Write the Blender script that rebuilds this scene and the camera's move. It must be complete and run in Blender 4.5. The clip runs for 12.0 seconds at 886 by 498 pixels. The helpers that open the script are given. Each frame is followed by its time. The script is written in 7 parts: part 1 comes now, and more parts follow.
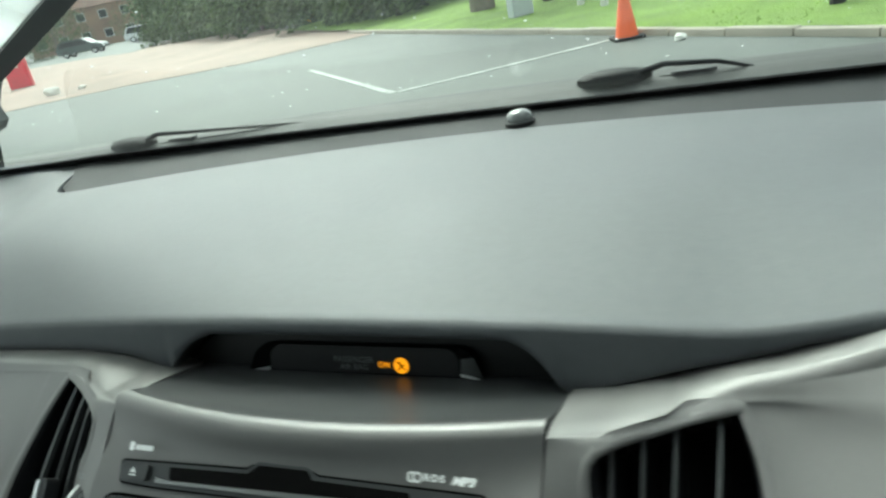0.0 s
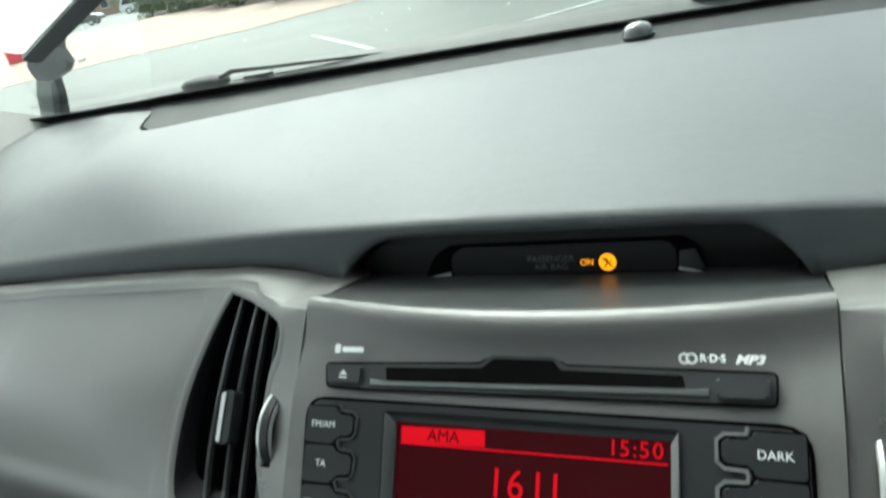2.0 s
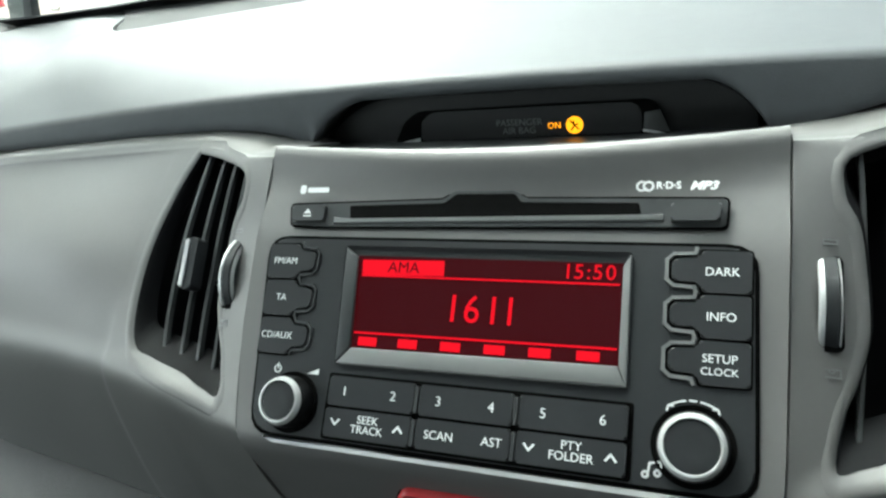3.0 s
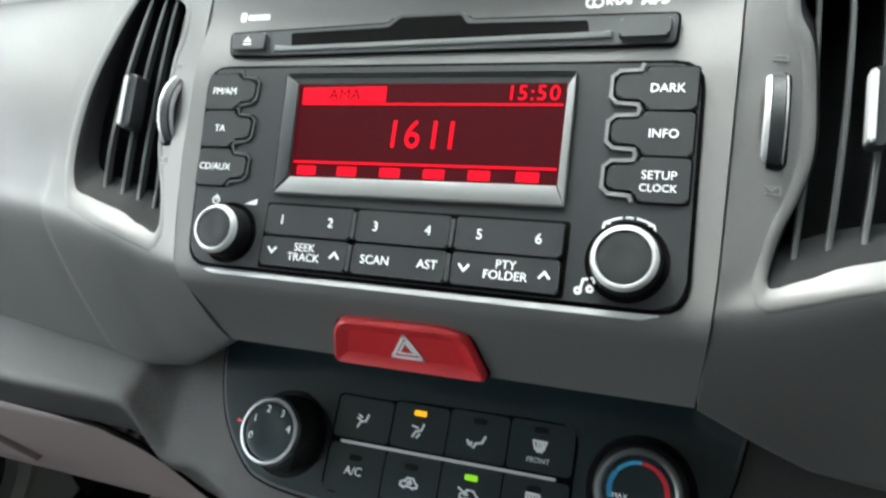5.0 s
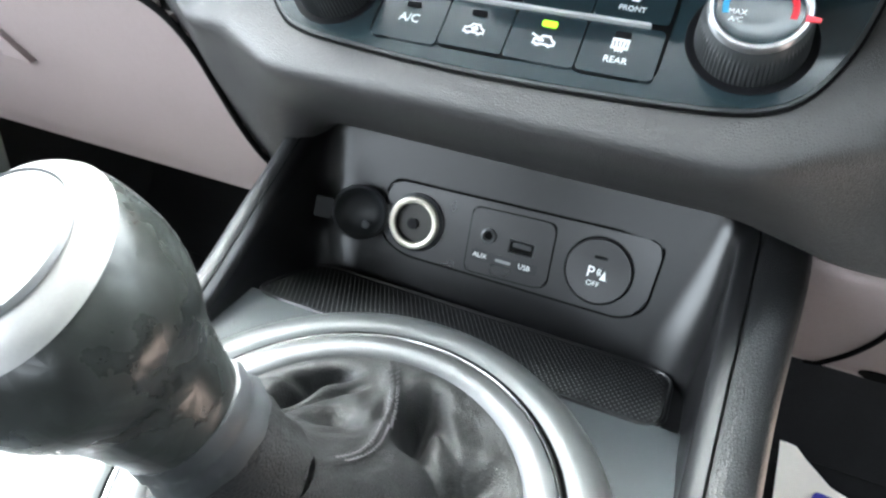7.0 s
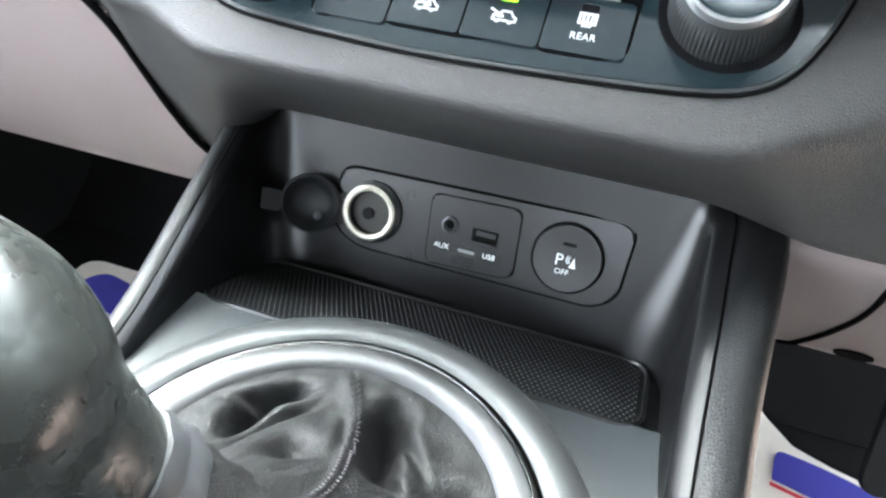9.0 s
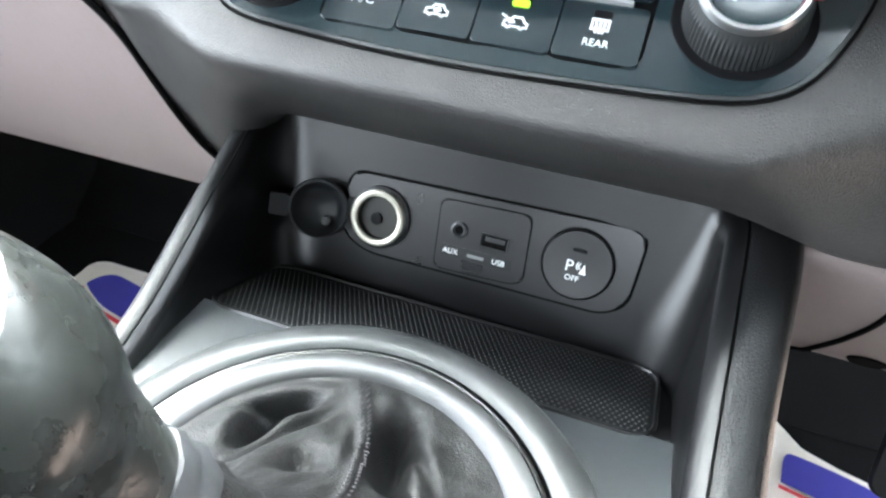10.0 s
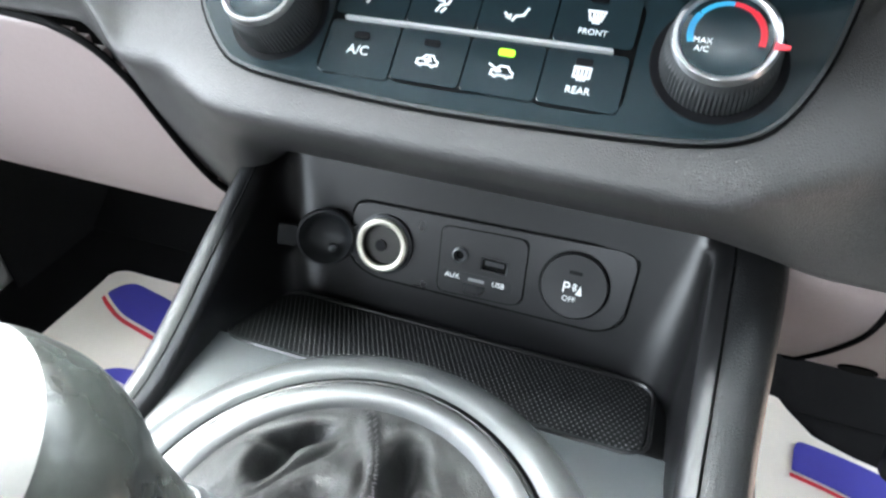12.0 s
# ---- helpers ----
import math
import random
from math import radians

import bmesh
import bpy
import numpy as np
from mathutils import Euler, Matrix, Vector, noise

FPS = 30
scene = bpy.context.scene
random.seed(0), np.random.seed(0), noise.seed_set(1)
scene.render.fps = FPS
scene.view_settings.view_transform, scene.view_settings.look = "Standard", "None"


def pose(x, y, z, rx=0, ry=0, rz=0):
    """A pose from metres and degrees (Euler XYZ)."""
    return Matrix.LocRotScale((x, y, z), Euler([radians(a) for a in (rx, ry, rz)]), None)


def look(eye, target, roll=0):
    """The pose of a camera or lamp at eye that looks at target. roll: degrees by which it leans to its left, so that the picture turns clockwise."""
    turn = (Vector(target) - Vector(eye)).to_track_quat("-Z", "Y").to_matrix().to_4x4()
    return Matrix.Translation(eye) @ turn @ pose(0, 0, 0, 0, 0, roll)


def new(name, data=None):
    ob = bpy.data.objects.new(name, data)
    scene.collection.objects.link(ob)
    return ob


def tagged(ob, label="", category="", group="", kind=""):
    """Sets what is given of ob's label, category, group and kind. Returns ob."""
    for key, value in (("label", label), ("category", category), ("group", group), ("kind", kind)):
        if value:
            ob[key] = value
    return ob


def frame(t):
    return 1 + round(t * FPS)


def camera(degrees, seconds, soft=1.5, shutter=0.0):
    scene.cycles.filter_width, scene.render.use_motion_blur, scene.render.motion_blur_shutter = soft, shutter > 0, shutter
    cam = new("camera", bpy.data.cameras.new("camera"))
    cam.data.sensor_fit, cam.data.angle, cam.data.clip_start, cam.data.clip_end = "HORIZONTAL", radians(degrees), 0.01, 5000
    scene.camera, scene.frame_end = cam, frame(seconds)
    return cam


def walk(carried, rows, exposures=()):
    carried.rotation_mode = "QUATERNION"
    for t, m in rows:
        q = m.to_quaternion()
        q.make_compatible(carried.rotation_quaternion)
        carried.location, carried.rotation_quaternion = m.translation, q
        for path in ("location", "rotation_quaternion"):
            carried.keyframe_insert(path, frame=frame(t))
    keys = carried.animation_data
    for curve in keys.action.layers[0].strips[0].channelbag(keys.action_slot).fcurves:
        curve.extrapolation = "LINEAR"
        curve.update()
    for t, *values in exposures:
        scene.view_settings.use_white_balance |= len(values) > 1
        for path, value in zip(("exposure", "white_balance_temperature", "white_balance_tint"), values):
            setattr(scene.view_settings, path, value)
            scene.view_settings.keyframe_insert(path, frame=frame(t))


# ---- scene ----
cam = camera(64.7, 12.0, soft=2.4, shutter=0.4)
PATH = [
    (0, (0.1884, 0.0650, 1.3505), (-0.5663, 1.6591, 0.6439), -11.87),
    (0.5, (0.1234, 0.0650, 1.3531), (-0.6079, 1.6629, 0.6307), -11.88),
    (1, (0.0991, 0.0540, 1.3397), (-0.6304, 1.6362, 0.5818), -11.89),
    (1.5, (0.0943, 0.0490, 1.3488), (-0.6667, 1.6153, 0.5888), -13.58),
    (2, (0.0888, 0.0340, 1.3289), (-0.6792, 1.5844, 0.5438), -13.68),
    (2.5, (0.0920, 0.0150, 1.2948), (-0.6378, 1.5682, 0.4793), -11.41),
    (2.7, (0.0918, 0.0050, 1.2848), (-0.6232, 1.5543, 0.4490), -10.62),
    (4.3, (0.1123, 0.0080, 1.2673), (-0.5773, 1.4948, 0.3063), -10.48),
    (4.5, (0.1070, 0.0020, 1.2534), (-0.5672, 1.4713, 0.2552), -10.20),
    (4.6, (0.1058, -0.0020, 1.2455), (-0.5651, 1.4601, 0.2345), -10.01),
    (5, (0.1096, -0.0020, 1.2384), (-0.5553, 1.4480, 0.2062), -9.13),
    (5.2, (0.1075, -0.0120, 1.2314), (-0.5337, 1.4179, 0.1570), -8.66),
    (5.5, (0.1099, -0.0360, 1.2064), (-0.5603, 1.3643, 0.1109), -7.66),
    (6, (0.1236, -0.1050, 1.1530), (-0.6107, 1.3117, 0.1216), -2.39),
    (6.3, (0.1097, -0.1130, 1.1193), (-0.5963, 1.3065, 0.0722), -0.61),
    (6.5, (0.1111, -0.1010, 1.0943), (-0.6100, 1.3207, 0.0605), 1.00),
    (7, (0.0924, -0.0810, 1.0657), (-0.5169, 1.3470, -0.0294), 2.51),
    (7.5, (0.0872, -0.0700, 1.0589), (-0.4764, 1.3747, -0.0390), 4.09),
    (7.7, (0.0822, -0.0680, 1.0580), (-0.4583, 1.3745, -0.0542), 3.57),
    (9.5, (0.0814, -0.0550, 1.0640), (-0.3967, 1.3633, -0.1064), 2.91),
    (10, (0.0784, -0.0540, 1.0641), (-0.4141, 1.3570, -0.1091), 2.51),
    (10.5, (0.0804, -0.0530, 1.0660), (-0.4044, 1.3524, -0.1171), 2.30),
    (11, (0.0836, -0.0540, 1.0720), (-0.4123, 1.3399, -0.1202), 1.69),
    (11.5, (0.0867, -0.0560, 1.0769), (-0.4186, 1.3309, -0.1194), 1.20),
    (12, (0.0840, -0.0510, 1.0890), (-0.4376, 1.3213, -0.1171), -0.41),
]
EXPOSURES = [(0, 1.1, 6250, -9), (1.5, 1.3, 6250, -7), (2.5, 1.65, 6200, -5), (4.5, 2.5, 6300, 0), (5.5, 3.25, 6300, 4), (6.0, 4.6, 6200, 5), (6.5, 4.65, 6150, 5), (7.5, 4.7, 6100, 5), (9.5, 4.8, 6150, 6), (12, 4.8, 6150, 6)]
walk(cam, [(t, look(eye, target, roll)) for t, eye, target, roll in PATH], EXPOSURES)
import collections

# ---- world and sun: bright overcast day ----
world = bpy.data.worlds.new("overcast_sky")
scene.world = world
world.use_nodes = True
wn, wl = world.node_tree.nodes, world.node_tree.links
wn.clear()
sky = wn.new("ShaderNodeTexSky")
sky.sky_type, sky.sun_disc = "NISHITA", False
sky.sun_elevation, sky.sun_rotation = radians(50), radians(-38)
sky.air_density, sky.dust_density = 1.0, 4.0
soft_sky = wn.new("ShaderNodeHueSaturation")
soft_sky.inputs["Saturation"].default_value = 0.22
cloud_pos = wn.new("ShaderNodeTexCoord")
cloud = wn.new("ShaderNodeTexNoise")
cloud.inputs["Scale"].default_value, cloud.inputs["Detail"].default_value = 2.6, 4.0
cloud_ramp = wn.new("ShaderNodeMapRange")
cloud_ramp.inputs["From Min"].default_value, cloud_ramp.inputs["From Max"].default_value = 0.35, 0.7
cloud_ramp.inputs["To Min"].default_value, cloud_ramp.inputs["To Max"].default_value = 0.55, 1.8
cloud_mix = wn.new("ShaderNodeMix")
cloud_mix.data_type, cloud_mix.blend_type = "RGBA", "MULTIPLY"
cloud_mix.inputs["Factor"].default_value = 1.0
back = wn.new("ShaderNodeBackground")
back.inputs["Strength"].default_value = 0.17
wout = wn.new("ShaderNodeOutputWorld")
wl.new(sky.outputs["Color"], soft_sky.inputs["Color"])
wl.new(cloud_pos.outputs["Generated"], cloud.inputs["Vector"])
wl.new(cloud.outputs["Fac"], cloud_ramp.inputs["Value"])
wl.new(soft_sky.outputs["Color"], cloud_mix.inputs["A"])
wl.new(cloud_ramp.outputs["Result"], cloud_mix.inputs["B"])
wl.new(cloud_mix.outputs["Result"], back.inputs["Color"])
wl.new(back.outputs["Background"], wout.inputs["Surface"])

sun = new("sun", bpy.data.lights.new("sun", "SUN"))
sun.data.energy, sun.data.angle, sun.data.color = 1.0, radians(34), (1.0, 0.97, 0.93)
sun.matrix_world = look((-2.6, 3.4, 5.2), (0, 0, 0))


# ---- materials ----
def nodes_of(name):
    m = bpy.data.materials.new(name)
    m.use_nodes = True
    return m, m.node_tree.nodes, m.node_tree.links, m.node_tree.nodes["Principled BSDF"]


def surface(name, color, rough, metal=0.0, grain=0.0, grain_scale=900.0, vary=0.12, vary_scale=18.0, bump_dist=0.0002, coat=0.0, spec=0.5,
            rough_vary=0.08, island=0.0, random_piece=0.0, fleck=None):
    """A surface with tone and gloss that vary at two scales and, where grain is set, a fine embossed relief."""
    m, n, l, b = nodes_of(name)
    pos = n.new("ShaderNodeTexCoord")
    big, fine = n.new("ShaderNodeTexNoise"), n.new("ShaderNodeTexNoise")
    big.inputs["Scale"].default_value, big.inputs["Detail"].default_value = vary_scale, 5.0
    fine.inputs["Scale"].default_value, fine.inputs["Detail"].default_value = vary_scale * 22, 3.0
    for t in (big, fine):
        l.new(pos.outputs["Object"], t.inputs["Vector"])
    both = n.new("ShaderNodeMath")
    both.operation = "MULTIPLY_ADD"
    l.new(fine.outputs["Fac"], both.inputs[0])
    both.inputs[1].default_value = 0.45
    l.new(big.outputs["Fac"], both.inputs[2])
    tone = n.new("ShaderNodeMapRange")
    tone.inputs["From Min"].default_value, tone.inputs["From Max"].default_value = 0.4, 1.05
    tone.inputs["To Min"].default_value, tone.inputs["To Max"].default_value = 1 - vary, 1 + vary
    l.new(both.outputs["Value"], tone.inputs["Value"])
    value = tone.outputs["Result"]
    for amount, node_type, socket in ((island, "ShaderNodeNewGeometry", "Random Per Island"), (random_piece, "ShaderNodeObjectInfo", "Random")):
        if amount:
            info, span, mul = n.new(node_type), n.new("ShaderNodeMapRange"), n.new("ShaderNodeMath")
            span.inputs["To Min"].default_value, span.inputs["To Max"].default_value = 1 - amount, 1 + amount
            mul.operation = "MULTIPLY"
            l.new(info.outputs[socket], span.inputs["Value"])
            l.new(span.outputs["Result"], mul.inputs[0])
            l.new(value, mul.inputs[1])
            value = mul.outputs["Value"]
    mix = n.new("ShaderNodeMix")
    mix.data_type, mix.blend_type = "RGBA", "MULTIPLY"
    mix.inputs["Factor"].default_value = 1.0
    mix.inputs["A"].default_value = (*color, 1)
    l.new(value, mix.inputs["B"])
    result = mix.outputs["Result"]
    if fleck:
        spots, cut, lay = n.new("ShaderNodeTexNoise"), n.new("ShaderNodeMapRange"), n.new("ShaderNodeMix")
        spots.inputs["Scale"].default_value, spots.inputs["Detail"].default_value = fleck[1], 6.0
        cut.inputs["From Min"].default_value, cut.inputs["From Max"].default_value = fleck[2], fleck[2] + 0.12
        lay.data_type = "RGBA"
        l.new(pos.outputs["Object"], spots.inputs["Vector"])
        l.new(spots.outputs["Fac"], cut.inputs["Value"])
        l.new(cut.outputs["Result"], lay.inputs["Factor"])
        l.new(result, lay.inputs["A"])
        lay.inputs["B"].default_value = (*fleck[0], 1)
        result = lay.outputs["Result"]
    l.new(result, b.inputs["Base Color"])
    gloss = n.new("ShaderNodeMapRange")
    gloss.inputs["To Min"].default_value, gloss.inputs["To Max"].default_value = max(rough - rough_vary, 0.02), min(rough + rough_vary, 1)
    l.new(big.outputs["Fac"], gloss.inputs["Value"])
    l.new(gloss.outputs["Result"], b.inputs["Roughness"])
    b.inputs["Metallic"].default_value = metal
    b.inputs["Coat Weight"].default_value = coat
    b.inputs["Coat Roughness"].default_value = 0.12
    b.inputs["Specular IOR Level"].default_value = spec
    if grain:
        cell, bump = n.new("ShaderNodeTexVoronoi"), n.new("ShaderNodeBump")
        cell.feature = "DISTANCE_TO_EDGE"
        cell.inputs["Scale"].default_value = grain_scale
        clip_edge = n.new("ShaderNodeMath")
        clip_edge.operation = "MINIMUM"
        clip_edge.inputs[1].default_value = 0.28
        l.new(pos.outputs["Object"], cell.inputs["Vector"])
        l.new(cell.outputs["Distance"], clip_edge.inputs[0])
        bump.inputs["Strength"].default_value, bump.inputs["Distance"].default_value = grain, bump_dist
        l.new(clip_edge.outputs["Value"], bump.inputs["Height"])
        l.new(bump.outputs["Normal"], b.inputs["Normal"])
    return m


def glow(name, color, strength, base=(0.02, 0.02, 0.02)):
    m, n, l, b = nodes_of(name)
    b.inputs["Base Color"].default_value = (*base, 1)
    b.inputs["Emission Color"].default_value = (*color, 1)
    b.inputs["Emission Strength"].default_value = strength
    b.inputs["Roughness"].default_value = 0.3
    b.inputs["Specular IOR Level"].default_value = 0.04
    return m


def clear_glass(name, tint=(0.97, 1.0, 0.98), rough=0.0):
    m, n, l, b = nodes_of(name)
    b.inputs["Base Color"].default_value = (*tint, 1)
    b.inputs["Transmission Weight"].default_value = 1.0
    b.inputs["Roughness"].default_value = rough
    b.inputs["IOR"].default_value = 1.45
    return m


# Broad tone blotches stand in for clouded sky mirrored on the pad.
PAD = surface("grained_charcoal_sky_blotched", (0.07, 0.075, 0.081), 0.52, grain=0.4, grain_scale=620, vary=0.13, vary_scale=7, bump_dist=0.00035, spec=0.3, fleck=((0.5, 0.5, 0.47), 420, 0.76))
PAD_LOW = surface("grained_lower_plastic", (0.052, 0.0508, 0.0502), 0.42, spec=0.38, grain=1.0, grain_scale=900, vary=0.12, bump_dist=0.0004, fleck=((0.4, 0.4, 0.39), 500, 0.765))
SILVER = surface("satin_graphite_paint", (0.158, 0.156, 0.153), 0.48, metal=0.35, spec=0.45, grain=0.12, grain_scale=2500, vary=0.05, bump_dist=0.00005, fleck=((0.6, 0.6, 0.58), 500, 0.765))
KNEE = surface("warm_grey_trim_plastic", (0.235, 0.188, 0.183), 0.52, grain=0.4, grain_scale=600, vary=0.08, bump_dist=0.0003)
BLACK = surface("matt_black_plastic", (0.012, 0.0125, 0.0135), 0.45, spec=0.35, grain=0.2, grain_scale=1500, vary=0.15, bump_dist=0.0001)
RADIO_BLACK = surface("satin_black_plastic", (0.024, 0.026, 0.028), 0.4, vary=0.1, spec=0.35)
BUTTON = surface("soft_black_button_plastic", (0.02, 0.0215, 0.0235), 0.45, spec=0.35, vary=0.1, grain=0.1, grain_scale=2500, bump_dist=0.00005)
# Near-black that puts recess shade into the colour; also for unlit lamps.
DEEP = surface("unlit_shade_black", (0.005, 0.005, 0.006), 0.6, vary=0.1, spec=0.12)
GAP = surface("black_gap", (0.003, 0.003, 0.003), 0.8, vary=0.0, spec=0.05)
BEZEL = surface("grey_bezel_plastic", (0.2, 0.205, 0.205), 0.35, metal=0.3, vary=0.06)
CHROME = surface("chrome_plate", (0.78, 0.78, 0.77), 0.12, metal=1.0, vary=0.04, rough_vary=0.05)
DIAL_CHROME = surface("satin_chrome_ring", (0.46, 0.47, 0.48), 0.3, metal=1.0, vary=0.08)
SATIN_METAL = surface("satin_silver_metal", (0.66, 0.67, 0.67), 0.36, metal=0.5, vary=0.05)
SLAT = surface("grey_slat_plastic", (0.04, 0.042, 0.043), 0.4, vary=0.08)
RING_METAL = surface("brushed_silver_ring", (0.068, 0.07, 0.072), 0.46, metal=0.9, vary=0.06)
RIM_METAL = surface("cream_plated_rim", (0.72, 0.69, 0.58), 0.42, metal=0.6, vary=0.08)
OUTER_RING = surface("satin_grey_ring_plastic", (0.055, 0.059, 0.06), 0.42, metal=0.35, vary=0.06)
LEDGE = surface("dark_satin_ledge", (0.034, 0.036, 0.037), 0.36, vary=0.06, spec=0.4)
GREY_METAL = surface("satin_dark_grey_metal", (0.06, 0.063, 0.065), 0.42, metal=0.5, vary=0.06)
# The teal lean of this black imitates sky reflected in the gloss.
GLOSS = surface("gloss_black_sky_tint", (0.01, 0.019, 0.023), 0.22, vary=0.1, coat=0.5, rough_vary=0.05)
CONSOLE = surface("satin_console_plastic", (0.0055, 0.0056, 0.0061), 0.31, spec=0.5, vary=0.1, grain=0.08, grain_scale=2500, bump_dist=0.00005)
CONSOLE_GREY = surface("grey_console_plastic", (0.034, 0.039, 0.042), 0.4, vary=0.08, grain=0.1, grain_scale=2000, bump_dist=0.00005)
VINYL = surface("grained_black_vinyl", (0.009, 0.0094, 0.01), 0.4, spec=0.38, grain=0.8, grain_scale=760, vary=0.15, bump_dist=0.00035)
LEATHER = surface("black_leather", (0.0075, 0.0078, 0.0082), 0.5, spec=0.3, grain=1.0, grain_scale=820, vary=0.12, bump_dist=0.0005)
THREAD = surface("grey_thread", (0.06, 0.056, 0.062), 0.8, vary=0.2)
RUBBER = surface("black_rubber", (0.005, 0.0053, 0.0056), 0.55, spec=0.25, vary=0.15)
RUBBER_DOT = surface("ribbed_black_rubber", (0.014, 0.0155, 0.0165), 0.4, spec=0.5, vary=0.15)
RED_PLASTIC = surface("red_switch_plastic", (0.55, 0.022, 0.03), 0.38, vary=0.08, spec=0.5)
WHITE_INK = surface("white_legend_ink", (0.8, 0.82, 0.82), 0.5, vary=0.04)
DIM_INK = surface("unlit_grey_legend", (0.11, 0.114, 0.117), 0.5, vary=0.04)
BLUE_INK = surface("blue_scale_ink", (0.05, 0.35, 0.6), 0.5, vary=0.04)
RED_INK = surface("red_scale_ink", (0.7, 0.03, 0.05), 0.5, vary=0.04)
SCREEN = glow("red_backlit_display", (1.0, 0.02, 0.05), 0.013, (0.006, 0.004, 0.005))
SCREEN_LIT = glow("red_display_segment", (1.0, 0.005, 0.022), 0.27, (0.02, 0.001, 0.001))
AMBER = glow("amber_warning_light", (1.0, 0.33, 0.008), 0.62)
ORANGE_LED = glow("amber_indicator", (1.0, 0.45, 0.01), 0.2)
GREEN_LED = glow("green_indicator", (0.36, 0.9, 0.02), 0.13)
PAPER = surface("paper_floor_mat", (0.9, 0.84, 0.75), 0.7, vary=0.05, vary_scale=9)
PAPER_BLUE = surface("blue_print", (0.055, 0.05, 0.36), 0.7, vary=0.05)
PAPER_RED = surface("red_print", (0.65, 0.04, 0.06), 0.7, vary=0.05)
CARPET = surface("black_carpet", (0.008, 0.0078, 0.0082), 0.95, spec=0.1, grain=1.0, grain_scale=900, vary=0.3, bump_dist=0.001)
DOOR_TRIM = surface("grey_door_trim", (0.2, 0.196, 0.192), 0.5, grain=0.4, grain_scale=500, vary=0.08, bump_dist=0.0003)
LINER = surface("pale_headliner", (0.42, 0.415, 0.4), 0.85, grain=0.6, grain_scale=700, vary=0.06, bump_dist=0.0005)
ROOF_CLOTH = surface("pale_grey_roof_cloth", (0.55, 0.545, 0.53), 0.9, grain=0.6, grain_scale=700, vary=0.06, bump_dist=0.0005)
# Dark cloth for the unseen header that holds back windscreen light.
SHADE_CLOTH = surface("grey_light_block_cloth", (0.1, 0.1, 0.098), 0.9, grain=0.6, grain_scale=700, vary=0.06, bump_dist=0.0005)
SEAT_CLOTH = surface("dark_seat_cloth", (0.05, 0.05, 0.052), 0.9, grain=0.8, grain_scale=600, vary=0.15, bump_dist=0.0006)
GLASS = clear_glass("clear_windscreen")
DOME = surface("smoky_sensor_dome", (0.09, 0.095, 0.095), 0.22, vary=0.05, coat=0.5)
FRIT = surface("black_windscreen_edge", (0.008, 0.008, 0.009), 0.5, vary=0.1)
ASPHALT = surface("damp_asphalt", (0.108, 0.12, 0.11), 0.62, grain=0.8, grain_scale=60, vary=0.38, vary_scale=0.45, bump_dist=0.008)
PAVING = surface("pink_block_paving", (0.33, 0.245, 0.2), 0.75, grain=0.7, grain_scale=9, vary=0.3, vary_scale=0.35, bump_dist=0.01)
LINE_PAINT = surface("worn_white_road_paint", (0.42, 0.44, 0.41), 0.7, vary=0.4, vary_scale=2.5)
KERB_STONE = surface("concrete_kerb", (0.36, 0.33, 0.27), 0.85, vary=0.2, vary_scale=3, grain=0.5, grain_scale=90, bump_dist=0.004)
GRASS = surface("mown_grass", (0.2, 0.31, 0.06), 0.85, vary=0.35, vary_scale=1.2, grain=0.9, grain_scale=40, bump_dist=0.03)
BLADE = surface("grass_blade", (0.27, 0.4, 0.09), 0.7, spec=0.2, vary=0.2, island=0.4)
LEAF = surface("shrub_leaf", (0.085, 0.125, 0.045), 0.6, spec=0.2, vary=0.25, island=0.5)
PALE_LEAF = surface("pale_shrub_leaf", (0.13, 0.175, 0.085), 0.65, spec=0.2, vary=0.25, island=0.5)
BARK = surface("grey_bark", (0.16, 0.14, 0.11), 0.9, vary=0.3, vary_scale=6, grain=0.8, grain_scale=40, bump_dist=0.01)
CONE_ORANGE = surface("orange_cone_plastic", (0.85, 0.13, 0.03), 0.5, vary=0.1, vary_scale=6)
BIN_RED = surface("red_bin_plastic", (0.72, 0.02, 0.05), 0.4, vary=0.08, vary_scale=4)
GRIT_YELLOW = surface("yellow_bin_plastic", (0.75, 0.4, 0.05), 0.5, vary=0.1, vary_scale=4)
POST_WHITE = surface("weathered_white_post", (0.62, 0.62, 0.56), 0.7, vary=0.15, vary_scale=6)
POST_GREY = surface("grey_cabinet_paint", (0.42, 0.46, 0.46), 0.6, vary=0.15, vary_scale=4)
CAR_WHITE = surface("white_car_paint", (0.72, 0.73, 0.72), 0.25, vary=0.03, coat=0.6, vary_scale=2)
CAR_GREY = surface("dark_grey_car_paint", (0.06, 0.08, 0.08), 0.25, vary=0.03, coat=0.6, vary_scale=2)
CAR_GLASS = surface("dark_car_glass", (0.02, 0.025, 0.025), 0.08, vary=0.02)
TYRE = surface("tyre_rubber", (0.02, 0.02, 0.02), 0.8, vary=0.1)
BRICKWORK = surface("brown_brickwork", (0.3, 0.19, 0.13), 0.85, vary=0.25, vary_scale=0.6, grain=0.6, grain_scale=8, bump_dist=0.02)
ROOF_TILE = surface("roof_tile", (0.2, 0.12, 0.09), 0.85, vary=0.2, vary_scale=0.6)
SCUTTLE = surface("weathered_scuttle_plastic", (0.045, 0.047, 0.044), 0.6, vary=0.25, vary_scale=14, grain=0.5, grain_scale=400, bump_dist=0.0004)
STRIP = surface("matt_dark_strip", (0.03, 0.032, 0.034), 0.65, spec=0.16, grain=0.3, grain_scale=900, vary=0.12, bump_dist=0.0002)
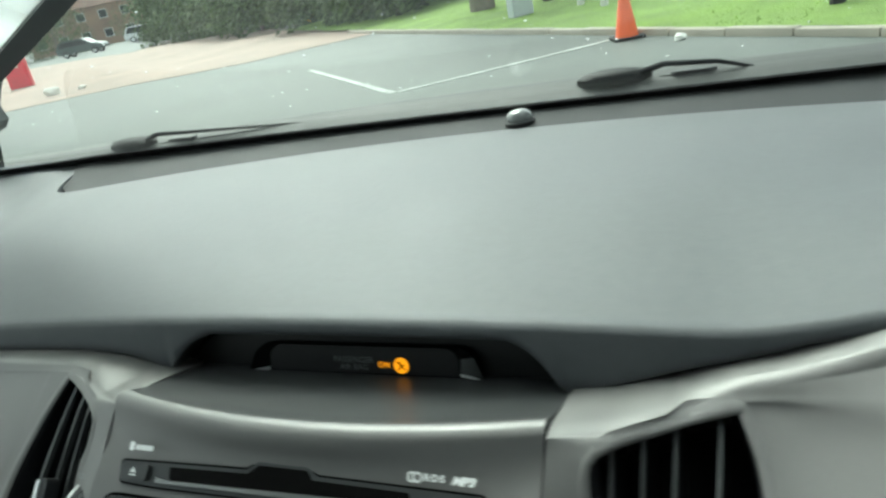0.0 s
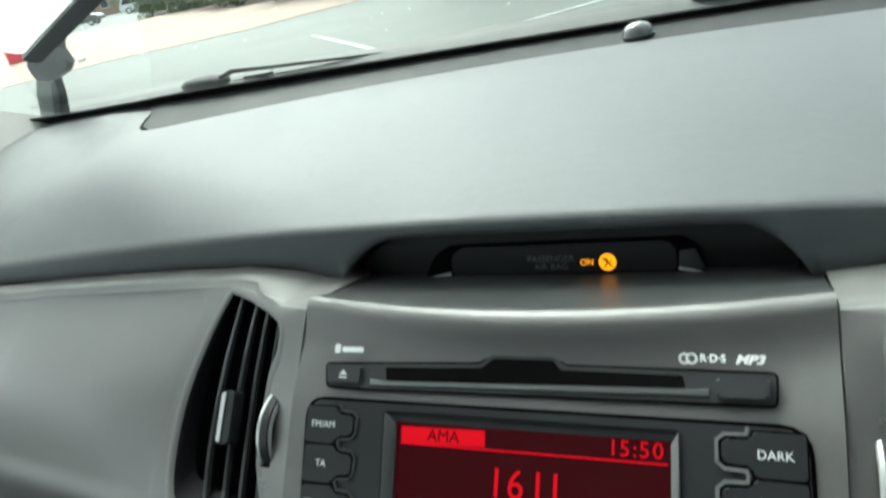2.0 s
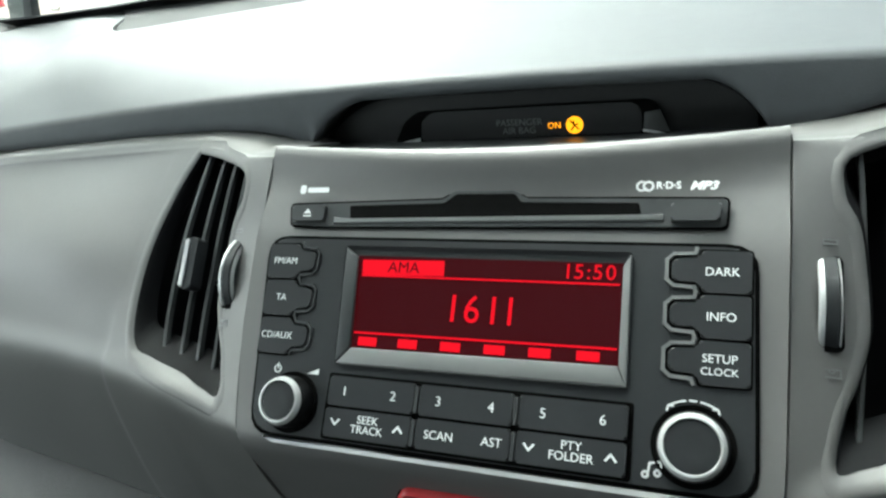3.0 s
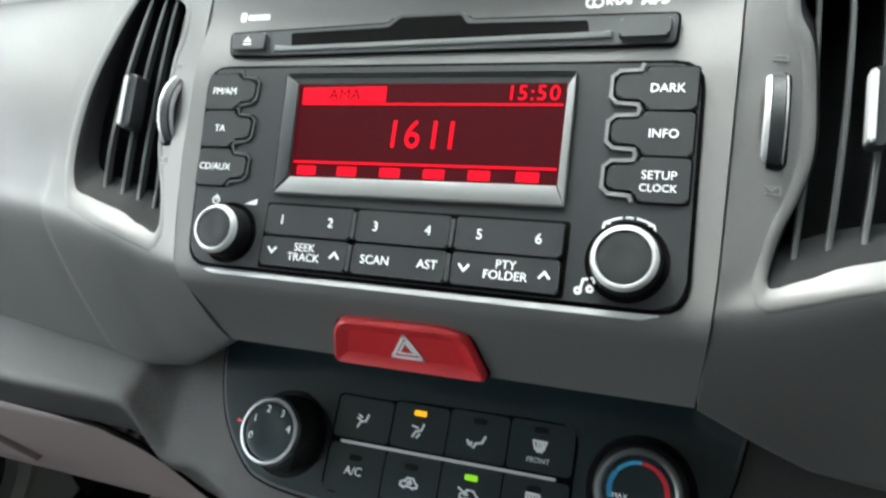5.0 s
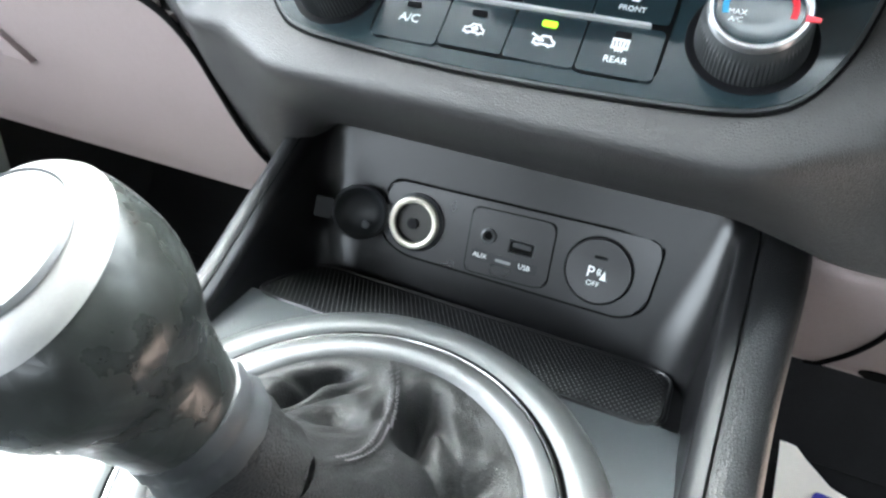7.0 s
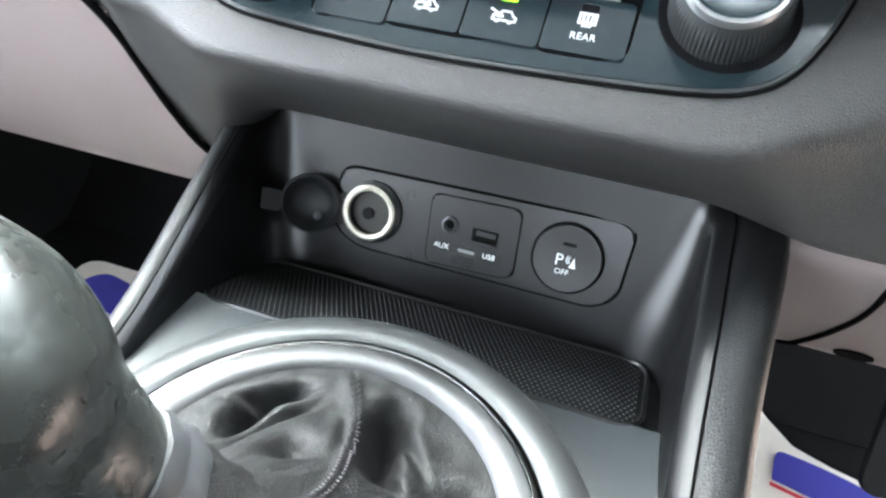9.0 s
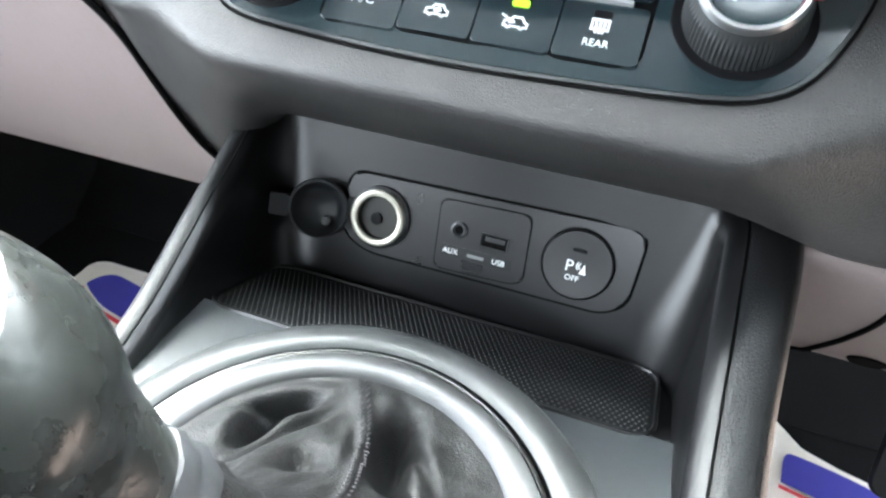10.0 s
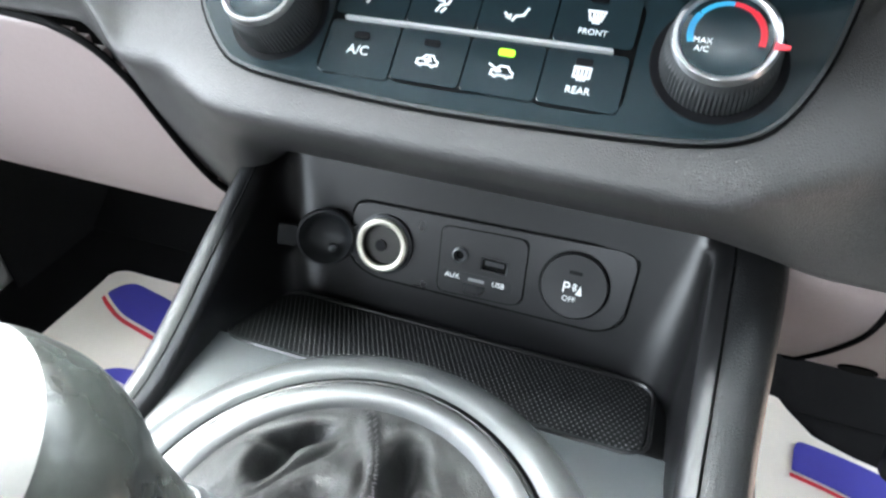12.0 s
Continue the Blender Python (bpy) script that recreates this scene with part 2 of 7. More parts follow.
# Grey lifted to stand for haze over the leg.
POST_HAZE = surface("hazed_grey_plastic", (0.2, 0.215, 0.2), 0.5, vary=0.1)
LITTER = surface("scrap_paper", (0.75, 0.74, 0.68), 0.7, vary=0.1)


def backlit_card(name, color):
    """Thin white card that lets daylight through."""
    m, n, l, b = nodes_of(name)
    b.inputs["Base Color"].default_value = (*color, 1)
    b.inputs["Roughness"].default_value = 0.8
    thin, mix = n.new("ShaderNodeBsdfTranslucent"), n.new("ShaderNodeMixShader")
    thin.inputs["Color"].default_value = (*color, 1)
    mix.inputs["Fac"].default_value = 0.6
    l.new(b.outputs["BSDF"], mix.inputs[1])
    l.new(thin.outputs["BSDF"], mix.inputs[2])
    l.new(mix.outputs["Shader"], n["Material Output"].inputs["Surface"])
    return m


CARD = backlit_card("thin_white_card", (0.88, 0.9, 0.9))


# ---- building helpers ----
def link_mesh(name, bm, material, smooth=40):
    me = bpy.data.meshes.new(name)
    bmesh.ops.recalc_face_normals(bm, faces=bm.faces)
    bm.to_mesh(me)
    bm.free()
    me.materials.append(material)
    if smooth:
        for p in me.polygons:
            p.use_smooth = True
        me.set_sharp_from_angle(angle=radians(smooth))
        caps = {k for p in me.polygons if p.loop_total > 6 for k in p.edge_keys}
        for e in me.edges:
            if e.key in caps:
                e.use_edge_sharp = True
    return new(name, me)


def thing(name, base, label, category, group="", kind=""):
    """An Empty at a thing's base, for its parts."""
    ob = new(name)
    ob.empty_display_size = 0.02
    ob.location = base
    return tagged(ob, label, category, group, kind)


def part(name, bm, material, parent, label="", smooth=40):
    ob = link_mesh(name, bm, material, smooth)
    ob.parent = parent
    if parent.type == "EMPTY":
        ob.matrix_parent_inverse = parent.matrix_basis.inverted()
    if label:
        ob["label"] = label
    return ob


def solid(name, bm, material, label, category="", group="", kind="", smooth=40):
    return tagged(link_mesh(name, bm, material, smooth), label, category, group, kind)


def slope(o, up):
    """A frame on a plane across the car: x to the right, y up along the plane, z out of it."""
    u = Vector((0, up[0], up[1])).normalized()
    n = Vector((1, 0, 0)).cross(u)
    return Matrix(((1, u.x, n.x, o[0]), (0, u.y, n.y, o[1]), (0, u.z, n.z, o[2]), (0, 0, 0, 1)))


def mm(pts):
    return [(x / 1000, y / 1000) for x, y in pts]


def rounded(pts, r, n=4):
    """The outline with its corners rounded."""
    out, k = [], len(pts)
    for i in range(k):
        p, a, b = Vector(pts[i]), Vector(pts[i - 1]), Vector(pts[(i + 1) % k])
        da, db = a - p, b - p
        q = min(r, da.length * 0.48, db.length * 0.48)
        s, e = p + da.normalized() * q, p + db.normalized() * q
        for j in range(n + 1):
            t = j / n
            c = s * (1 - t) ** 2 + p * (2 * t * (1 - t)) + e * t * t
            out.append((c.x, c.y))
    return out


def box_pts(x0, y0, x1, y1):
    return [(x0, y0), (x1, y0), (x1, y1), (x0, y1)]


def add_plate(bm, pts, z0, z1, m=None, bevel=0.0, seg=2):
    """A prism over an outline, from z0 to z1 out of the plane, its upper edge bevelled."""
    lo = [bm.verts.new((x, y, z0)) for x, y in pts]
    hi = [bm.verts.new((x, y, z1)) for x, y in pts]
    k = len(pts)
    top = bm.faces.new(hi)
    bm.faces.new(lo[::-1])
    for i in range(k):
        bm.faces.new((lo[i], lo[(i + 1) % k], hi[(i + 1) % k], hi[i]))
    made = lo + hi
    if bevel:
        before = set(bm.verts)
        bmesh.ops.bevel(bm, geom=list(top.edges), offset=bevel, segments=seg, profile=0.5, affect="EDGES")
        made = [v for v in lo if v.is_valid] + [v for v in bm.verts if v not in before] + [v for v in hi if v.is_valid]
        made = list(dict.fromkeys(made))
    if m is not None:
        bmesh.ops.transform(bm, matrix=m, verts=made)
    return bm


def plate(pts, z0, z1, m=None, bevel=0.0, seg=2):
    return add_plate(bmesh.new(), pts, z0, z1, m, bevel, seg)


def frame_plate(outer, inner, z0, z1, m=None, inner_z=None):
    """A flat ring between two outlines of as many points; inner_z drops its inner edge, as a sloping bezel does."""
    bm = bmesh.new()
    zi = z1 if inner_z is None else inner_z
    rings = [[bm.verts.new((x, y, z)) for x, y in o] for o, z in ((outer, z0), (outer, z1), (inner, zi), (inner, z0 - 0.001))]
    k = len(outer)
    for a, b in zip(rings, rings[1:]):
        for i in range(k):
            bm.faces.new((a[i], a[(i + 1) % k], b[(i + 1) % k], b[i]))
    if m is not None:
        bm.transform(m)
    return bm


def add_lathe(bm, profile, n=40, m=None, wave=None):
    """A turned shape about z: profile rows of radius and height. wave(angle, row) scales the radius."""
    rings = []
    for row, (r, z) in enumerate(profile):
        if r <= 1e-6:
            rings.append([bm.verts.new((0, 0, z))])
        else:
            ring = []
            for i in range(n):
                a = 2 * math.pi * i / n
                q = r * (wave(a, row) if wave else 1)
                ring.append(bm.verts.new((q * math.cos(a), q * math.sin(a), z)))
            rings.append(ring)
    for a, b in zip(rings, rings[1:]):
        for i in range(n):
            j = (i + 1) % n
            if len(a) == 1 and len(b) > 1:
                bm.faces.new((a[0], b[i], b[j]))
            elif len(b) == 1 and len(a) > 1:
                bm.faces.new((a[i], a[j], b[0]))
            elif len(a) > 1:
                bm.faces.new((a[i], a[j], b[j], b[i]))
    if m is not None:
        bmesh.ops.transform(bm, matrix=m, verts=[v for r in rings for v in r])
    return bm


def lathe(profile, n=40, m=None, wave=None):
    return add_lathe(bmesh.new(), profile, n, m, wave)


def loft(rows, thick=0.0, keep=None):
    """A sheet through rows of points, with thickness behind it. keep(centre) tells which faces stay."""
    bm = bmesh.new()
    grid = [[bm.verts.new(p) for p in row] for row in rows]
    for a, b in zip(grid, grid[1:]):
        for i in range(len(a) - 1):
            if keep is None or keep((a[i].co + a[i + 1].co + b[i].co + b[i + 1].co) / 4):
                bm.faces.new((a[i], a[i + 1], b[i + 1], b[i]))
    bmesh.ops.delete(bm, geom=[v for v in bm.verts if not v.link_faces], context="VERTS")
    if thick:
        bmesh.ops.recalc_face_normals(bm, faces=bm.faces)
        bmesh.ops.solidify(bm, geom=bm.faces[:], thickness=thick)
    return bm


def add_tube(bm, pts, r, n=8, closed=False):
    """A round bar along points; r may be one radius for each point."""
    pts = [Vector(p) for p in pts]
    rs = r if isinstance(r, (list, tuple)) else [r] * len(pts)
    rings = []
    for i, p in enumerate(pts):
        a = pts[i - 1] if i or closed else p
        b = pts[(i + 1) % len(pts)] if i + 1 < len(pts) or closed else p
        d = (b - a).normalized()
        s = d.cross(Vector((0.13, 0.21, 1)) if abs(d.z) < 0.95 else Vector((1, 0.1, 0))).normalized()
        w = d.cross(s)
        rings.append([bm.verts.new(p + (s * math.cos(2 * math.pi * k / n) + w * math.sin(2 * math.pi * k / n)) * rs[i]) for k in range(n)])
    pairs = list(zip(rings, rings[1:])) + ([(rings[-1], rings[0])] if closed else [])
    for a, b in pairs:
        for k in range(n):
            bm.faces.new((a[k], a[(k + 1) % n], b[(k + 1) % n], b[k]))
    if not closed:
        bm.faces.new(rings[0][::-1])
        bm.faces.new(rings[-1])
    return bm


def tube(pts, r, n=8, closed=False):
    return add_tube(bmesh.new(), pts, r, n, closed)


def letters(text, size, m, material, parent, name="legend", squeeze=1.0, slant=0.0, bold=0.0):
    """Printed or lit characters in the built-in font, centred on the frame m."""
    cu = bpy.data.curves.new(name, "FONT")
    cu.body, cu.size, cu.align_x, cu.align_y, cu.extrude, cu.resolution_u = text, size, "CENTER", "CENTER", 0.00008, 3
    cu.shear, cu.offset = slant, bold
    ob = bpy.data.objects.new(name, cu)
    me = bpy.data.meshes.new_from_object(ob)
    bpy.data.objects.remove(ob)
    bpy.data.curves.remove(cu)
    bm = bmesh.new()
    bm.from_mesh(me)
    bpy.data.meshes.remove(me)
    bm.transform(m @ Matrix.Diagonal((squeeze, 1, 1, 1)))
    return part(name, bm, material, parent, smooth=0)


def at(m, x, y, z=0.0, turn=0.0):
    """The frame m moved by millimetres in its own plane, and turned by degrees."""
    return m @ Matrix.Translation((x / 1000, y / 1000, z / 1000)) @ Matrix.Rotation(radians(turn), 4, "Z")


def strokes(lines, width, m, z1=0.0002):
    """Flat line work: each line a row of points in millimetres."""
    bm = bmesh.new()
    for line in lines:
        for a, b in zip(line, line[1:]):
            p, q = Vector(a) / 1000, Vector(b) / 1000
            d = (q - p)
            if d.length < 1e-6:
                continue
            d.normalize()
            s = Vector((-d.y, d.x)) * width / 2000
            e = d * width / 2200
            add_plate(bm, [tuple(p - s - e), tuple(q - s + e), tuple(q + s + e), tuple(p + s - e)], 0, z1)
    bm.transform(m)
    return bm


def smoothstep(a, b, x):
    t = min(max((x - a) / (b - a), 0), 1)
    return t * t * (3 - 2 * t)


def arc(cx, cy, r, a0, a1, n=14):
    return [(cx + r * math.cos(radians(a0 + (a1 - a0) * i / n)), cy + r * math.sin(radians(a0 + (a1 - a0) * i / n))) for i in range(n + 1)]


def blend(a, stations):
    """The profile between stations, each a distance and a row of (y, z)."""
    xs = [s[0] for s in stations]
    return [(float(np.interp(a, xs, [s[1][i][0] for s in stations])), float(np.interp(a, xs, [s[1][i][1] for s in stations]))) for i in range(len(stations[0][1]))]


def spline(pts, n=3):
    """A smooth row of points through the given ones."""
    out = []
    for i in range(len(pts) - 1):
        p0, p1, p2, p3 = (Vector(pts[max(0, min(len(pts) - 1, j))]) for j in (i - 1, i, i + 1, i + 2))
        for k in range(n):
            t = k / n
            c = 0.5 * (2 * p1 + (p2 - p0) * t + (2 * p0 - 5 * p1 + 4 * p2 - p3) * t * t + (3 * p1 - p0 - 3 * p2 + p3) * t ** 3)
            out.append(tuple(c))
    out.append(tuple(pts[-1]))
    return out


def eased(rows, times=2):
    """Rows of points softened along the way from row to row."""
    arr = np.array(rows, float)
    for _ in range(times):
        arr[1:-1] = arr[1:-1] * 0.5 + (arr[:-2] + arr[2:]) * 0.25
    return [[tuple(p) for p in row] for row in arr]


def inside(p, poly):
    hit, k = False, len(poly)
    for i in range(k):
        (x0, y0), (x1, y1) = poly[i], poly[(i + 1) % k]
        if (y0 > p[1]) != (y1 > p[1]) and p[0] < (x1 - x0) * (p[1] - y0) / (y1 - y0) + x0:
            hit = not hit
    return hit


def grown(poly, d):
    """The outline moved outwards by d."""
    k, out = len(poly), []
    area = sum(poly[i][0] * poly[(i + 1) % k][1] - poly[(i + 1) % k][0] * poly[i][1] for i in range(k))
    sgn = 1 if area > 0 else -1
    for i in range(k):
        a, p, b = Vector(poly[i - 1]), Vector(poly[i]), Vector(poly[(i + 1) % k])
        n1, n2 = Vector(((p - a).y, -(p - a).x)).normalized(), Vector(((b - p).y, -(b - p).x)).normalized()
        n = (n1 + n2).normalized()
        out.append(tuple(p + n * sgn * d))
    return out


RADIO_M = slope((0, 0.222, 1.131), (0.69, 0.72))
CLIMATE_M = slope((0, 0.192, 0.985), (0.778, 0.628))
SOCKET_M = slope((0, 0.205, 0.862), (0.42, 0.91))
MID = 0.004


# ---- outside ground ----
def ground_strip(name, pts, z, material, label, thick=0.02, category="ground"):
    return solid(name, plate(pts, z - thick, z), material, label, category, kind="structure", smooth=0)


def ground_sheet():
    bm = bmesh.new()
    bmesh.ops.create_grid(bm, x_segments=40, y_segments=40, size=600)
    solid("ground", bm, ASPHALT, "damp grey asphalt of a car park", "ground", kind="structure")


ground_sheet()
ground_strip("paving", [(-8.5, 17.8), (-10.4, 16.3), (-11.4, 15.3), (-13.1, 14.95), (-14.7, 14.65), (-16.2, 13.8), (-17.4, 13), (-26, 7), (-70, 30), (-52, 42), (-44, 40), (-35, 35.5), (-40, 44.2), (-25.5, 35.2), (-10.8, 20.8)], 0.012, PAVING, "pinkish block paving beside the asphalt", 0.01, "paving")


def kerb_point(s, off=0.0):
    """A point along the kerb: s metres from its near end, off metres beyond it."""
    return (1.6 - 0.711 * s + 0.703 * off, 7.25 + 0.703 * s + 0.711 * off)


def verge():
    rows = []
    for i in range(41):
        s = -14 + i * 1.0
        row = []
        for off, z in ((0.13, 0.08), (0.6, 0.11), (2, 0.16), (5, 0.3), (10, 0.7), (20, 1.4)):
            x, y = kerb_point(s, off)
            row.append((x, y, z + 0.03 * noise.noise((x * 0.7, y * 0.7, 0))))
        rows.append(row)
    ob = solid("grass_verge", loft(rows), GRASS, "bright green mown grass verge behind the kerb", "grass", kind="structure")
    rng = random.Random(5)
    bm = bmesh.new()
    for _ in range(5000):
        s, off = rng.uniform(-6, 12), 0.2 + 7 * rng.random() ** 1.6
        x, y = kerb_point(s, off)
        z = float(np.interp(off, (0.13, 0.6, 2, 5, 10), (0.08, 0.11, 0.16, 0.3, 0.7))) - 0.02
        h, a, w = rng.uniform(0.025, 0.05), rng.uniform(0, 6.28), rng.uniform(0.006, 0.014)
        dx, dy = math.cos(a) * w, math.sin(a) * w
        lx, ly = rng.uniform(-0.04, 0.04), rng.uniform(-0.04, 0.04)
        bm.faces.new([bm.verts.new(p) for p in ((x - dx, y - dy, z), (x + dx, y + dy, z), (x + lx, y + ly, z + h))])
    solid("grass_blades", bm, BLADE, "short green grass blades on the verge", "grass", kind="stuff", smooth=0)


verge()


def kerb():
    th = thing("kerb", (*kerb_point(6), 0), "pale concrete kerb along the grass verge", "kerb", kind="structure")
    for i in range(26):
        s = -7 + i * 0.92
        p = [kerb_point(s + 0.005), kerb_point(s + 0.905), kerb_point(s + 0.905, 0.14), kerb_point(s + 0.005, 0.14)]
        part("kerb_stone", plate(p, -0.05, 0.085 + 0.006 * math.sin(i * 2.3), None, 0.015), KERB_STONE, th)


kerb()


def painted_line(a, b, w):
    a, b = Vector(a), Vector(b)
    d = (b - a).normalized()
    s = Vector((-d.y, d.x)) * w / 2
    ground_strip("parking_line", [tuple(a - s), tuple(b - s), tuple(b + s), tuple(a + s)], 0.008, LINE_PAINT, "worn white parking bay line on asphalt", 0.006, "road marking")


painted_line((-3.71, 7.96), (-1.3, 9.83), 0.1)
painted_line((-3.75, 7.92), (-7.2, 11.6), 0.1)

# Unseen pink ground added to bounce warm light into the driver's footwell.
ground_strip("pink_bounce_ground", [(0.95, -6), (8, -6), (5.0, 3.2), (0.95, 3.2)], 0.012, PAVING, "unseen pinkish ground beside the car, added to bounce warm light inside", 0.01, "paving")

# ---- cabin shell ----


def cabin():
    """The shell: closed behind, with a window at the left; unseen walls block light at the right."""
    side = 0.76
    solid("floor", plate(box_pts(-side, -1.6, side, 0.76), 0.38, 0.42), CARPET, "black carpeted car floor", "floor", kind="structure")
    solid("bulkhead", plate(box_pts(-side, 0.74, side, 0.78), 0.42, 1.17), CARPET, "black carpeted front bulkhead", "wall", kind="structure")
    toe = loft([[(x, 0.74, 0.8), (x, 0.7, 0.6), (x, 0.635, 0.47), (x, 0.57, 0.4212)] for x in (-side, 0, side)], 0.004)
    solid("toe_board", toe, CARPET, "black carpeted sloping toe board", "floor", kind="structure")
    solid("wall_left", plate([(-0.62, 0.38), (0.78, 0.38), (0.78, 1.1), (0.3, 1.1), (0.12, 0.98), (-0.62, 0.98)], -side - 0.05, -side, Matrix(((0, 0, 1, 0), (1, 0, 0, 0), (0, 1, 0, 0), (0, 0, 0, 1)))), DOOR_TRIM, "grey trim below the window", "wall", kind="structure")
    solid("wall_left_rear", plate(box_pts(-side - 0.05, -1.6, -side, -0.62), 0.38, 1.1), SEAT_CLOTH, "unseen dark side wall behind the front seats", "wall", kind="structure")
    # Unseen walls across the right windows block light; a low gap lights the footwell.
    solid("light_block_right_middle", plate(box_pts(side, -0.58, side + 0.05, 0.116), 0.42, 1.63), SEAT_CLOTH, "unseen dark wall added to block light from the driver's window", "wall", kind="structure")
    solid("light_block_right_upper", plate(box_pts(side, 0.12, side + 0.05, 0.46), 1.084, 1.63), SEAT_CLOTH, "unseen dark wall added to block window light above the door trim", "wall", kind="structure")
    solid("wall_right", plate(box_pts(side, 0.12, side + 0.05, 0.78), 0.7, 1.08), SEAT_CLOTH, "unseen dark wall, left open below to let light into the footwell", "wall", kind="structure")
    # Full height, so no light comes through a right rear window.
    solid("light_block_right_rear", plate(box_pts(side, -1.6, side + 0.05, -0.62), 0.38, 1.64), SEAT_CLOTH, "unseen dark side wall behind the front seats", "wall", kind="structure")
    # Unseen rear wall, raised over part of the rear window to cut its light.
    solid("wall_rear", plate(box_pts(-side, -1.65, side, -1.6), 0.38, 1.38), SEAT_CLOTH, "unseen dark wall behind the rear seats, raised to cut light from behind", "wall", kind="structure")
    # Two unseen panels added at seat positions to block light from behind.
    solid("seat_light_block_left", plate(rounded(box_pts(-side, 0.42, -0.1, 1.18), 0.06), -0.05, 0.0, slope((0, -0.5, 0), (-0.25, 1)), 0.02), SEAT_CLOTH, "unseen dark panel in place of the passenger seat, blocking light from behind", "wall", kind="structure")
    solid("driver_light_block_right", plate(rounded(box_pts(0.22, 0.42, side, 1.5), 0.06), -0.05, 0.0, slope((0, 0.0, 0), (-0.25, 1)), 0.02), SEAT_CLOTH, "unseen dark panel in place of the driver, blocking light from behind", "wall", kind="structure")
    roof = loft([[(x, y, 1.62 + 0.03 * (1 - (x / side) ** 2)) for y in (-1.7, -1.0, -0.5, -0.16)] for x in np.linspace(-side - 0.05, side + 0.05, 9)], 0.03)
    # Unseen header added below the glass to shade the dashboard.
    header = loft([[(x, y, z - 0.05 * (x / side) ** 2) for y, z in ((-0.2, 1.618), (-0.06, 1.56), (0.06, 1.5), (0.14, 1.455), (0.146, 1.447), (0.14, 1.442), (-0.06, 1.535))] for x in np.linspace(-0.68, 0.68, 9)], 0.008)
    solid("header_light_block", header, SHADE_CLOTH, "unseen dark cloth header, extended to shade the dashboard from windscreen light", "ceiling", kind="structure")
    solid("ceiling", roof, ROOF_CLOTH, "pale grey cloth headliner", "ceiling", kind="structure")

    sail = [(0.36, 1.12), (0.66, 1.18), (0.664, 1.212), (0.62, 1.235), (0.36, 1.36)]
    m = Matrix(((0, -0.7, 1, 0.161), (1, 0, 0, 0), (0, 1, 0, 0), (0, 0, 0, 1)))
    solid("trim", plate(rounded(sail, 0.01), -0.003, 0.004, m, 0.002), LINER, "pale grey trim at the dashboard's end", "trim", kind="structure")


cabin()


def windscreen():
    """The raked windscreen, bowed across, with its black printed edge and the seal along its foot."""
    th = thing("window_1", (0, 0.7, 1.21), "clear raked windscreen with a black edge", "windscreen", kind="structure")

    def at_pane(x, s):
        bow = 0.16 * x * x
        return (x * (1 - 0.13 * s), 0.715 - bow - 0.84 * s, 1.2125 + 0.03 * x * x + 0.4 * s + 0.045 * math.sin(math.pi * s))

    xs = np.linspace(-0.74, 0.74, 25)
    ob = part("pane", loft([[at_pane(x, s) for s in np.linspace(0, 1, 13)] for x in xs], 0.004), GLASS, th)
    ob.visible_shadow = False
    rng = random.Random(11)
    drops = bmesh.new()
    for _ in range(330):
        x, s, r = rng.uniform(-0.55, 0.5), 0.06 + 0.75 * rng.random() ** 1.2, rng.choice((0.0003, 0.0004, 0.0005, 0.0007, 0.001))
        p, e = Vector(at_pane(x, s)), Vector(at_pane(x, s + 0.01))
        up = (e - p).normalized()
        n = Vector((1, 0, 0)).cross(up).normalized()
        n = n if n.z > 0 else -n
        c = drops.verts.new(p + n * (0.0046 + r * 0.5))
        ring = [drops.verts.new(p + n * 0.0041 + (Vector((1, 0, 0)) * math.cos(k * 1.0472) + up * math.sin(k * 1.0472) * 1.2) * r) for k in range(6)]
        for k in range(6):
            drops.faces.new((c, ring[k], ring[(k + 1) % 6]))
    ob = part("dirt_spots", drops, CARD, th, "pale specks of dried rain on the glass")
    ob["kind"] = "stuff"
    part("lower_edge", loft([[tuple(Vector(at_pane(x, s)) + Vector((0, -0.006, -0.008))) for s in (-0.02, 0.005, 0.025 - 0.009 * smoothstep(-0.46, -0.6, x))] for x in xs], 0.002), FRIT, th, "black lower windscreen edge")
    part("upper_edge", loft([[tuple(Vector(at_pane(x, s)) + Vector((0, -0.006, -0.008))) for s in (0.93, 0.97, 1.02)] for x in xs], 0.002), FRIT, th)
    for sx in (-1, 1):
        part("side_edge", loft([[tuple(Vector(at_pane(sx * (0.745 - d), s)) + Vector((0, -0.006, -0.008))) for d in (0.0, 0.03)] for s in np.linspace(0, 1, 13)], 0.002), FRIT, th)
        rows = []
        for s in np.linspace(-0.02, 1.02, 14):
            c = Vector(at_pane(sx * 0.765, s)) + Vector((0, -0.03, -0.02))
            rows.append([tuple(c + Vector((sx * dx, dy, dz))) for dx, dy, dz in ((-0.03, 0.02, 0.012), (-0.032, -0.012, -0.004), (-0.01, -0.035, -0.02), (0.03, -0.03, -0.01), (0.05, 0.0, 0.02))])
        solid("pillar_trim", loft(rows, 0.004), LINER, "pale grey windscreen pillar trim", "pillar", kind="structure")


windscreen()


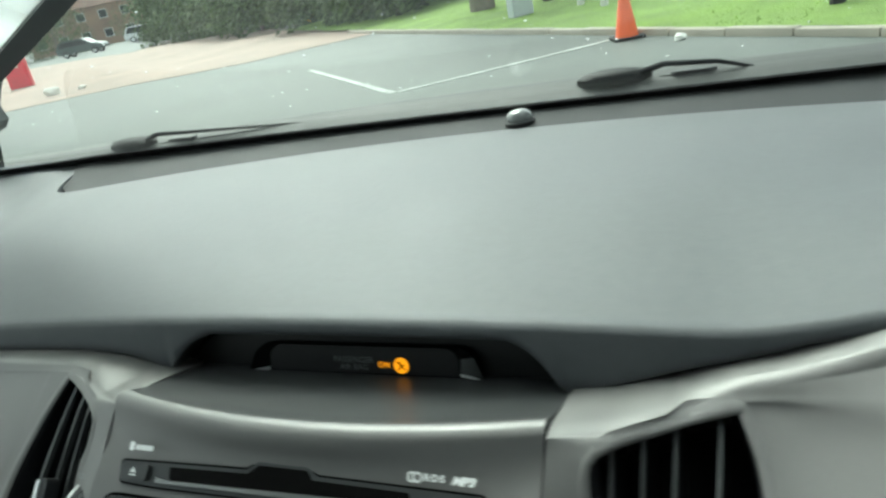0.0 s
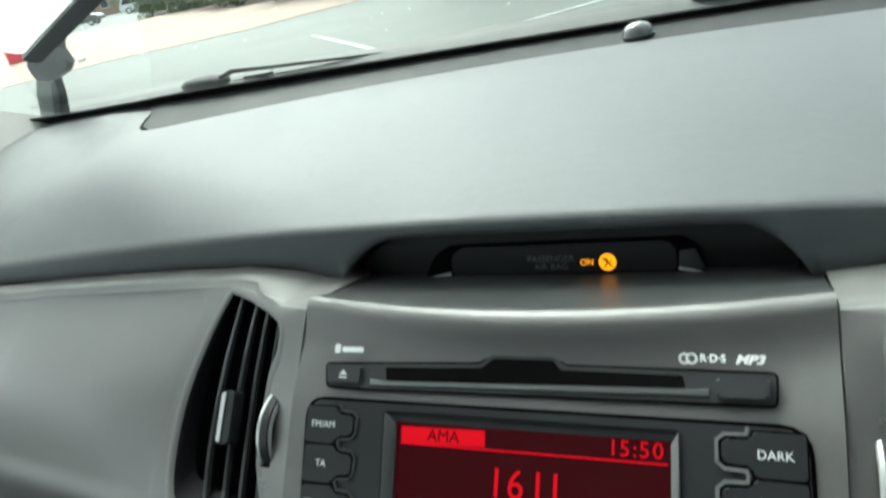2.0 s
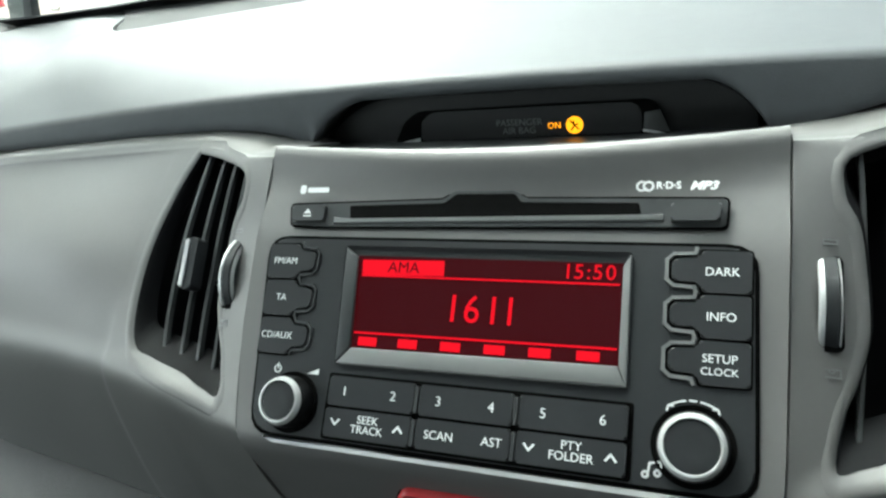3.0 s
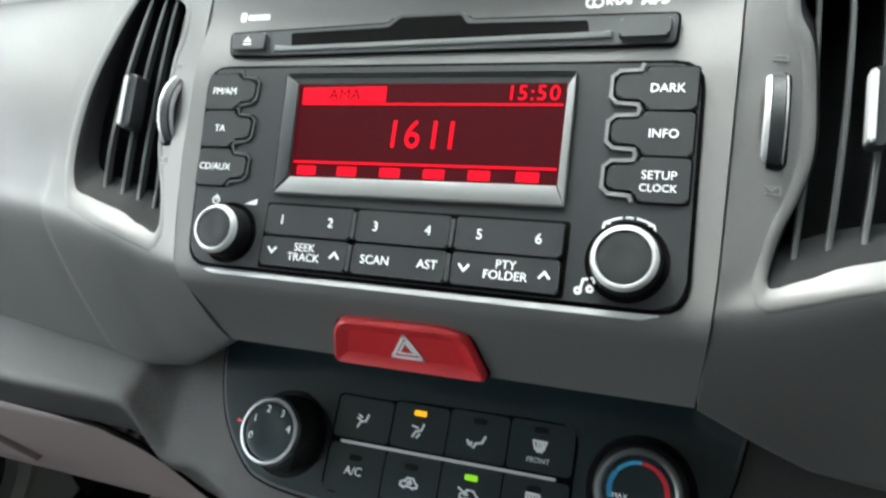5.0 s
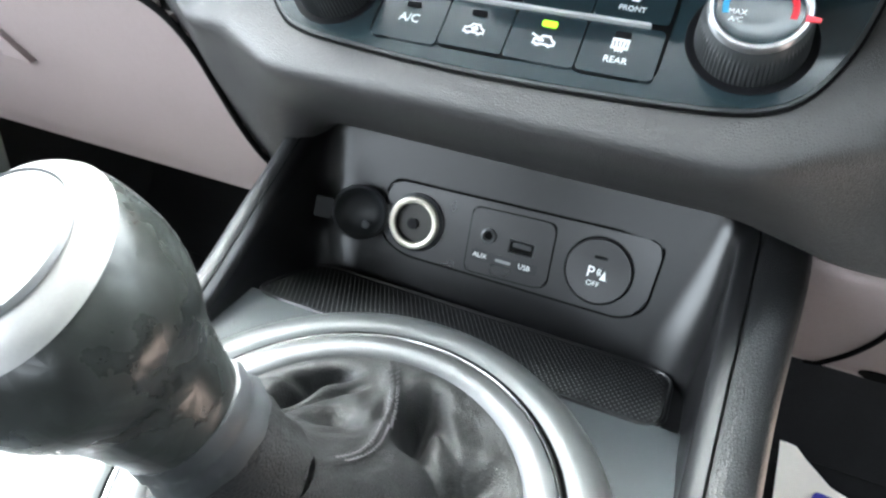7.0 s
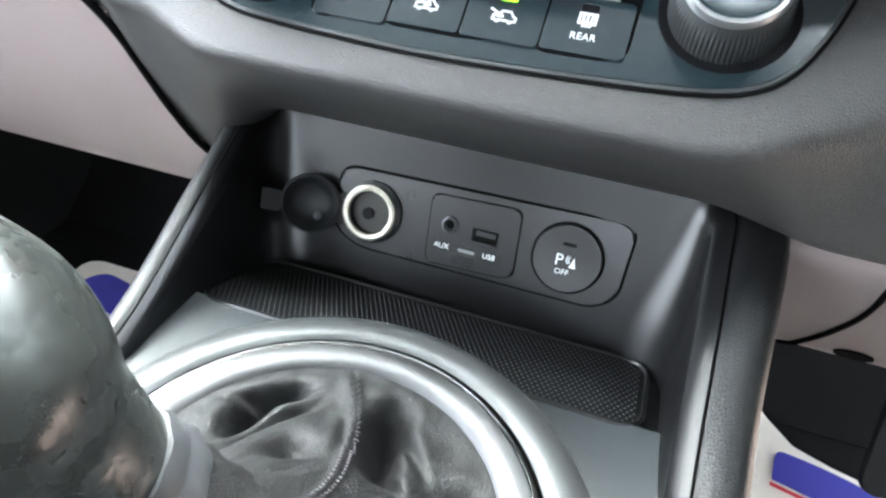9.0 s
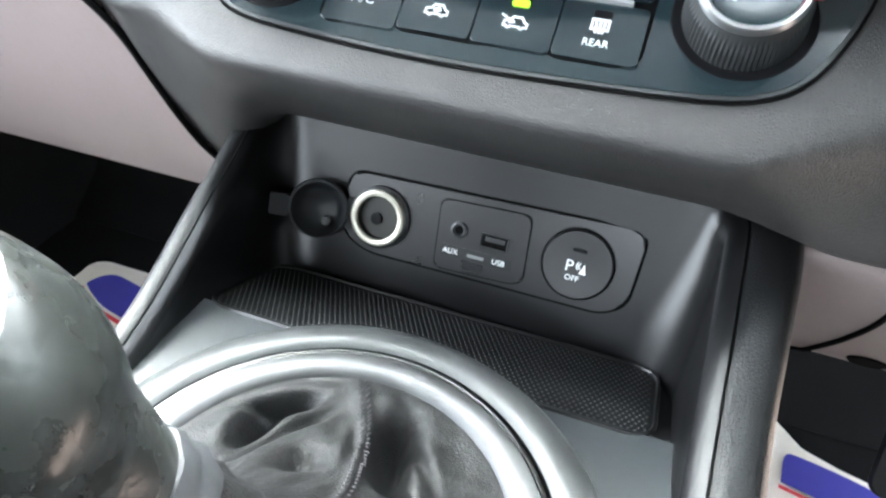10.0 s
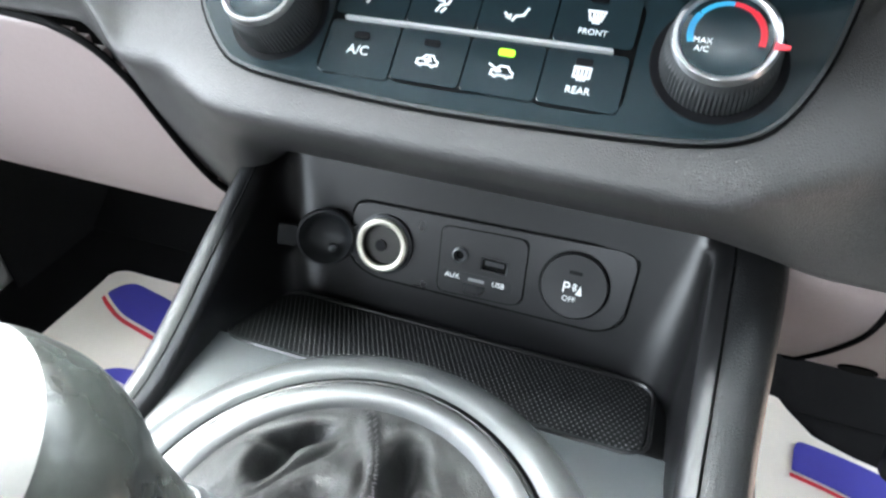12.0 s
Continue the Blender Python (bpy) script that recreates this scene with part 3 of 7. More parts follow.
# ---- dashboard ----
SIDE = [
    (0.108, [(0.292, 1.175), (0.2745, 1.1785), (0.2665, 1.172), (0.2245, 1.131), (0.1894, 1.097), (0.181, 1.083), (0.181, 1.05), (0.2, 1.043)]),
    (0.13, [(0.306, 1.1715), (0.284, 1.1755), (0.271, 1.172), (0.238, 1.132), (0.206, 1.1), (0.187, 1.085), (0.190, 1.028), (0.21, 1.02)]),
    (0.15, [(0.309, 1.1745), (0.293, 1.176), (0.281, 1.1715), (0.242, 1.1325), (0.207, 1.102), (0.191, 1.087), (0.199, 1.009), (0.22, 1.0)]),
    (0.18, [(0.312, 1.1768), (0.304, 1.1748), (0.296, 1.1695), (0.2485, 1.1335), (0.2125, 1.105), (0.198, 1.0845), (0.203, 1.0), (0.225, 0.995)]),
    (0.24, [(0.313, 1.1757), (0.305, 1.172), (0.2965, 1.165), (0.248, 1.1375), (0.222, 1.1055), (0.2105, 1.08), (0.213, 0.992), (0.24, 0.985)]),
    (0.40, [(0.314, 1.1683), (0.308, 1.165), (0.3005, 1.158), (0.258, 1.1305), (0.241, 1.0985), (0.231, 1.07), (0.23, 0.988), (0.255, 0.98)]),
    (0.76, [(0.304, 1.15), (0.30, 1.147), (0.2955, 1.14), (0.275, 1.11), (0.255, 1.08), (0.248, 1.066), (0.245, 0.975), (0.27, 0.97)]),
]
SIDE = [(a, [(max(p[0][0] + 0.02, 0.335), p[0][1] - (0.012 if a < 0.11 else 0.003))] + p) for a, p in SIDE]
VENT = [(0.1795, 1.1722), (0.154, 1.1735), (0.1285, 1.172), (0.1262, 1.1613), (0.1315, 1.1517), (0.1337, 1.1383), (0.1343, 1.1231), (0.13, 1.1116), (0.1255, 1.1047),
        (0.123, 1.0937), (0.1335, 1.0945), (0.148, 1.098), (0.167, 1.1005), (0.1806, 1.1035), (0.1876, 1.1165), (0.1903, 1.1375), (0.1862, 1.1587)]
VENTS = {-1: VENT, 1: [(0.1805, 1.1742), (0.154, 1.174)] + VENT[2:-1] + [(0.1872, 1.16)]}

SIDE_A = np.concatenate([np.linspace(0.1085, 0.20, 112), np.linspace(0.2025, 0.36, 30), np.linspace(0.38, 0.755, 14)])
SIDE_ROWS = eased([[(0, y, z) for y, z in spline(blend(a, SIDE), 24)] for a in SIDE_A], 14)


def left_edge(z):
    return float(np.interp(z, (1.05, 1.087, 1.12, 1.17), (-0.083, -0.098, -0.105, -0.1075)))


def right_edge(z):
    return float(np.interp(z, (1.05, 1.1, 1.17), (0.1105, 0.114, 0.1155)))


def side_grid(sgn):
    """The panel's points on one side of the middle, with the rise towards the instrument hood."""
    rows = []
    for a, src in zip(SIDE_A, SIDE_ROWS):
        rise = max(0, pad_strip_low(MID + sgn * a) - 1.177) if sgn > 0 else 0
        swell = 0.04 * smoothstep(0.188, 0.27, a) if sgn > 0 else 0
        rows.append([(y - swell * math.sin(math.pi * min(1, max(0, (k - 36) / 120))), z + rise * min(1, max(0, 1 - (k - 24) / 60))) for k, (_, y, z) in enumerate(src)])
    return rows


def side_y(sgn, a, z):
    """How far ahead the side panel lies at a distance a from the middle, at height z."""
    a = min(max(a, SIDE_A[0]), SIDE_A[-1] - 1e-6)
    k = int(np.searchsorted(SIDE_A, a, side="right")) - 1
    f, ys = (a - SIDE_A[k]) / (SIDE_A[k + 1] - SIDE_A[k]), []
    for row in (SIDE_GRID[sgn][k], SIDE_GRID[sgn][k + 1]):
        front = max(range(40, 80), key=lambda i: row[i][1])
        pts = row[front:-20][::-1]
        ys.append(float(np.interp(z, [p[1] for p in pts], [p[0] for p in pts])))
    return ys[0] + (ys[1] - ys[0]) * f


def side_top(sgn, a):
    k = min(int(np.searchsorted(SIDE_A, a)), len(SIDE_A) - 1)
    return max(p[1] for p in SIDE_GRID[sgn][k][40:80])


def side_x(sgn, a, z):
    edge = left_edge(z) if sgn < 0 else right_edge(z)
    return MID + sgn * a + (edge - (MID + sgn * 0.1077)) * max(0, 1 - (a - 0.1085) / 0.05)


dash = thing("dashboard", (0, 0.3, 0.9), "charcoal and satin grey plastic car dashboard", "dashboard")


def pad_strip_low(x):
    if -0.1175 < x < 0.1115:
        t = min((x + 0.1175) / 0.046, (0.1115 - x) / 0.036, 1)
        return 1.1655 + 0.024 * (1 - (1 - t) ** 2.3) ** 0.85
    if x < 0:
        return float(np.interp(-x, (0.1175, 0.128, 0.15, 0.18, 0.227, 0.3, 0.39, 0.75), (1.1655, 1.1712, 1.1753, 1.1768, 1.1758, 1.1725, 1.1685, 1.15)))
    return float(np.interp(x, (0.1115, 0.1376, 0.161, 0.183, 0.203, 0.222, 0.234, 0.28, 0.35, 0.55, 0.62, 0.75), (1.1645, 1.1707, 1.1773, 1.1821, 1.1872, 1.1942, 1.1997, 1.212, 1.219, 1.217, 1.192, 1.15)))


SIDE_GRID = {-1: side_grid(-1), 1: side_grid(1)}


def pad_end(x):
    """Where the grained pad ends below the windscreen; the dark demister strip takes over there."""
    t = smoothstep(-0.55, -0.475, x)
    return (0.712 - 0.165 * x * x) * (1 - t) + (0.646 - 0.33 * x * x) * t


def top_pad():
    xs = sorted(set([round(v, 4) for v in np.concatenate([np.linspace(-0.75, -0.125, 90), np.linspace(-0.125, -0.06, 30), np.linspace(-0.06, 0.06, 11), np.linspace(0.06, 0.12, 25), np.linspace(0.12, 0.75, 50)])]))
    rows = []
    for x in xs:
        hood = 0.03 * smoothstep(0.17, 0.32, x) * (1 - smoothstep(0.5, 0.66, x))
        ey, ez = pad_end(x), 1.207 - 0.005 * x * x + 0.013 * smoothstep(-0.45, -0.6, x)
        ay, az = 0.329, 1.1965 - 0.1 * min(x * x, 0.25) + hood
        low = pad_strip_low(x)
        low = min(low, az - 0.0075)
        row = [(x, ey + 0.004, ez - 0.012), (x, ey, ez - 0.001)]
        for k in range(1, 9):
            t = k / 9
            y = ey + (ay + 0.02 - ey) * t
            row.append((x, y, ez + (az - hood - ez) * t + 0.006 * math.sin(math.pi * t) + hood * smoothstep(0.5, 0.36, y)))
        row += [(x, ay + 0.006, az + 0.0006), (x, ay + 0.0012, az + 0.0002), (x, ay, az - 0.0003), (x, ay - 0.0022, az - 0.0016), (x, ay - 0.003, az - 0.003)]
        h = min(1, max(0, (az - low - 0.005) / 0.02))
        for t in (0.35, 0.7):
            row.append((x, ay - 0.003 - (0.001 + 0.005 * t) * h, az - 0.003 + (low + 0.0015 - az + 0.003) * t))
        by = ay - 0.0025 - 0.007 * h
        row += [(x, by, low + 0.001), (x, by + 0.0007, low - 0.0005), (x, by + 0.003, low - 0.001), (x, 0.353, low - 0.0005)]
        rows.append(row)
    part("top_pad", loft(rows, 0.002), PAD, dash, "grained charcoal top pad", smooth=50)
    trough = []
    for x in np.linspace(-0.72, 0.72, 41):
        ey, ez = pad_end(x), 1.207 - 0.005 * x * x + 0.013 * smoothstep(-0.45, -0.6, x)
        gy = 0.709 - 0.165 * x * x
        trough.append([(x, ey - 0.002, ez - 0.006), (x, ey + (gy - ey) * 0.2, ez - 0.003), (x, ey + (gy - ey) * 0.6, ez + 0.001), (x, gy, 1.2105 + 0.02 * x * x)])
    part("demister_strip", loft(trough, 0.002), STRIP, dash, "dark plastic strip below the windscreen")
    back = loft([[(x, 0.352, z) for z in (1.145, 1.17, 1.189)] for x in (-0.122, 0, 0.116)], 0.003)
    part("display_recess", back, DEEP, dash)


top_pad()


def nearest_on(p, poly):
    best = None
    for i in range(len(poly)):
        a, b = Vector(poly[i - 1]), Vector(poly[i])
        d = b - a
        q = a + d * min(1, max(0, (Vector(p) - a).dot(d) / max(d.dot(d), 1e-12)))
        if best is None or (q - Vector(p)).length < (best - Vector(p)).length:
            best = q
    return best


def side_panel(sgn):
    """One half of the satin panel beside the middle; the vent's opening goes through it."""
    hole = grown([(a, min(z, side_top(sgn, a) - 0.0022)) for a, z in spline([*VENTS[sgn], VENTS[sgn][0]], 4)[:-1]], 0.0012)
    rows, flat = [], []
    for a, src in zip(SIDE_A, SIDE_GRID[sgn]):
        top = max(range(40, 80), key=lambda i: src[i][1])
        row, at_ = [], []
        for k, (y, z) in enumerate(src):
            b = a
            if k > top + 1 and k < 130 and 0.117 < a < 0.198:
                q = nearest_on((a, z), hole)
                if (q - Vector((a, z))).length < 0.0008:
                    b, z = q
                    y = side_y(sgn, b, z)
            row.append((side_x(sgn, b, z), y, z))
            at_.append((b, z, k > top))
        rows.append(row)
        flat.append(at_)
    raw = np.array([[(side_x(sgn, a, z), y, z) for y, z in src] for a, src in zip(SIDE_A, SIDE_GRID[sgn])])
    normal = np.cross(np.gradient(raw, axis=0), np.gradient(raw, axis=1))
    normal /= np.maximum(np.linalg.norm(normal, axis=2, keepdims=True), 1e-12)
    if normal[60, 100, 1] < 0:
        normal = -normal
    bm = bmesh.new()
    grid = [[bm.verts.new(p) for p in row] for row in rows]
    under = [[bm.verts.new(Vector(p) + Vector(n) * 0.0025) for p, n in zip(row, ns)] for row, ns in zip(rows, normal)]
    kept = []
    for i in range(len(rows) - 1):
        for k in range(len(rows[0]) - 1):
            four = [flat[i][k], flat[i][k + 1], flat[i + 1][k + 1], flat[i + 1][k]]
            c = (sum(p[0] for p in four) / 4, sum(p[1] for p in four) / 4)
            if not (all(p[2] for p in four) and c[1] > 1.085 and inside(c, hole)):
                kept.append((i, k))
                for g in (grid, under):
                    bm.faces.new((g[i][k], g[i][k + 1], g[i + 1][k + 1], g[i + 1][k]))
    sides = collections.Counter()
    for i, k in kept:
        ring = [(i, k), (i, k + 1), (i + 1, k + 1), (i + 1, k)]
        sides.update(tuple(sorted((ring[n], ring[n - 1]))) for n in range(4))
    for (p, q), count in sides.items():
        if count == 1:
            bm.faces.new((grid[p[0]][p[1]], grid[q[0]][q[1]], under[q[0]][q[1]], under[p[0]][p[1]]))
    bmesh.ops.delete(bm, geom=[v for v in bm.verts if not v.link_faces], context="VERTS")
    return part("passenger_panel" if sgn < 0 else "driver_panel", bm, SILVER, dash, "satin graphite panel", smooth=60)


side_panel(-1)
side_panel(1)


def fascia():
    prof = [(0.353, 1.1575), (0.31, 1.1665), (0.278, 1.176), (0.2655, 1.182), (0.2602, 1.1806), (0.2578, 1.1765), (0.2558, 1.1695), (0.2515, 1.1618),
            (0.238, 1.1477), (0.222, 1.131), (0.2, 1.108), (0.184, 1.0915), (0.1805, 1.0855), (0.1795, 1.079), (0.1805, 1.066), (0.181, 1.0525), (0.184, 1.0495), (0.215, 1.047)]
    prof = spline(prof, 3)
    rows = []
    for t in np.linspace(0, 1, 33):
        row = []
        for y, z in prof:
            x = left_edge(z) + (right_edge(z) - left_edge(z)) * t
            bow = 0.0105 * ((x - MID) / 0.1) ** 2 * smoothstep(1.150, 1.18, z) * (1 if y < 0.3 else max(0, (0.353 - y) / 0.053))
            row.append((x, y + bow, z))
        rows.append(row)
    k = next(i for i, (y, z) in enumerate(prof) if y < 0.269)
    part("fascia_ledge", loft([row[:k + 1] for row in rows], 0.0025), LEDGE, dash, "dark satin ledge below the hood display", smooth=60)
    part("centre_fascia", loft([row[k:] for row in rows], 0.0025), SILVER, dash, "satin graphite centre fascia", smooth=60)


fascia()

HOUSING_MID = [(0.25, 1.032), (0.229, 1.0148), (0.2105, 1.0), (0.192, 0.985), (0.170, 0.9672), (0.1605, 0.9596), (0.1555, 0.9535), (0.158, 0.947), (0.1675, 0.936), (0.182, 0.9235), (0.199, 0.9105), (0.235, 0.9075)]
HOUSING_SKIRT = [(0.25, 1.02), (0.229, 1.006), (0.209, 0.994), (0.194, 0.985), (0.178, 0.973), (0.1705, 0.966), (0.1685, 0.96), (0.170, 0.951), (0.1775, 0.928), (0.188, 0.9), (0.202, 0.872), (0.225, 0.856)]
HOUSING_SEAM = [(0.25, 1.012), (0.229, 1.006), (0.212, 1.002), (0.198, 0.998), (0.187, 0.9952), (0.1815, 0.9935), (0.1792, 0.9905), (0.1788, 0.985), (0.179, 0.979), (0.1794, 0.974), (0.1802, 0.9695), (0.19, 0.968)]
HOUSING_FAR = [(y + 0.015, z - 0.004) for y, z in HOUSING_SEAM]
HOUSING_RIGHT = [(0.25, 1.005), (0.229, 0.999), (0.212, 0.994), (0.198, 0.988), (0.185, 0.98), (0.178, 0.972), (0.1755, 0.965), (0.177, 0.955), (0.182, 0.935), (0.19, 0.914), (0.2, 0.899), (0.215, 0.894)]
LEFT_HOUSING = [(0, HOUSING_MID), (0.1, HOUSING_MID), (0.132, HOUSING_SKIRT), (0.155, [(y + (0.0 if k < 7 else 0.004), z) for k, (y, z) in enumerate(HOUSING_SKIRT)]), (0.178, HOUSING_SEAM), (0.3, HOUSING_SEAM), (0.76, HOUSING_FAR)]
RIGHT_HOUSING = [(0, HOUSING_MID), (0.1, HOUSING_MID), (0.145, HOUSING_RIGHT), (0.3, HOUSING_RIGHT), (0.76, HOUSING_RIGHT)]


def housing():
    rows = []
    for x in np.concatenate([np.linspace(-0.755, -0.25, 16), np.linspace(-0.24, -0.1, 57), np.linspace(-0.095, 0.1, 30), np.linspace(0.105, 0.2, 24), np.linspace(0.23, 0.755, 16)]):
        a = x - 0.005
        rows.append([(x, y, z) for y, z in spline(blend(abs(a), LEFT_HOUSING if a < 0 else RIGHT_HOUSING), 3)])
    rows = eased(rows, 3)
    part("lower_housing", loft(rows, 0.003), PAD_LOW, dash, "grained grey housing round the heater controls", smooth=60)


housing()


def knee_rows(x0, x1, prof, n=14):
    return [[(x, y, z) for y, z in spline(prof, 4)] for x in np.linspace(x0, x1, n)]


GLOVE = [(0.196, 0.9685), (0.1815, 0.967), (0.1797, 0.957), (0.184, 0.92), (0.194, 0.885), (0.21, 0.855), (0.229, 0.832), (0.236, 0.826), (0.262, 0.822)]


GLOVE_EDGE = [(-0.30, 0.968), (-0.215, 0.967), (-0.19, 0.9645), (-0.173, 0.957), (-0.1595, 0.943), (-0.151, 0.926), (-0.1435, 0.904), (-0.137, 0.885), (-0.1305, 0.873), (-0.126, 0.862)]


def glove_y(z):
    pts = sorted((q[1], q[0]) for q in spline(GLOVE, 4))
    return float(np.interp(z, [q[0] for q in pts], [q[1] for q in pts]))


def glovebox():
    th = thing("glovebox", (-0.4, 0.22, 0.82), "grey plastic glovebox door with a pull handle, closed", "glovebox")
    hole = [(-0.41, 0.930), (-0.37, 0.929), (-0.335, 0.919), (-0.335, 0.905), (-0.41, 0.905)]
    part("door", loft(knee_rows(-0.74, -0.2, GLOVE, 24) + knee_rows(-0.1985, -0.125, GLOVE, 60), 0.004, lambda c: not inside((c.x, c.z), hole) and c.x < float(np.interp(c.z, [q[1] for q in GLOVE_EDGE[::-1]], [q[0] for q in GLOVE_EDGE[::-1]]))), KNEE, th, "warm grey grained door")
    edge = [(x, glove_y(z) - 0.0008, z) for x, z in spline(GLOVE_EDGE, 4)]
    part("door_seal", tube([(-0.74, 0.181, 0.9685)] + edge, 0.0019, 6), GAP, th, "black gap along the door's edge")
    cup = [[(x, y, z) for y, z in ((0.186, 0.935), (0.21, 0.93), (0.216, 0.914), (0.206, 0.902), (0.188, 0.902))] for x in (-0.412, -0.37, -0.333)]
    part("handle_recess", loft(cup, 0.003), BLACK, th, "dark handle recess")
    flap = rounded([(-0.43, 0.953), (-0.322, 0.9425), (-0.285, 0.9095), (-0.344, 0.915), (-0.366, 0.9265), (-0.43, 0.931)], 0.004)
    lip = bmesh.new()
    fronts, backs = ([lip.verts.new((x, glove_y(z) - d, z)) for x, z in flap] for d in (0.0045, -0.0005))
    lip.faces.new(fronts)
    for i in range(len(flap)):
        lip.faces.new((fronts[i - 1], fronts[i], backs[i], backs[i - 1]))
    part("handle", lip, KNEE, th, "grey pull handle")


glovebox()


def knee_panel():
    th = thing("knee_panel", (0.45, 0.22, 0.83), "warm grey knee panel below the steering column", "trim panel")
    prof = [(0.215, 0.9), (0.206, 0.893), (0.208, 0.88), (0.214, 0.862), (0.222, 0.846), (0.2295, 0.83), (0.234, 0.8215), (0.25, 0.816), (0.34, 0.806)]
    part("panel", loft(knee_rows(0.13, 0.74, prof, 30), 0.003), KNEE, th)
    pts = sorted((z, y) for y, z in spline(prof, 4) if z < 0.894)
    knee_y = lambda z: float(np.interp(z, [p[0] for p in pts], [p[1] for p in pts]))
    part("seam", tube([(x, knee_y(z) - 0.0006, z) for x, z in spline([(0.161, 0.819), (0.1675, 0.8255), (0.1735, 0.836), (0.1775, 0.8465), (0.1805, 0.859), (0.1825, 0.872), (0.183, 0.891)], 4)], 0.0014, 6), GAP, th)
    part("fixing_hole", lathe([(0, 0.0), (0.0082, 0.0), (0.0082, 0.001), (0, 0.001)], 20, Matrix.Translation((0.1925, 0.2312, 0.8262)) @ Matrix.Rotation(radians(114), 4, "X") @ Matrix.Diagonal((1.1, 0.5, 1, 1))), GAP, th)


knee_panel()


# ---- air vents ----
def air_vent(sgn):
    x_of = lambda a, z=1.13: side_x(sgn, a, z)
    th = thing("air_vent", (x_of(0.155), 0.25, 1.095), "black slatted air vent with a chrome tab in a satin surround", "air vent", "centre air vents")
    ring = spline([*VENTS[sgn], VENTS[sgn][0]], 4)[:-1]
    ring = [(p[0], p[1]) for p in ring]
    ring = [(a, min(z, side_top(sgn, a) - 0.0022)) for a, z in ring]
    lay = lambda d, lift: [(x_of(a, z), side_y(sgn, a, z) + lift, z) for a, z in grown(ring, d)]
    close = lambda r: r + [r[0]]
    part("rim", loft([close(lay(d, lift)) for d, lift in ((0.0042, 0.0003), (0.0034, -0.0002), (0.0022, -0.0005), (0.001, -0.0005), (0.0002, 0.0), (-0.0008, 0.0012))]), SILVER, th, "satin graphite rim", smooth=60)
    # Throat, ledge, duct and blades are blackened to stand for shade inside.
    part("throat", loft([close(lay(d, lift)) for d, lift in ((-0.0007, 0.0011), (-0.0016, 0.003), (-0.0024, 0.006), (-0.003, 0.016))]), DEEP, th, "throat behind the rim, near-black for shade", smooth=60)
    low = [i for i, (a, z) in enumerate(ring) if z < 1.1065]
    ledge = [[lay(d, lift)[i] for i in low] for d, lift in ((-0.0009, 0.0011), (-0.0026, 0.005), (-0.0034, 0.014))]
    part("ledge", loft(ledge), DEEP, th, "ledge at the foot of the slats, blackened as shade", smooth=60)
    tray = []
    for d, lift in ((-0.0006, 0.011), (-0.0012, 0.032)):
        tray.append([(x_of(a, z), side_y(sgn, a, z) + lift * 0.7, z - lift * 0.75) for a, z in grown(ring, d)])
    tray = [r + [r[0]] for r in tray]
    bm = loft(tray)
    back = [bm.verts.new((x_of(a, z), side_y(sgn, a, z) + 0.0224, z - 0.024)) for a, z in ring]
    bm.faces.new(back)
    part("duct", bm, DEEP, th, "duct, coloured near-black for its shade")
    for top, bot, z0, z1 in ((0.1737, 0.1636, 1.1705, 1.0975), (0.1576, 0.1515, 1.172, 1.096), (0.1454, 0.1409, 1.172, 1.0935), (0.1335, 0.1305, 1.17, 1.0915)):
        rows, behind = [], []
        for t in np.linspace(0, 1, 14):
            a, z = top + (bot - top) * t + 0.002 * math.sin(math.pi * t), z0 + (z1 - z0) * t
            y = side_y(sgn, a, z) + 0.0035 + 0.004 * (2 * t - 1) ** 2
            w = 0.001
            rows.append([(x_of(a - w), y + 0.003, z - 0.0015), (x_of(a - w), y + 0.0005, z), (x_of(a - w * 0.6), y, z), (x_of(a + w * 0.6), y, z), (x_of(a + w), y + 0.0005, z), (x_of(a + w), y + 0.003, z - 0.0015)])
            behind.append([(x_of(a - 0.0006), y + 0.002, z - 0.001), (x_of(a + 0.0006), y + 0.002, z - 0.001), (x_of(a + 0.003), y + 0.018, z - 0.012), (x_of(a + 0.002), y + 0.018, z - 0.012), (x_of(a - 0.0006), y + 0.002, z - 0.001)])
        slat = part("slat", loft(rows), SLAT, th, "grey slat edge", smooth=40)
        part("blade", loft(behind), DEEP, slat, "slat blade, near-black for shade behind the edge")
    z, a = 1.1345, 0.154
    m = Matrix.Translation((x_of(a), side_y(sgn, a, z) - 0.003, z)) @ Matrix.Rotation(radians(-42), 4, "X")
    tab = part("tab", plate(rounded(box_pts(-0.0034, -0.013, 0.0034, 0.013), 0.0025), -0.004, 0.004, m @ Matrix.Rotation(radians(90), 4, "X") @ Matrix.Identity(4), 0.001), BUTTON, th, "black direction tab")
    part("tab_trim", plate(rounded(box_pts(-0.0036, -0.0122, -0.0013, 0.0122), 0.001), -0.001, 0.0048, m @ Matrix.Rotation(radians(90), 4, "X"), 0.001), SATIN_METAL, tab, "chrome strip")
    wz, wa = 1.1335, (0.1252 if sgn < 0 else 0.1215)
    wm = Matrix.Translation((x_of(wa), side_y(sgn, wa, wz) + 0.0115, wz - 0.0104)) @ Matrix.Rotation(radians(-44), 4, "X") @ Matrix.Rotation(radians(90), 4, "Y")
    ribbed = lambda a, row: 1 + (0.014 if int(a * 46 / 6.2832 * 2) % 2 else 0)
    wheel = part("thumbwheel", lathe([(0, -0.0018), (0.0216, -0.0018), (0.0221, -0.0014), (0.0221, 0.0022), (0.0216, 0.0026), (0, 0.0026)], 92, wm, ribbed), BUTTON, th, "ribbed black thumbwheel")
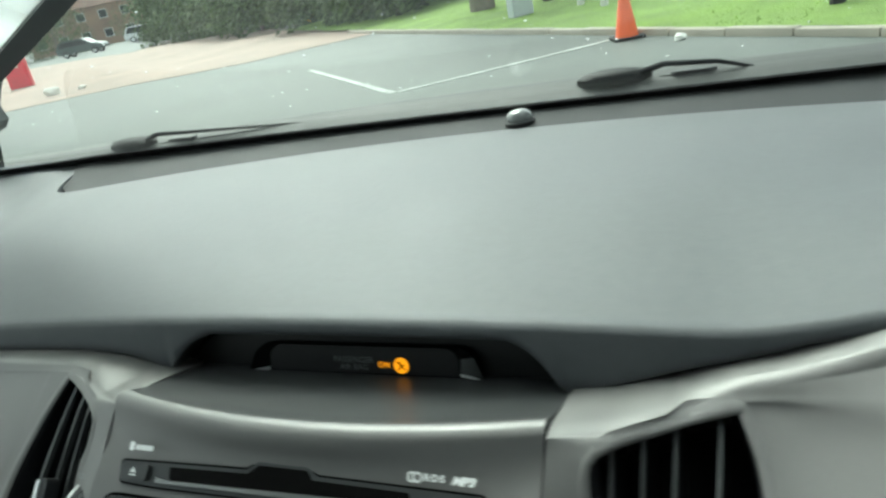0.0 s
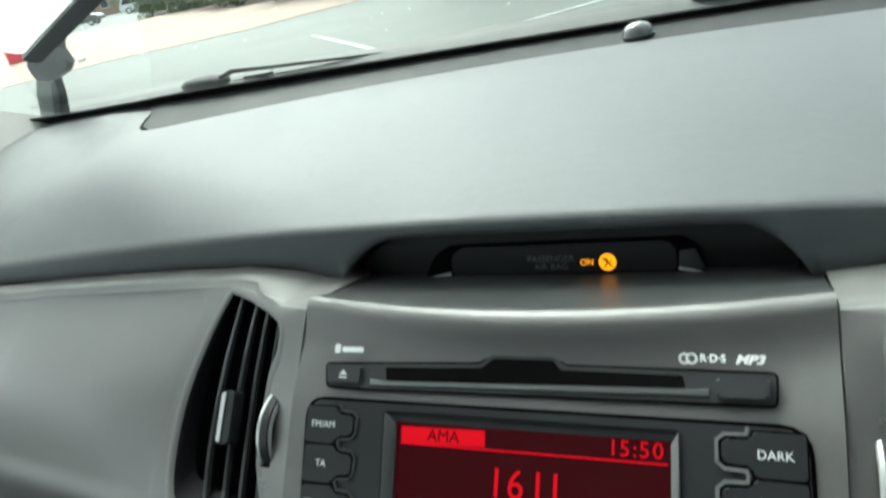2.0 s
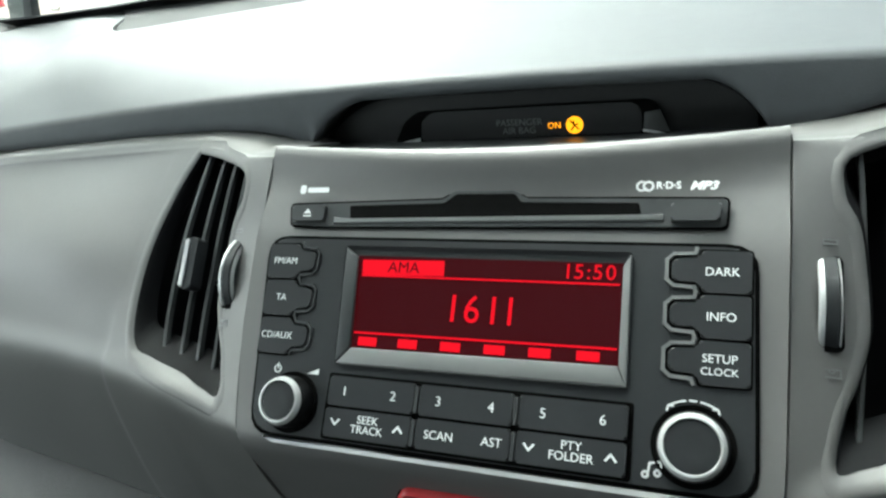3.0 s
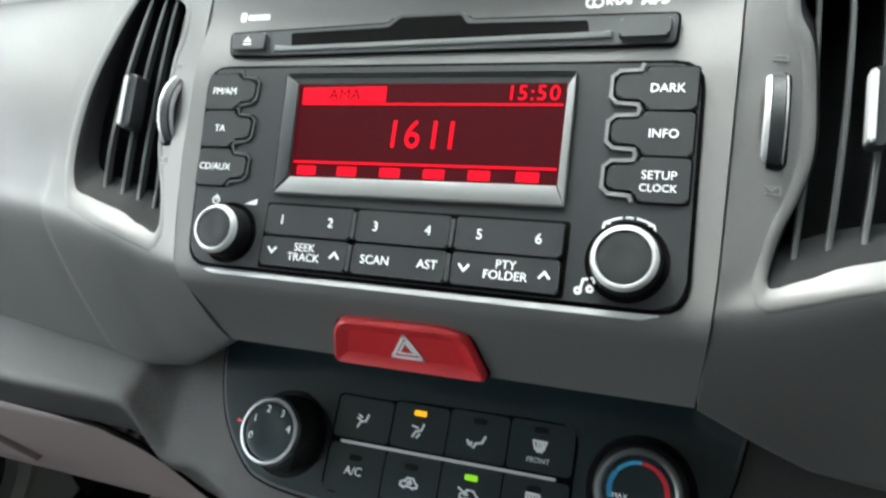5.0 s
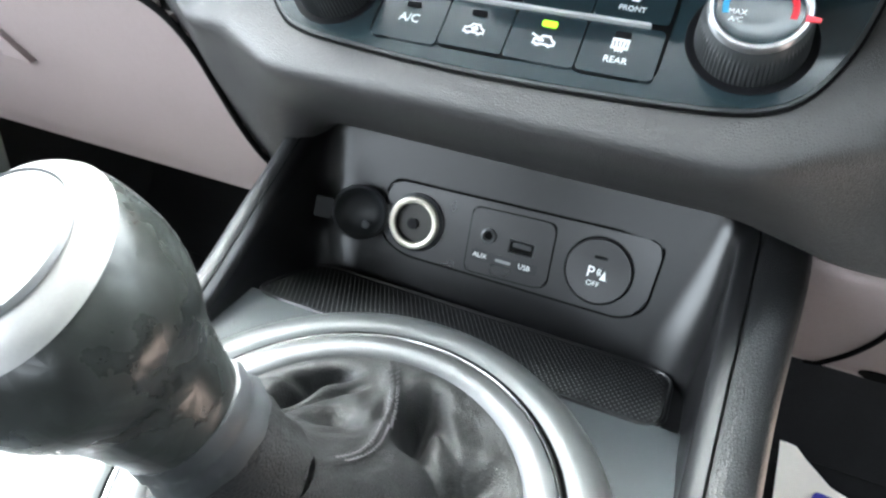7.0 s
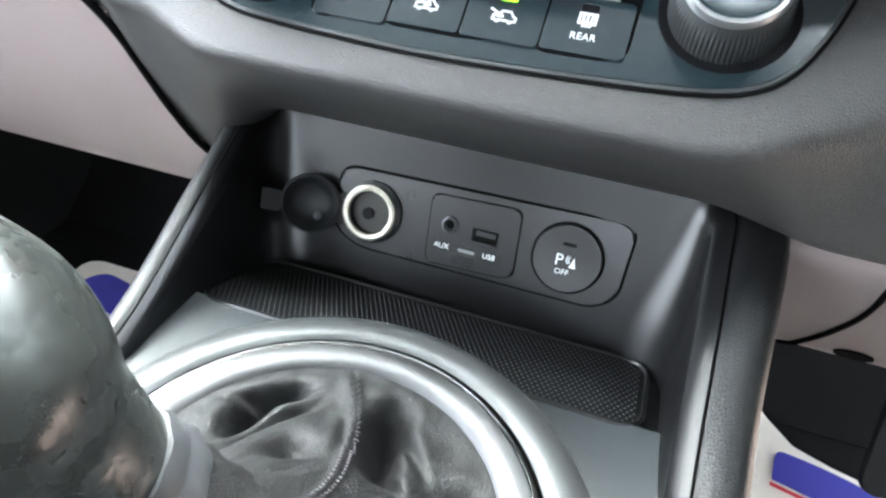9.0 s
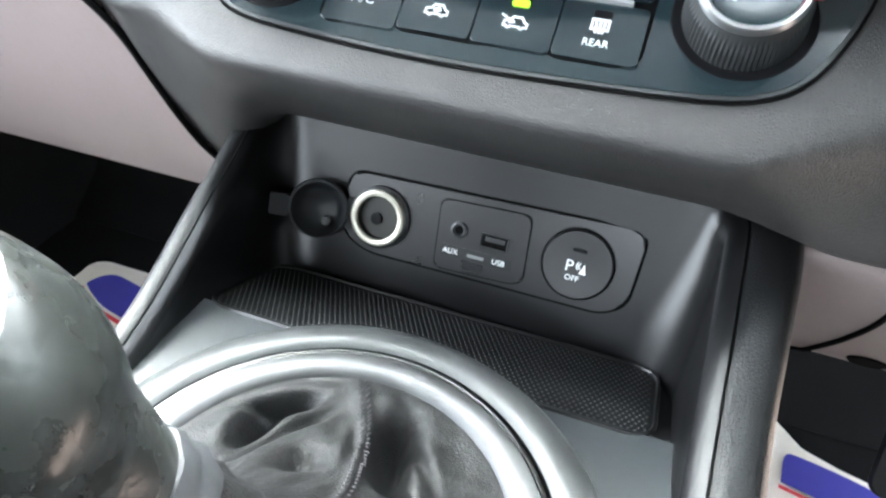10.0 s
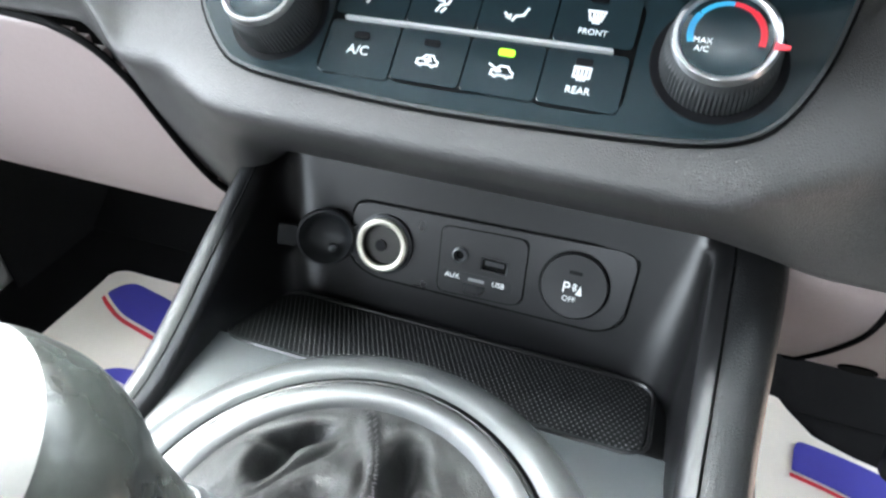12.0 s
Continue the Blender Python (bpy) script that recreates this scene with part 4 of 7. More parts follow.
    for x0, x1, r in ((-0.0037, -0.0017, 0.0223), (0.0027, 0.0034, 0.0219)):
        part("wheel_trim", lathe([(0.0195, x0), (r - 0.0006, x0), (r, x0 + 0.0005), (r, x1 - 0.0002), (r - 0.0004, x1), (0.0195, x1)], 92, wm, ribbed if x0 < 0 else None), SATIN_METAL, wheel, "bright metal edge")
    face = lambda a, z, out: Matrix.Translation((x_of(a), side_y(sgn, a, z) - out, z)) @ Matrix.Rotation(radians(46), 4, "X") @ Matrix.Rotation(radians(sgn * 12), 4, "Y")
    part("wheel_slot", plate(rounded(box_pts(-0.0046, -0.0168, 0.0046, 0.0168), 0.003), -0.0008, 0.0003, face(wa, wz, 0.0002)), GAP, th)
    icon = [[(-2.8, -1.4), (-2.8, 1.2), (2.8, 1.2), (2.8, -1.4), (-2.8, -1.4)], [(-1.6, 1.2), (0, -0.2), (1.6, 1.2)]]
    part("legend", strokes(icon, 0.5, face(wa + 0.0005, 1.1165, 0.0004)), BEZEL, th)
    part("legend", strokes([[(-2.2, -0.8), (2.2, -0.8), (2.2, 0.8), (-2.2, 0.8), (-2.2, -0.8)]], 0.5, face(wa + 0.0005, 1.1495, 0.0004)), BEZEL, th)
    return th


air_vent(-1)
air_vent(1)


# ---- display in the hood ----
def hood_display():
    th = thing("airbag_display", (0, 0.335, 1.166), "unlit black display with an amber passenger airbag light", "display")
    m = slope((0.0, 0.334, 1.1685), (0.25, 1.0))
    arch = [(x, pad_strip_low(x) - 0.0045 - 1.1685) for x in np.linspace(-0.112, 0.107, 46)]
    part("housing", plate(arch + [(0.107, -0.016), (-0.112, -0.016)], -0.012, -0.004, m), BLACK, th, "matt black arched housing", smooth=0)
    part("screen_recess", plate(rounded(mm([(-73, -8.5), (70, -8), (66, 4), (60, 9), (-58, 9), (-66, 4)]), 0.003), -0.001, 0.0005, m), GAP, th)
    part("screen", plate(rounded(mm([(-57, -6.6), (57, -6.2), (56.6, 5), (52, 8.2), (-50, 8.2), (-56, 4)]), 0.003), 0.0, 0.0009, m, 0.0003), BLACK, th, "dark unlit screen")
    part("sill", loft([[(x, 0.331, 1.1602), (x, 0.3265, 1.1606), (x, 0.326, 1.1596)] for x in np.linspace(-0.072, 0.069, 17)], 0.0006), BUTTON, th)
    part("screen_edge", plate(mm([(-73, -8.4), (70, -7.9), (70, -7.4), (-58, -7.9)]), 0.0005, 0.001, m), GREY_METAL, th, "thin grey lower edge")
    part("corner", plate(mm([(57.4, -4.6), (63, -5.6), (70.4, -7.8), (69, -8), (57.4, -6)]), 0.0005, 0.0014, m, 0.0002), SATIN_METAL, th, "pale corner wedge")
    part("corner_facet", plate(mm([(57.6, -4.4), (58, 3), (65, 4), (69.6, -6.6), (63, -5.2)]), 0.0005, 0.0009, m, 0.0002), GREY_METAL, th, "grey facet beside the screen")
    part("corner", plate(mm([(-57.5, -4.8), (-66, -6.4), (-73.5, -8.4), (-57.5, -6.8)]), 0.0005, 0.0014, m, 0.0002), SATIN_METAL, th, "pale corner wedge")
    letters("PASSENGER", 0.0046, at(m, -3, 0.8, 1.0), DIM_INK, th)
    letters("AIR BAG", 0.0046, at(m, -3, -3.2, 1.0), DIM_INK, th)
    letters("ON", 0.0042, at(m, 15.0, -1.4, 1.0), AMBER, th, "lit_word")
    disc = bmesh.new()
    add_plate(disc, arc(0.025, -0.0014, 0.0042, 0, 340, 17), 0.0009, 0.0012, m)
    part("warning_light", disc, AMBER, th, "lit amber symbol")
    part("symbol", strokes([[(23, 0.6), (27, -3.4)], [(23.5, -3.6), (25, -1.6), (24.5, 0.4)], [(25, -1.6), (26.6, -1)]], 0.7, at(m, 0, 0, 1.25)), GAP, th)


hood_display()


def sensor():
    th = thing("light_sensor", (0.006, 0.664, 1.207), "small domed light sensor on the dashboard's rear edge", "sensor")
    m = Matrix.Translation((0.006, 0.664, 1.2075))
    part("collar", lathe([(0, -0.002), (0.0135, -0.002), (0.0135, 0.001), (0.0125, 0.002), (0, 0.002)], 28, m), BLACK, th)
    part("dome", lathe([(0.0122, 0.001), (0.0122, 0.004), (0.0108, 0.0075), (0.0075, 0.0102), (0.0035, 0.0114), (0, 0.0117)], 28, m), DOME, th, "smoky grey dome")


sensor()


# ---- radio ----
def radio():
    m = RADIO_M
    th = thing("car_radio", (0.004, 0.19, 1.09), "satin black car radio with a lit red display", "car radio")
    part("gap", plate(rounded(mm([(-98.5, 28.5), (105.5, 28.5), (106.5, -58.5), (-91.5, -58.5)]), 0.0105), -0.001, 0.0006, m), GAP, th)
    part("faceplate", plate(rounded(mm([(-97, 27), (104, 27), (105, -57), (-90, -57)]), 0.0095), -0.002, 0.0016, m, 0.0006), RADIO_BLACK, th, "satin black faceplate")
    part("lower_trim", plate(rounded(mm([(-84, -58.8), (98, -58.8), (92, -60.8), (-78, -60.8)]), 0.001), 0, 0.002, m, 0.0006), SATIN_METAL, th, "thin silver edge")
    # disc slot
    slot = rounded(mm([(-89.5, 43), (-15.5, 45.2), (-10.5, 49), (16.5, 49), (19.5, 45.6), (95, 45.2), (94.5, 34.6), (-70, 33), (-88, 33.6)]), 0.0018)
    part("slot_gap", plate(grown(slot, 0.0009), -0.001, 0.0008, m), GAP, th)
    part("slot_plate", plate(slot, -0.001, 0.0013, m, 0.0004), GREY_METAL, th, "grey slot surround")
    part("slot_opening", plate(rounded(mm([(-59, 42.4), (-14.5, 43.6), (-9.5, 47.6), (15.5, 47.6), (18.5, 44), (64, 43.6), (65, 39.2), (-58, 36.6)]), 0.001), 0.001, 0.00165, m), GAP, th, "black disc slot")
    part("slot_lip", plate(mm([(-66, 37.2), (-58, 36.4), (66, 38.8), (73, 39.2), (73, 36.6), (-66, 34.6)]), 0.0012, 0.0022, m, 0.0004), BEZEL, th, "pale lower lip")
    eject = part("eject_button", plate(rounded(mm([(-87.5, 41.8), (-70.5, 42.2), (-70.5, 35), (-86.5, 35)]), 0.001), 0.001, 0.0034, m, 0.0007), GREY_METAL, th)
    part("symbol", plate(mm([(-81, 38.2), (-77, 38.2), (-79, 40.6)]), 0, 0.0001, at(m, 0, 0, 3.45)), WHITE_INK, eject)
    part("symbol", plate(mm(box_pts(-81, 36.8, -77, 37.5)), 0, 0.0001, at(m, 0, 0, 3.45)), WHITE_INK, eject)
    part("disc_button", plate(rounded(mm([(75.5, 43), (93, 43.2), (92.5, 36.4), (75.5, 36.2)]), 0.0012), 0.001, 0.0036, m, 0.0008), GREY_METAL, th)
    # printed marks on the fascia
    part("printed_mark", plate(rounded(mm(box_pts(-85.3, 47.8, -82.3, 52.0)), 0.0012), 0, 0.0002, at(m, 0, 0, 2.4)), WHITE_INK, th)
    part("printed_mark", plate(rounded(mm(box_pts(-81.4, 48.4, -70.5, 50.8)), 0.0008), 0, 0.0002, at(m, 0, 0, 2.4)), WHITE_INK, th)
    part("printed_mark", strokes([arc(64.8, 49.8, 1.7, 60, 330), arc(67.2, 49.8, 1.7, 30, 390)], 0.8, at(m, 0, 0, 2.4)), WHITE_INK, th)
    letters("R·D·S", 0.0038, at(m, 74.4, 50.0, 2.5), WHITE_INK, th, bold=0.00012)
    letters("MP3", 0.0044, at(m, 86.6, 49.8, 2.5), WHITE_INK, th, squeeze=1.2, slant=0.3, bold=0.00018)
    # display
    outer = rounded(mm([(-57, 24), (62.8, 24), (63.4, -25.2), (-54.2, -26.4)]), 0.0015)
    inner = rounded(mm([(-50.2, 19.4), (59.4, 19.4), (59.8, -17.8), (-47.8, -19.2)]), 0.001)
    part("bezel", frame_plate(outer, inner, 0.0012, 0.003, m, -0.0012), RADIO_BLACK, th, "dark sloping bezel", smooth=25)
    # Bezel facets hold their shading in colour: lower and right pale, left dark.
    part("bezel_lit_lip", plate(mm([(-47.6, -19.3), (59.6, -17.9), (63, -25), (-54, -26.2)]), 0.0018, 0.0032, m @ Matrix.Translation((0, 0, 0)), 0.0006), BEZEL, th, "lower bezel lip, coloured pale as its lit side")
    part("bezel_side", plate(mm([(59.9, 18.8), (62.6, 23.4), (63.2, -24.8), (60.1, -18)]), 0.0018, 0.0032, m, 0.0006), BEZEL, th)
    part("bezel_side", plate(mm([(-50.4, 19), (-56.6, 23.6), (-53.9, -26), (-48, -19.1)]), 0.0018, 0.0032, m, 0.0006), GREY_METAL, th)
    screen = part("display", plate(mm([(-51, 20), (60, 20), (60.5, -18.5), (-48.5, -20)]), -0.001, 0.00165, m), SCREEN, th, "lit red display")
    up = at(m, 0, 0, 1.72)
    part("lit_bar", plate(mm([(-48.4, 18.2), (-11.2, 18.8), (-10.8, 12.4), (-47.8, 11.6)]), 0, 0.0001, up), SCREEN_LIT, screen)
    letters("AMA", 0.0068, at(up, -29, 15.2, 0.15), SCREEN, screen, "dark_word")
    for u, c in zip((39.4, 43.6, 47.2, 50.6, 55.4), "15:50"):
        letters(c, 0.0082, at(up, u, 16, 0.05), SCREEN_LIT, screen, "lit_colon" if c == ":" else "lit_figure")
    for u, c in zip((-5.2, 2.6, 11.4, 18.2), "1611"):
        letters(c, 0.0158, at(up, u, -1, 0.05), SCREEN_LIT, screen, "lit_figure", 0.92)
    part("lit_line", plate(mm([(-48, 11.8), (58.8, 12.2), (58.8, 11.5), (-48, 11.1)]), 0, 0.0001, up), SCREEN_LIT, screen)
    part("lit_line", plate(mm([(-47.6, -12.4), (59, -11.4), (59, -12.2), (-47.6, -13.2)]), 0, 0.0001, up), SCREEN_LIT, screen)
    for u in (-41, -23, -4.6, 13.4, 31, 49):
        part("lit_block", plate(rounded(mm(box_pts(u - 4.2, -18 + (u + 41) * 0.012, u + 4.2, -14.4 + (u + 41) * 0.012)), 0.0003), 0, 0.0001, up), SCREEN_LIT, screen)
    # source keys
    for v, word in ((16.6, "FM/AM"), (0.2, "TA"), (-16.4, "CD/AUX")):
        d = (16.6 - v) * 0.055
        pts = [(-95.5 + d, v + 7.4), (-80.5 + d, v + 7.6), (-79.8 + d, v + 4.8), (-72.6 + d, v + 4.2), (-71.4 + d, v + 2.4), (-71.6 + d, v - 2.6), (-72.8 + d, v - 4), (-79.4 + d, v - 4.6), (-80 + d, v - 8), (-95 + d, v - 8)]
        part("key_gap", plate(rounded(grown(mm(pts), 0.0009), 0.0016), 0.0014, 0.0018, m), GAP, th)
        key = part("key", plate(rounded(mm(pts), 0.0016), 0.001, 0.0026, m, 0.0006), BUTTON, th)
        part("key_edge", strokes([[(-79.2 + d, v + 8.6), (-78.2 + d, v + 6.4), (-72 + d, v + 5.8), (-70 + d, v + 3.6), (-70.2 + d, v - 3.4), (-72 + d, v - 5.4), (-78 + d, v - 6.2), (-78.8 + d, v - 7.6)]], 0.9, at(m, 0, 0, 1.6), 0.0009), GREY_METAL, th)
        letters(word, 0.0041, at(m, -86.5 + d, v - 0.2, 2.7), WHITE_INK, key)
    for v, words in ((17.6, ("DARK",)), (1.6, ("INFO",)), (-14.4, ("SETUP", "CLOCK"))):
        pts = [(103.2, v + 7.6), (86.8, v + 7.8), (86.4, v + 5), (78, v + 4.7), (76.6, v + 3.2), (76.6, v - 2), (78, v - 3.5), (86.4, v - 3.8), (87, v - 7.4), (103.2, v - 7.4)]
        part("key_gap", plate(rounded(grown(mm(pts), 0.0009), 0.0016), 0.0014, 0.0018, m), GAP, th)
        key = part("key", plate(rounded(mm(pts), 0.0016), 0.001, 0.0026, m, 0.0006), BUTTON, th)
        part("key_edge", strokes([[(85, v + 8.6), (84.6, v + 6.7), (77.4, v + 6.4), (75, v + 4.2), (75, v - 3), (77.4, v - 5.2), (84.4, v - 5.6), (85, v - 7.2)]], 1.2, at(m, 0, 0, 1.6), 0.001), BEZEL, th)
        if len(words) == 1:
            letters(words[0], 0.0043, at(m, 93.6, v, 2.7), WHITE_INK, key)
        else:
            letters(words[0], 0.0041, at(m, 93.4, v + 1.6, 2.7), WHITE_INK, key)
            letters(words[1], 0.0036, at(m, 93.4, v - 2.8, 2.7), WHITE_INK, key)
    # preset keys
    cols = ((-54.4, -16.6), (-14.2, 23.2), (25.6, 64.4))
    rows = ((-31.2, -43), (-44, -55.4))
    part("key_bed", plate(rounded(mm(box_pts(-56, -30, 66.2, -56.6)), 0.0015), 0.0012, 0.0018, m), GAP, th)
    keys = [[part("key", plate(rounded(mm(box_pts(a, r1, b, r0)), 0.0012), 0.001, 0.0034, m, 0.0008), BUTTON, th) for a, b in cols] for r0, r1 in rows]
    for u in (-15.4, 24.4):
        for v0, v1 in ((-42.4, -32.2), (-55, -44.8)):
            part("divider", plate(rounded(mm(box_pts(u - 0.7, v0, u + 0.7, v1)), 0.0006), 0.001, 0.0038, m, 0.0004), GREY_METAL, th)
    k = at(m, 0, 0, 3.5)
    for i, u in enumerate((-47, -25.4, -6.2, 15, 34.6, 56)):
        letters(str(i + 1), 0.0052, at(k, u, -37.2), WHITE_INK, keys[0][i // 2])
    letters("SEEK", 0.0044, at(k, -35, -47.6), WHITE_INK, keys[1][0])
    letters("TRACK", 0.0044, at(k, -35, -51.4), WHITE_INK, keys[1][0])
    letters("SCAN", 0.0046, at(k, -4.6, -49.8), WHITE_INK, keys[1][1])
    letters("AST", 0.0046, at(k, 16.4, -49.6), WHITE_INK, keys[1][1])
    letters("PTY", 0.0044, at(k, 45.6, -47.2), WHITE_INK, keys[1][2])
    letters("FOLDER", 0.0044, at(k, 45.6, -51), WHITE_INK, keys[1][2])
    for u, s, col in ((-49.4, -1, 0), (-21.6, 1, 0), (30.4, -1, 2), (59.4, 1, 2)):
        part("arrow", strokes([[(u - 1.7, -49.4 - s), (u, -49.4 + s), (u + 1.7, -49.4 - s)]], 0.8, k, 0.0001), WHITE_INK, keys[1][col])
    # knobs
    for name, u, v, r in (("volume_knob", -72.2, -43.8, 10.2), ("tuning_knob", 85.8, -42.4, 11.3)):
        km = at(m, u, v, 1.4)
        part("knob_well", lathe([(0, 0), ((r + 2.4) / 1000, 0), ((r + 2.4) / 1000, 0.0008), ((r + 1.2) / 1000, 0.0004), (0, 0.0004)], 48, km), GAP, th)
        R = r / 1000
        knurl = lambda a, row: 1 + (0.012 * math.cos(a * 60) if row in (1, 2) else 0)
        knob = part(name, lathe([(R * 1.04, 0.0), (R * 1.03, 0.001), (R * 1.0, 0.0075), (R * 0.97, 0.0085), (0, 0.0085)], 180, km, knurl), RUBBER, th, "black ribbed knob")
        part("trim_ring", lathe([(R * 1.0, 0.0062), (R * 0.985, 0.0075), (R * 0.93, 0.0094), (R * 0.86, 0.0108), (R * 0.8, 0.011), (R * 0.77, 0.0104), (R * 0.77, 0.008)], 96, km, lambda a, row: 1 + (0.006 * math.cos(a * 48) if row in (1, 2) else 0)), SATIN_METAL, knob, "bright satin ring")
        part("cap", lathe([(R * 0.78, 0.0101), (R * 0.7, 0.0104), (R * 0.3, 0.0102), (0, 0.01)], 48, km), BUTTON, knob, "satin black cap")
    f = at(m, 0, 0, 1.7)
    part("symbol", strokes([arc(-81.5, -30.6, 1.5, 120, 420), [(-81.5, -30.4), (-81.5, -28.4)]], 0.6, f), WHITE_INK, th)
    part("symbol", plate(mm([(-67, -31.6), (-61.4, -31.6), (-61.4, -29.2)]), 0, 0.0001, f), WHITE_INK, th)
    part("symbol", strokes([arc(85.4, -42.4, 15.0, 58, 80, 6), arc(85.4, -42.4, 15.0, 100, 122, 6), arc(85.4, -42.4, 15.0, 86, 94, 3), [(93.8, -31.2), (93.4, -29.6), (91.8, -29.6)], [(77, -31.2), (77.4, -29.6), (79, -29.6)]], 0.65, f), WHITE_INK, th)
    part("symbol", strokes([arc(70.8, -53.2, 0.9, 0, 360), arc(74.8, -52.4, 0.9, 0, 360), [(71.6, -53), (72.2, -49.4), (76, -48.6), (75.6, -52.2)]], 0.8, f), WHITE_INK, th)


radio()


# ---- hazard switch ----
def hazard():
    m = slope((0, 0.1807, 1.0), (0.0, 1.0))
    th = thing("hazard_switch", (0.004, 0.18, 1.05), "red hazard light switch with a white triangle", "switch")
    pts = [(-29.2, 49.6), (-25.4, 67.6), (-21, 73.4), (23, 74.2), (31, 71.2), (37.2, 50.2)]
    part("gap", plate(rounded(grown(mm(pts), 0.0008), 0.004), -0.001, 0.0006, m), GAP, th)
    bm = bmesh.new()
    o = rounded(mm(pts), 0.0045, 5)
    rings = [[(x, y, z) for x, y in grown(o, -d)] for d, z in ((0, -0.001), (0, 0.003), (0.0012, 0.0042), (0.0035, 0.003), (0.006, 0.0024))]
    grid = [[bm.verts.new(p) for p in r] for r in rings]
    for a, b in zip(grid, grid[1:]):
        for i in range(len(a)):
            bm.faces.new((a[i], a[(i + 1) % len(a)], b[(i + 1) % len(a)], b[i]))
    bm.faces.new(grid[-1])
    bm.transform(m)
    button = part("button", bm, RED_PLASTIC, th, "dished red button", smooth=60)
    for s, w in ((1, 1.3), (0.55, 0.9)):
        tri = [(4.8 - 6.4 * s, 61.4 - 4.6 * s), (4.8 + 6.4 * s, 61.4 - 4.6 * s), (4.8, 61.4 + 6.6 * s), (4.8 - 6.4 * s, 61.4 - 4.6 * s)]
        part("symbol", strokes([tri], w, at(m, 0, 0, 2.6), 0.0002), WHITE_INK, button)


hazard()


# ---- heater controls ----
def dial(th, u, v, R, h, name):
    km = at(CLIMATE_M, u, v, 1.2)
    part("dial_well", lathe([(R * 1.12, 0.0006), (R * 1.3, 0.001), (R * 1.34, 0.0), (0, 0.0), (0, 0.0004), (R * 1.1, 0.0004)], 64, km), DEEP, th)
    knurl = lambda a, row: 1 + (0.017 * math.cos(a * 72) if row in (1, 2, 3) else 0)
    body = part(name, lathe([(R * 1.12, 0.0), (R * 1.12, 0.001), (R * 1.08, h * 0.45), (R * 1.06, h * 0.62), (R * 1.02, h * 0.72), (R * 0.99, h * 0.9), (R * 0.96, h)], 288, km, knurl), GREY_METAL, th, "knurled dark grey dial")
    part("trim_ring", lathe([(R * 0.985, h * 0.86), (R * 0.98, h), (R * 0.94, h + 0.0012), (R * 0.87, h + 0.0013), (R * 0.82, h + 0.0006), (R * 0.8, h - 0.0006)], 72, km), DIAL_CHROME, body, "chrome ring")
    part("cap", lathe([(R * 0.815, h), (R * 0.7, h + 0.0002), (R * 0.35, h - 0.0002), (0, h - 0.0004)], 56, km), GLOSS, body, "black face")
    return body, at(km, 0, 0, 1000 * h + 0.35)


